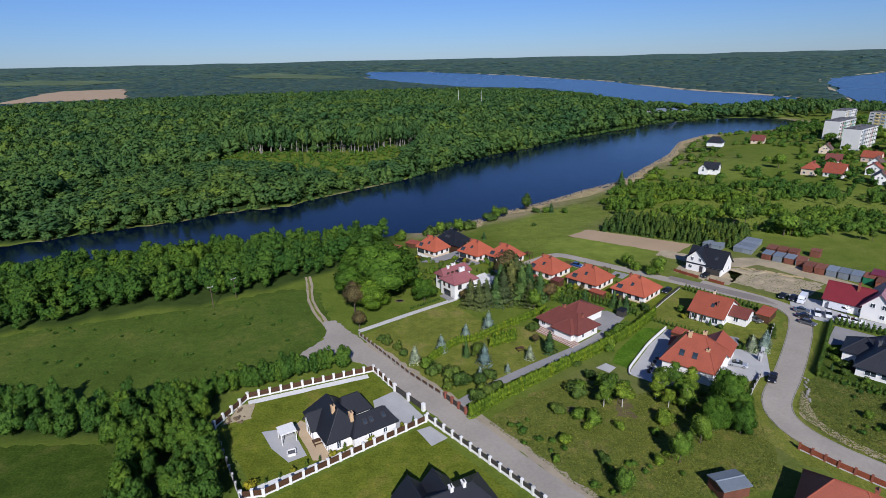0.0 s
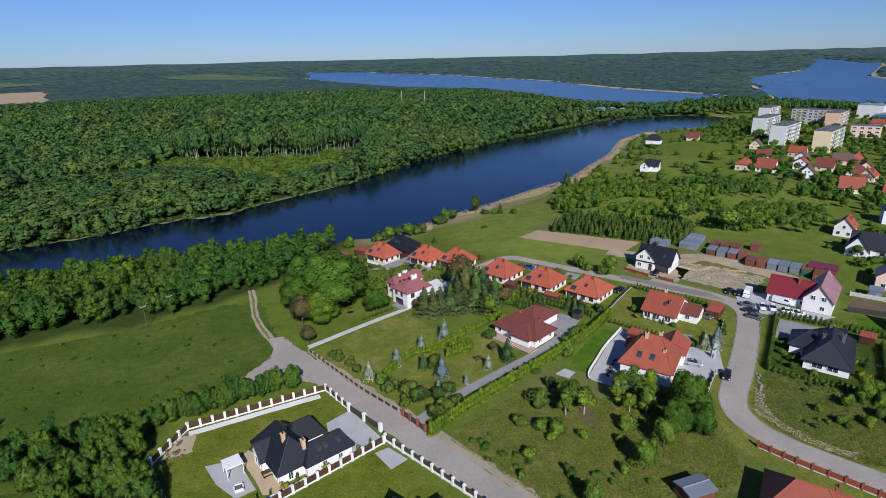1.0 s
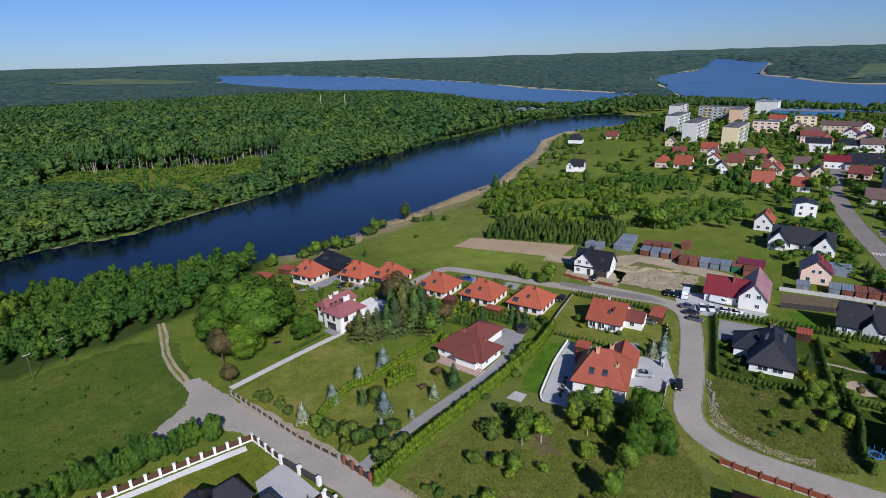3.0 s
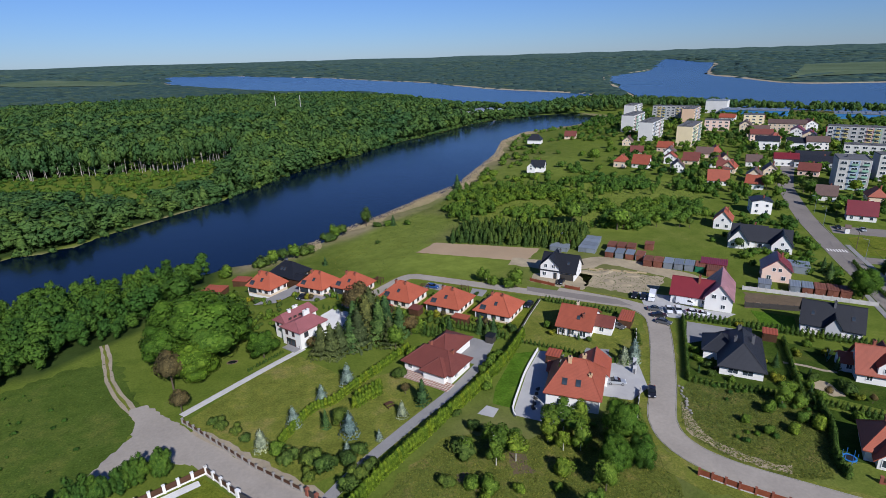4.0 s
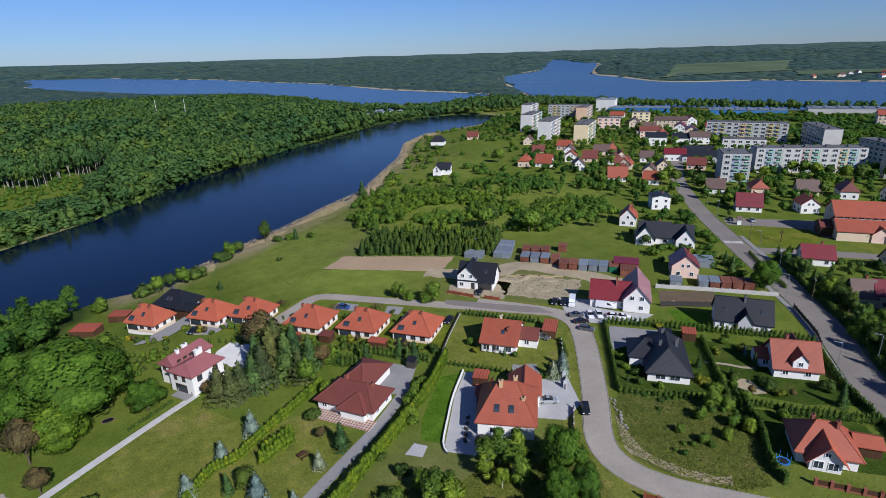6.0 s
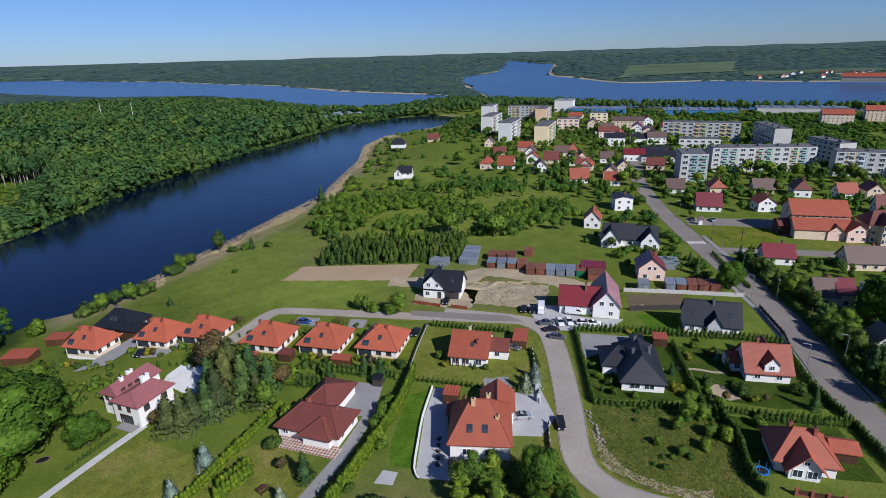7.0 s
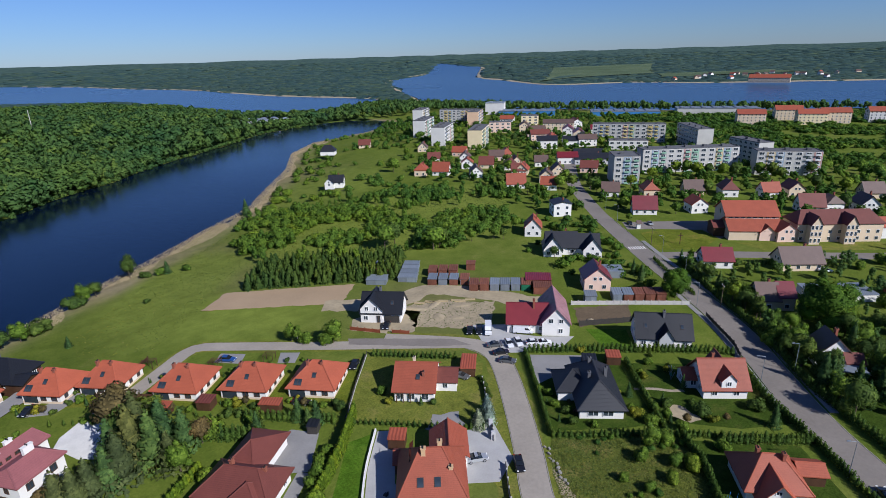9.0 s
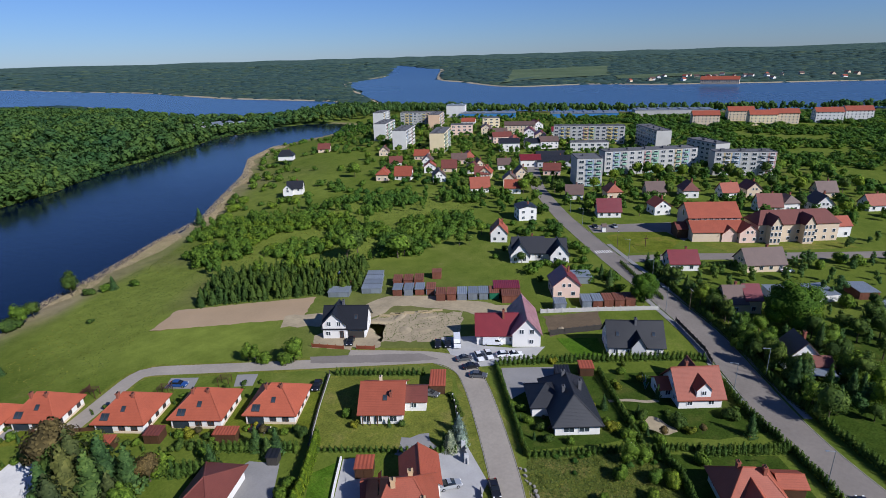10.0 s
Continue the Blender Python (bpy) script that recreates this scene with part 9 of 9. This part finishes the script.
# pond with a stone rim
pd = thing("garden_pond", -14.6, 166.4, 0.03, 0, "small dark pond with a stone rim", "pond")
bm = bmesh.new()
bmesh.ops.create_cone(bm, cap_ends=True, segments=20, radius1=1.2, radius2=1.2, depth=0.06, matrix=pose(0, 0, 0.03) @ Matrix.Diagonal((1.0, 0.7, 1, 1)))
part("pool", bm, CAR_GLASS, pd, "dark still water")
bm = bmesh.new()
bmesh.ops.create_icosphere(bm, subdivisions=1, radius=0.22)
stone = mesh_of(bm, "stone")
stone.materials.append(EARTH)
for k in range(20):
    part("stone", stone, None, pd, m=pose(1.3 * math.cos(k * 0.314), 0.92 * math.sin(k * 0.314), 0.05, 0, 0, k * 40) @ Matrix.Diagonal((1.0, 0.8, 0.7, 1)))


# spoil heaps and timber on the building plot
def heap(x, y, rx, ry, h, seed, mat, label):
    rng = random.Random(seed)
    bm = bmesh.new()
    n, rows = 18, []
    for j in range(5):
        f = 1 - j / 5
        rows.append([bm.verts.new((rx * f * math.cos(a) * rng.uniform(0.85, 1.15), ry * f * math.sin(a) * rng.uniform(0.85, 1.15), h * (1 - f ** 1.6) * rng.uniform(0.85, 1.1) - (0.1 if j == 0 else 0)))
                     for a in [k * 2 * math.pi / n for k in range(n)]])
    for a, b in zip(rows, rows[1:]):
        for k in range(n):
            bm.faces.new((a[k], a[(k + 1) % n], b[(k + 1) % n], b[k]))
    bm.faces.new(rows[-1])
    for f in bm.faces:
        f.smooth = True
    bmesh.ops.recalc_face_normals(bm, faces=bm.faces)
    solid("sand_mound", bm, mat, label, "heap", m=pose(x, y, 0.02, 0, 0, rng.uniform(0, 180)))


for k, (hx, hy, rx, ry, hh) in enumerate(((106, 186, 5, 1.6, 0.9), (113, 184, 4, 1.4, 0.7), (108, 176, 3, 2, 0.5), (118, 178, 3.5, 1.5, 0.6), (112, 172, 2.5, 1.5, 0.5))):
    heap(hx, hy, rx, ry, hh * 0.5, k, SAND, "low heap of bare sand on the plot")
heap(139, 143, 2.0, 1.2, 0.7, 20, SAND, "low heap of pale sand on brown earth")
pr_ = random.Random(3)
for k in range(7):
    bm = bmesh.new()
    for j in range(4):
        box(bm, 0, j * 0.24, 0, 3.4, 0.2, 0.14)
        box(bm, 0.1, j * 0.24 + 0.05, 0.14, 3.2, 0.2, 0.14)
    solid("timber_stack", bm, REED, "stack of pale sawn timber on the sand", "timber", m=pose(110 + k * 2.2 + pr_.uniform(-1, 1), 187.5 - k * 1.6 + pr_.uniform(-1, 1), 0.04, 0, 0, pr_.uniform(-60, -30)), group="timber stacks")
# pale stone blocks along the bend
for k in range(11):
    part_m = bmesh.new()
    rounded(part_m, pr_.uniform(0.4, 0.8), pr_.uniform(0.3, 0.6), pr_.uniform(0.2, 0.45), 0, 0, 0, 0.06)
    solid("stone_block", part_m, KERB, "pale rough stone block beside the road", "stone", m=pose(86.4 + pr_.uniform(-0.7, 0.7) - k * 0.55, 115.4 - k * 0.95, 0.03, 0, 0, pr_.uniform(0, 90)), group="stone blocks")
# pergolas and wood stores behind the cottages
for x, y in ((46.5, 193.0), (33.5, 205.0), (58.5, 186.5)):
    t = thing("garden_pergola", x, y, 0.03, -46, "open brown timber pergola in a cottage garden", "pergola")
    for sx in (-1.3, 1.3):
        for sy in (-1.0, 1.0):
            bm = bmesh.new()
            box(bm, sx, sy, 0, 0.12, 0.12, 2.1)
            part("post", bm, BROWN, t)
    for k in range(6):
        bm = bmesh.new()
        box(bm, -1.3 + k * 0.52, 0, 2.1, 0.08, 2.6, 0.14)
        part("rafter", bm, BROWN, t)
# gate pillars of the big red house
for x, y in ((80.2, 124.2), (82.6, 127.4)):
    bm = bmesh.new()
    rounded(bm, 0.9, 0.6, 2.0, 0, 0, 0, 0.04)
    solid("gate_pillar", bm, GREY_R, "dark grey rendered gate pillar", "pillar", m=pose(x, y, 0.03, 0, 0, -38))
# old wooden poles with wires to the houses
for (ax, ay), (bx, by) in (((176, 122), (214, 168)),):
    bm = bmesh.new()
    for off in (-0.6, 0.0, 0.6):
        prev = None
        for k in range(15):
            u = k / 14
            v = bm.verts.new((ax + (bx - ax) * u + off * 0.7, ay + (by - ay) * u - off * 0.7, 7.3 - 1.2 * math.sin(math.pi * u)))
            if prev:
                bm.edges.new((prev, v))
            prev = v
    me = mesh_of(bm, "wire")
    ob = new("overhead_wire", me)
    md = ob.modifiers.new("round", "SKIN")
    for sv_ in me.skin_vertices[0].data:
        sv_.radius = (0.025, 0.025)
    me.materials.append(BLACK)
    tagged(ob, "thin black overhead wires between poles", "wire")
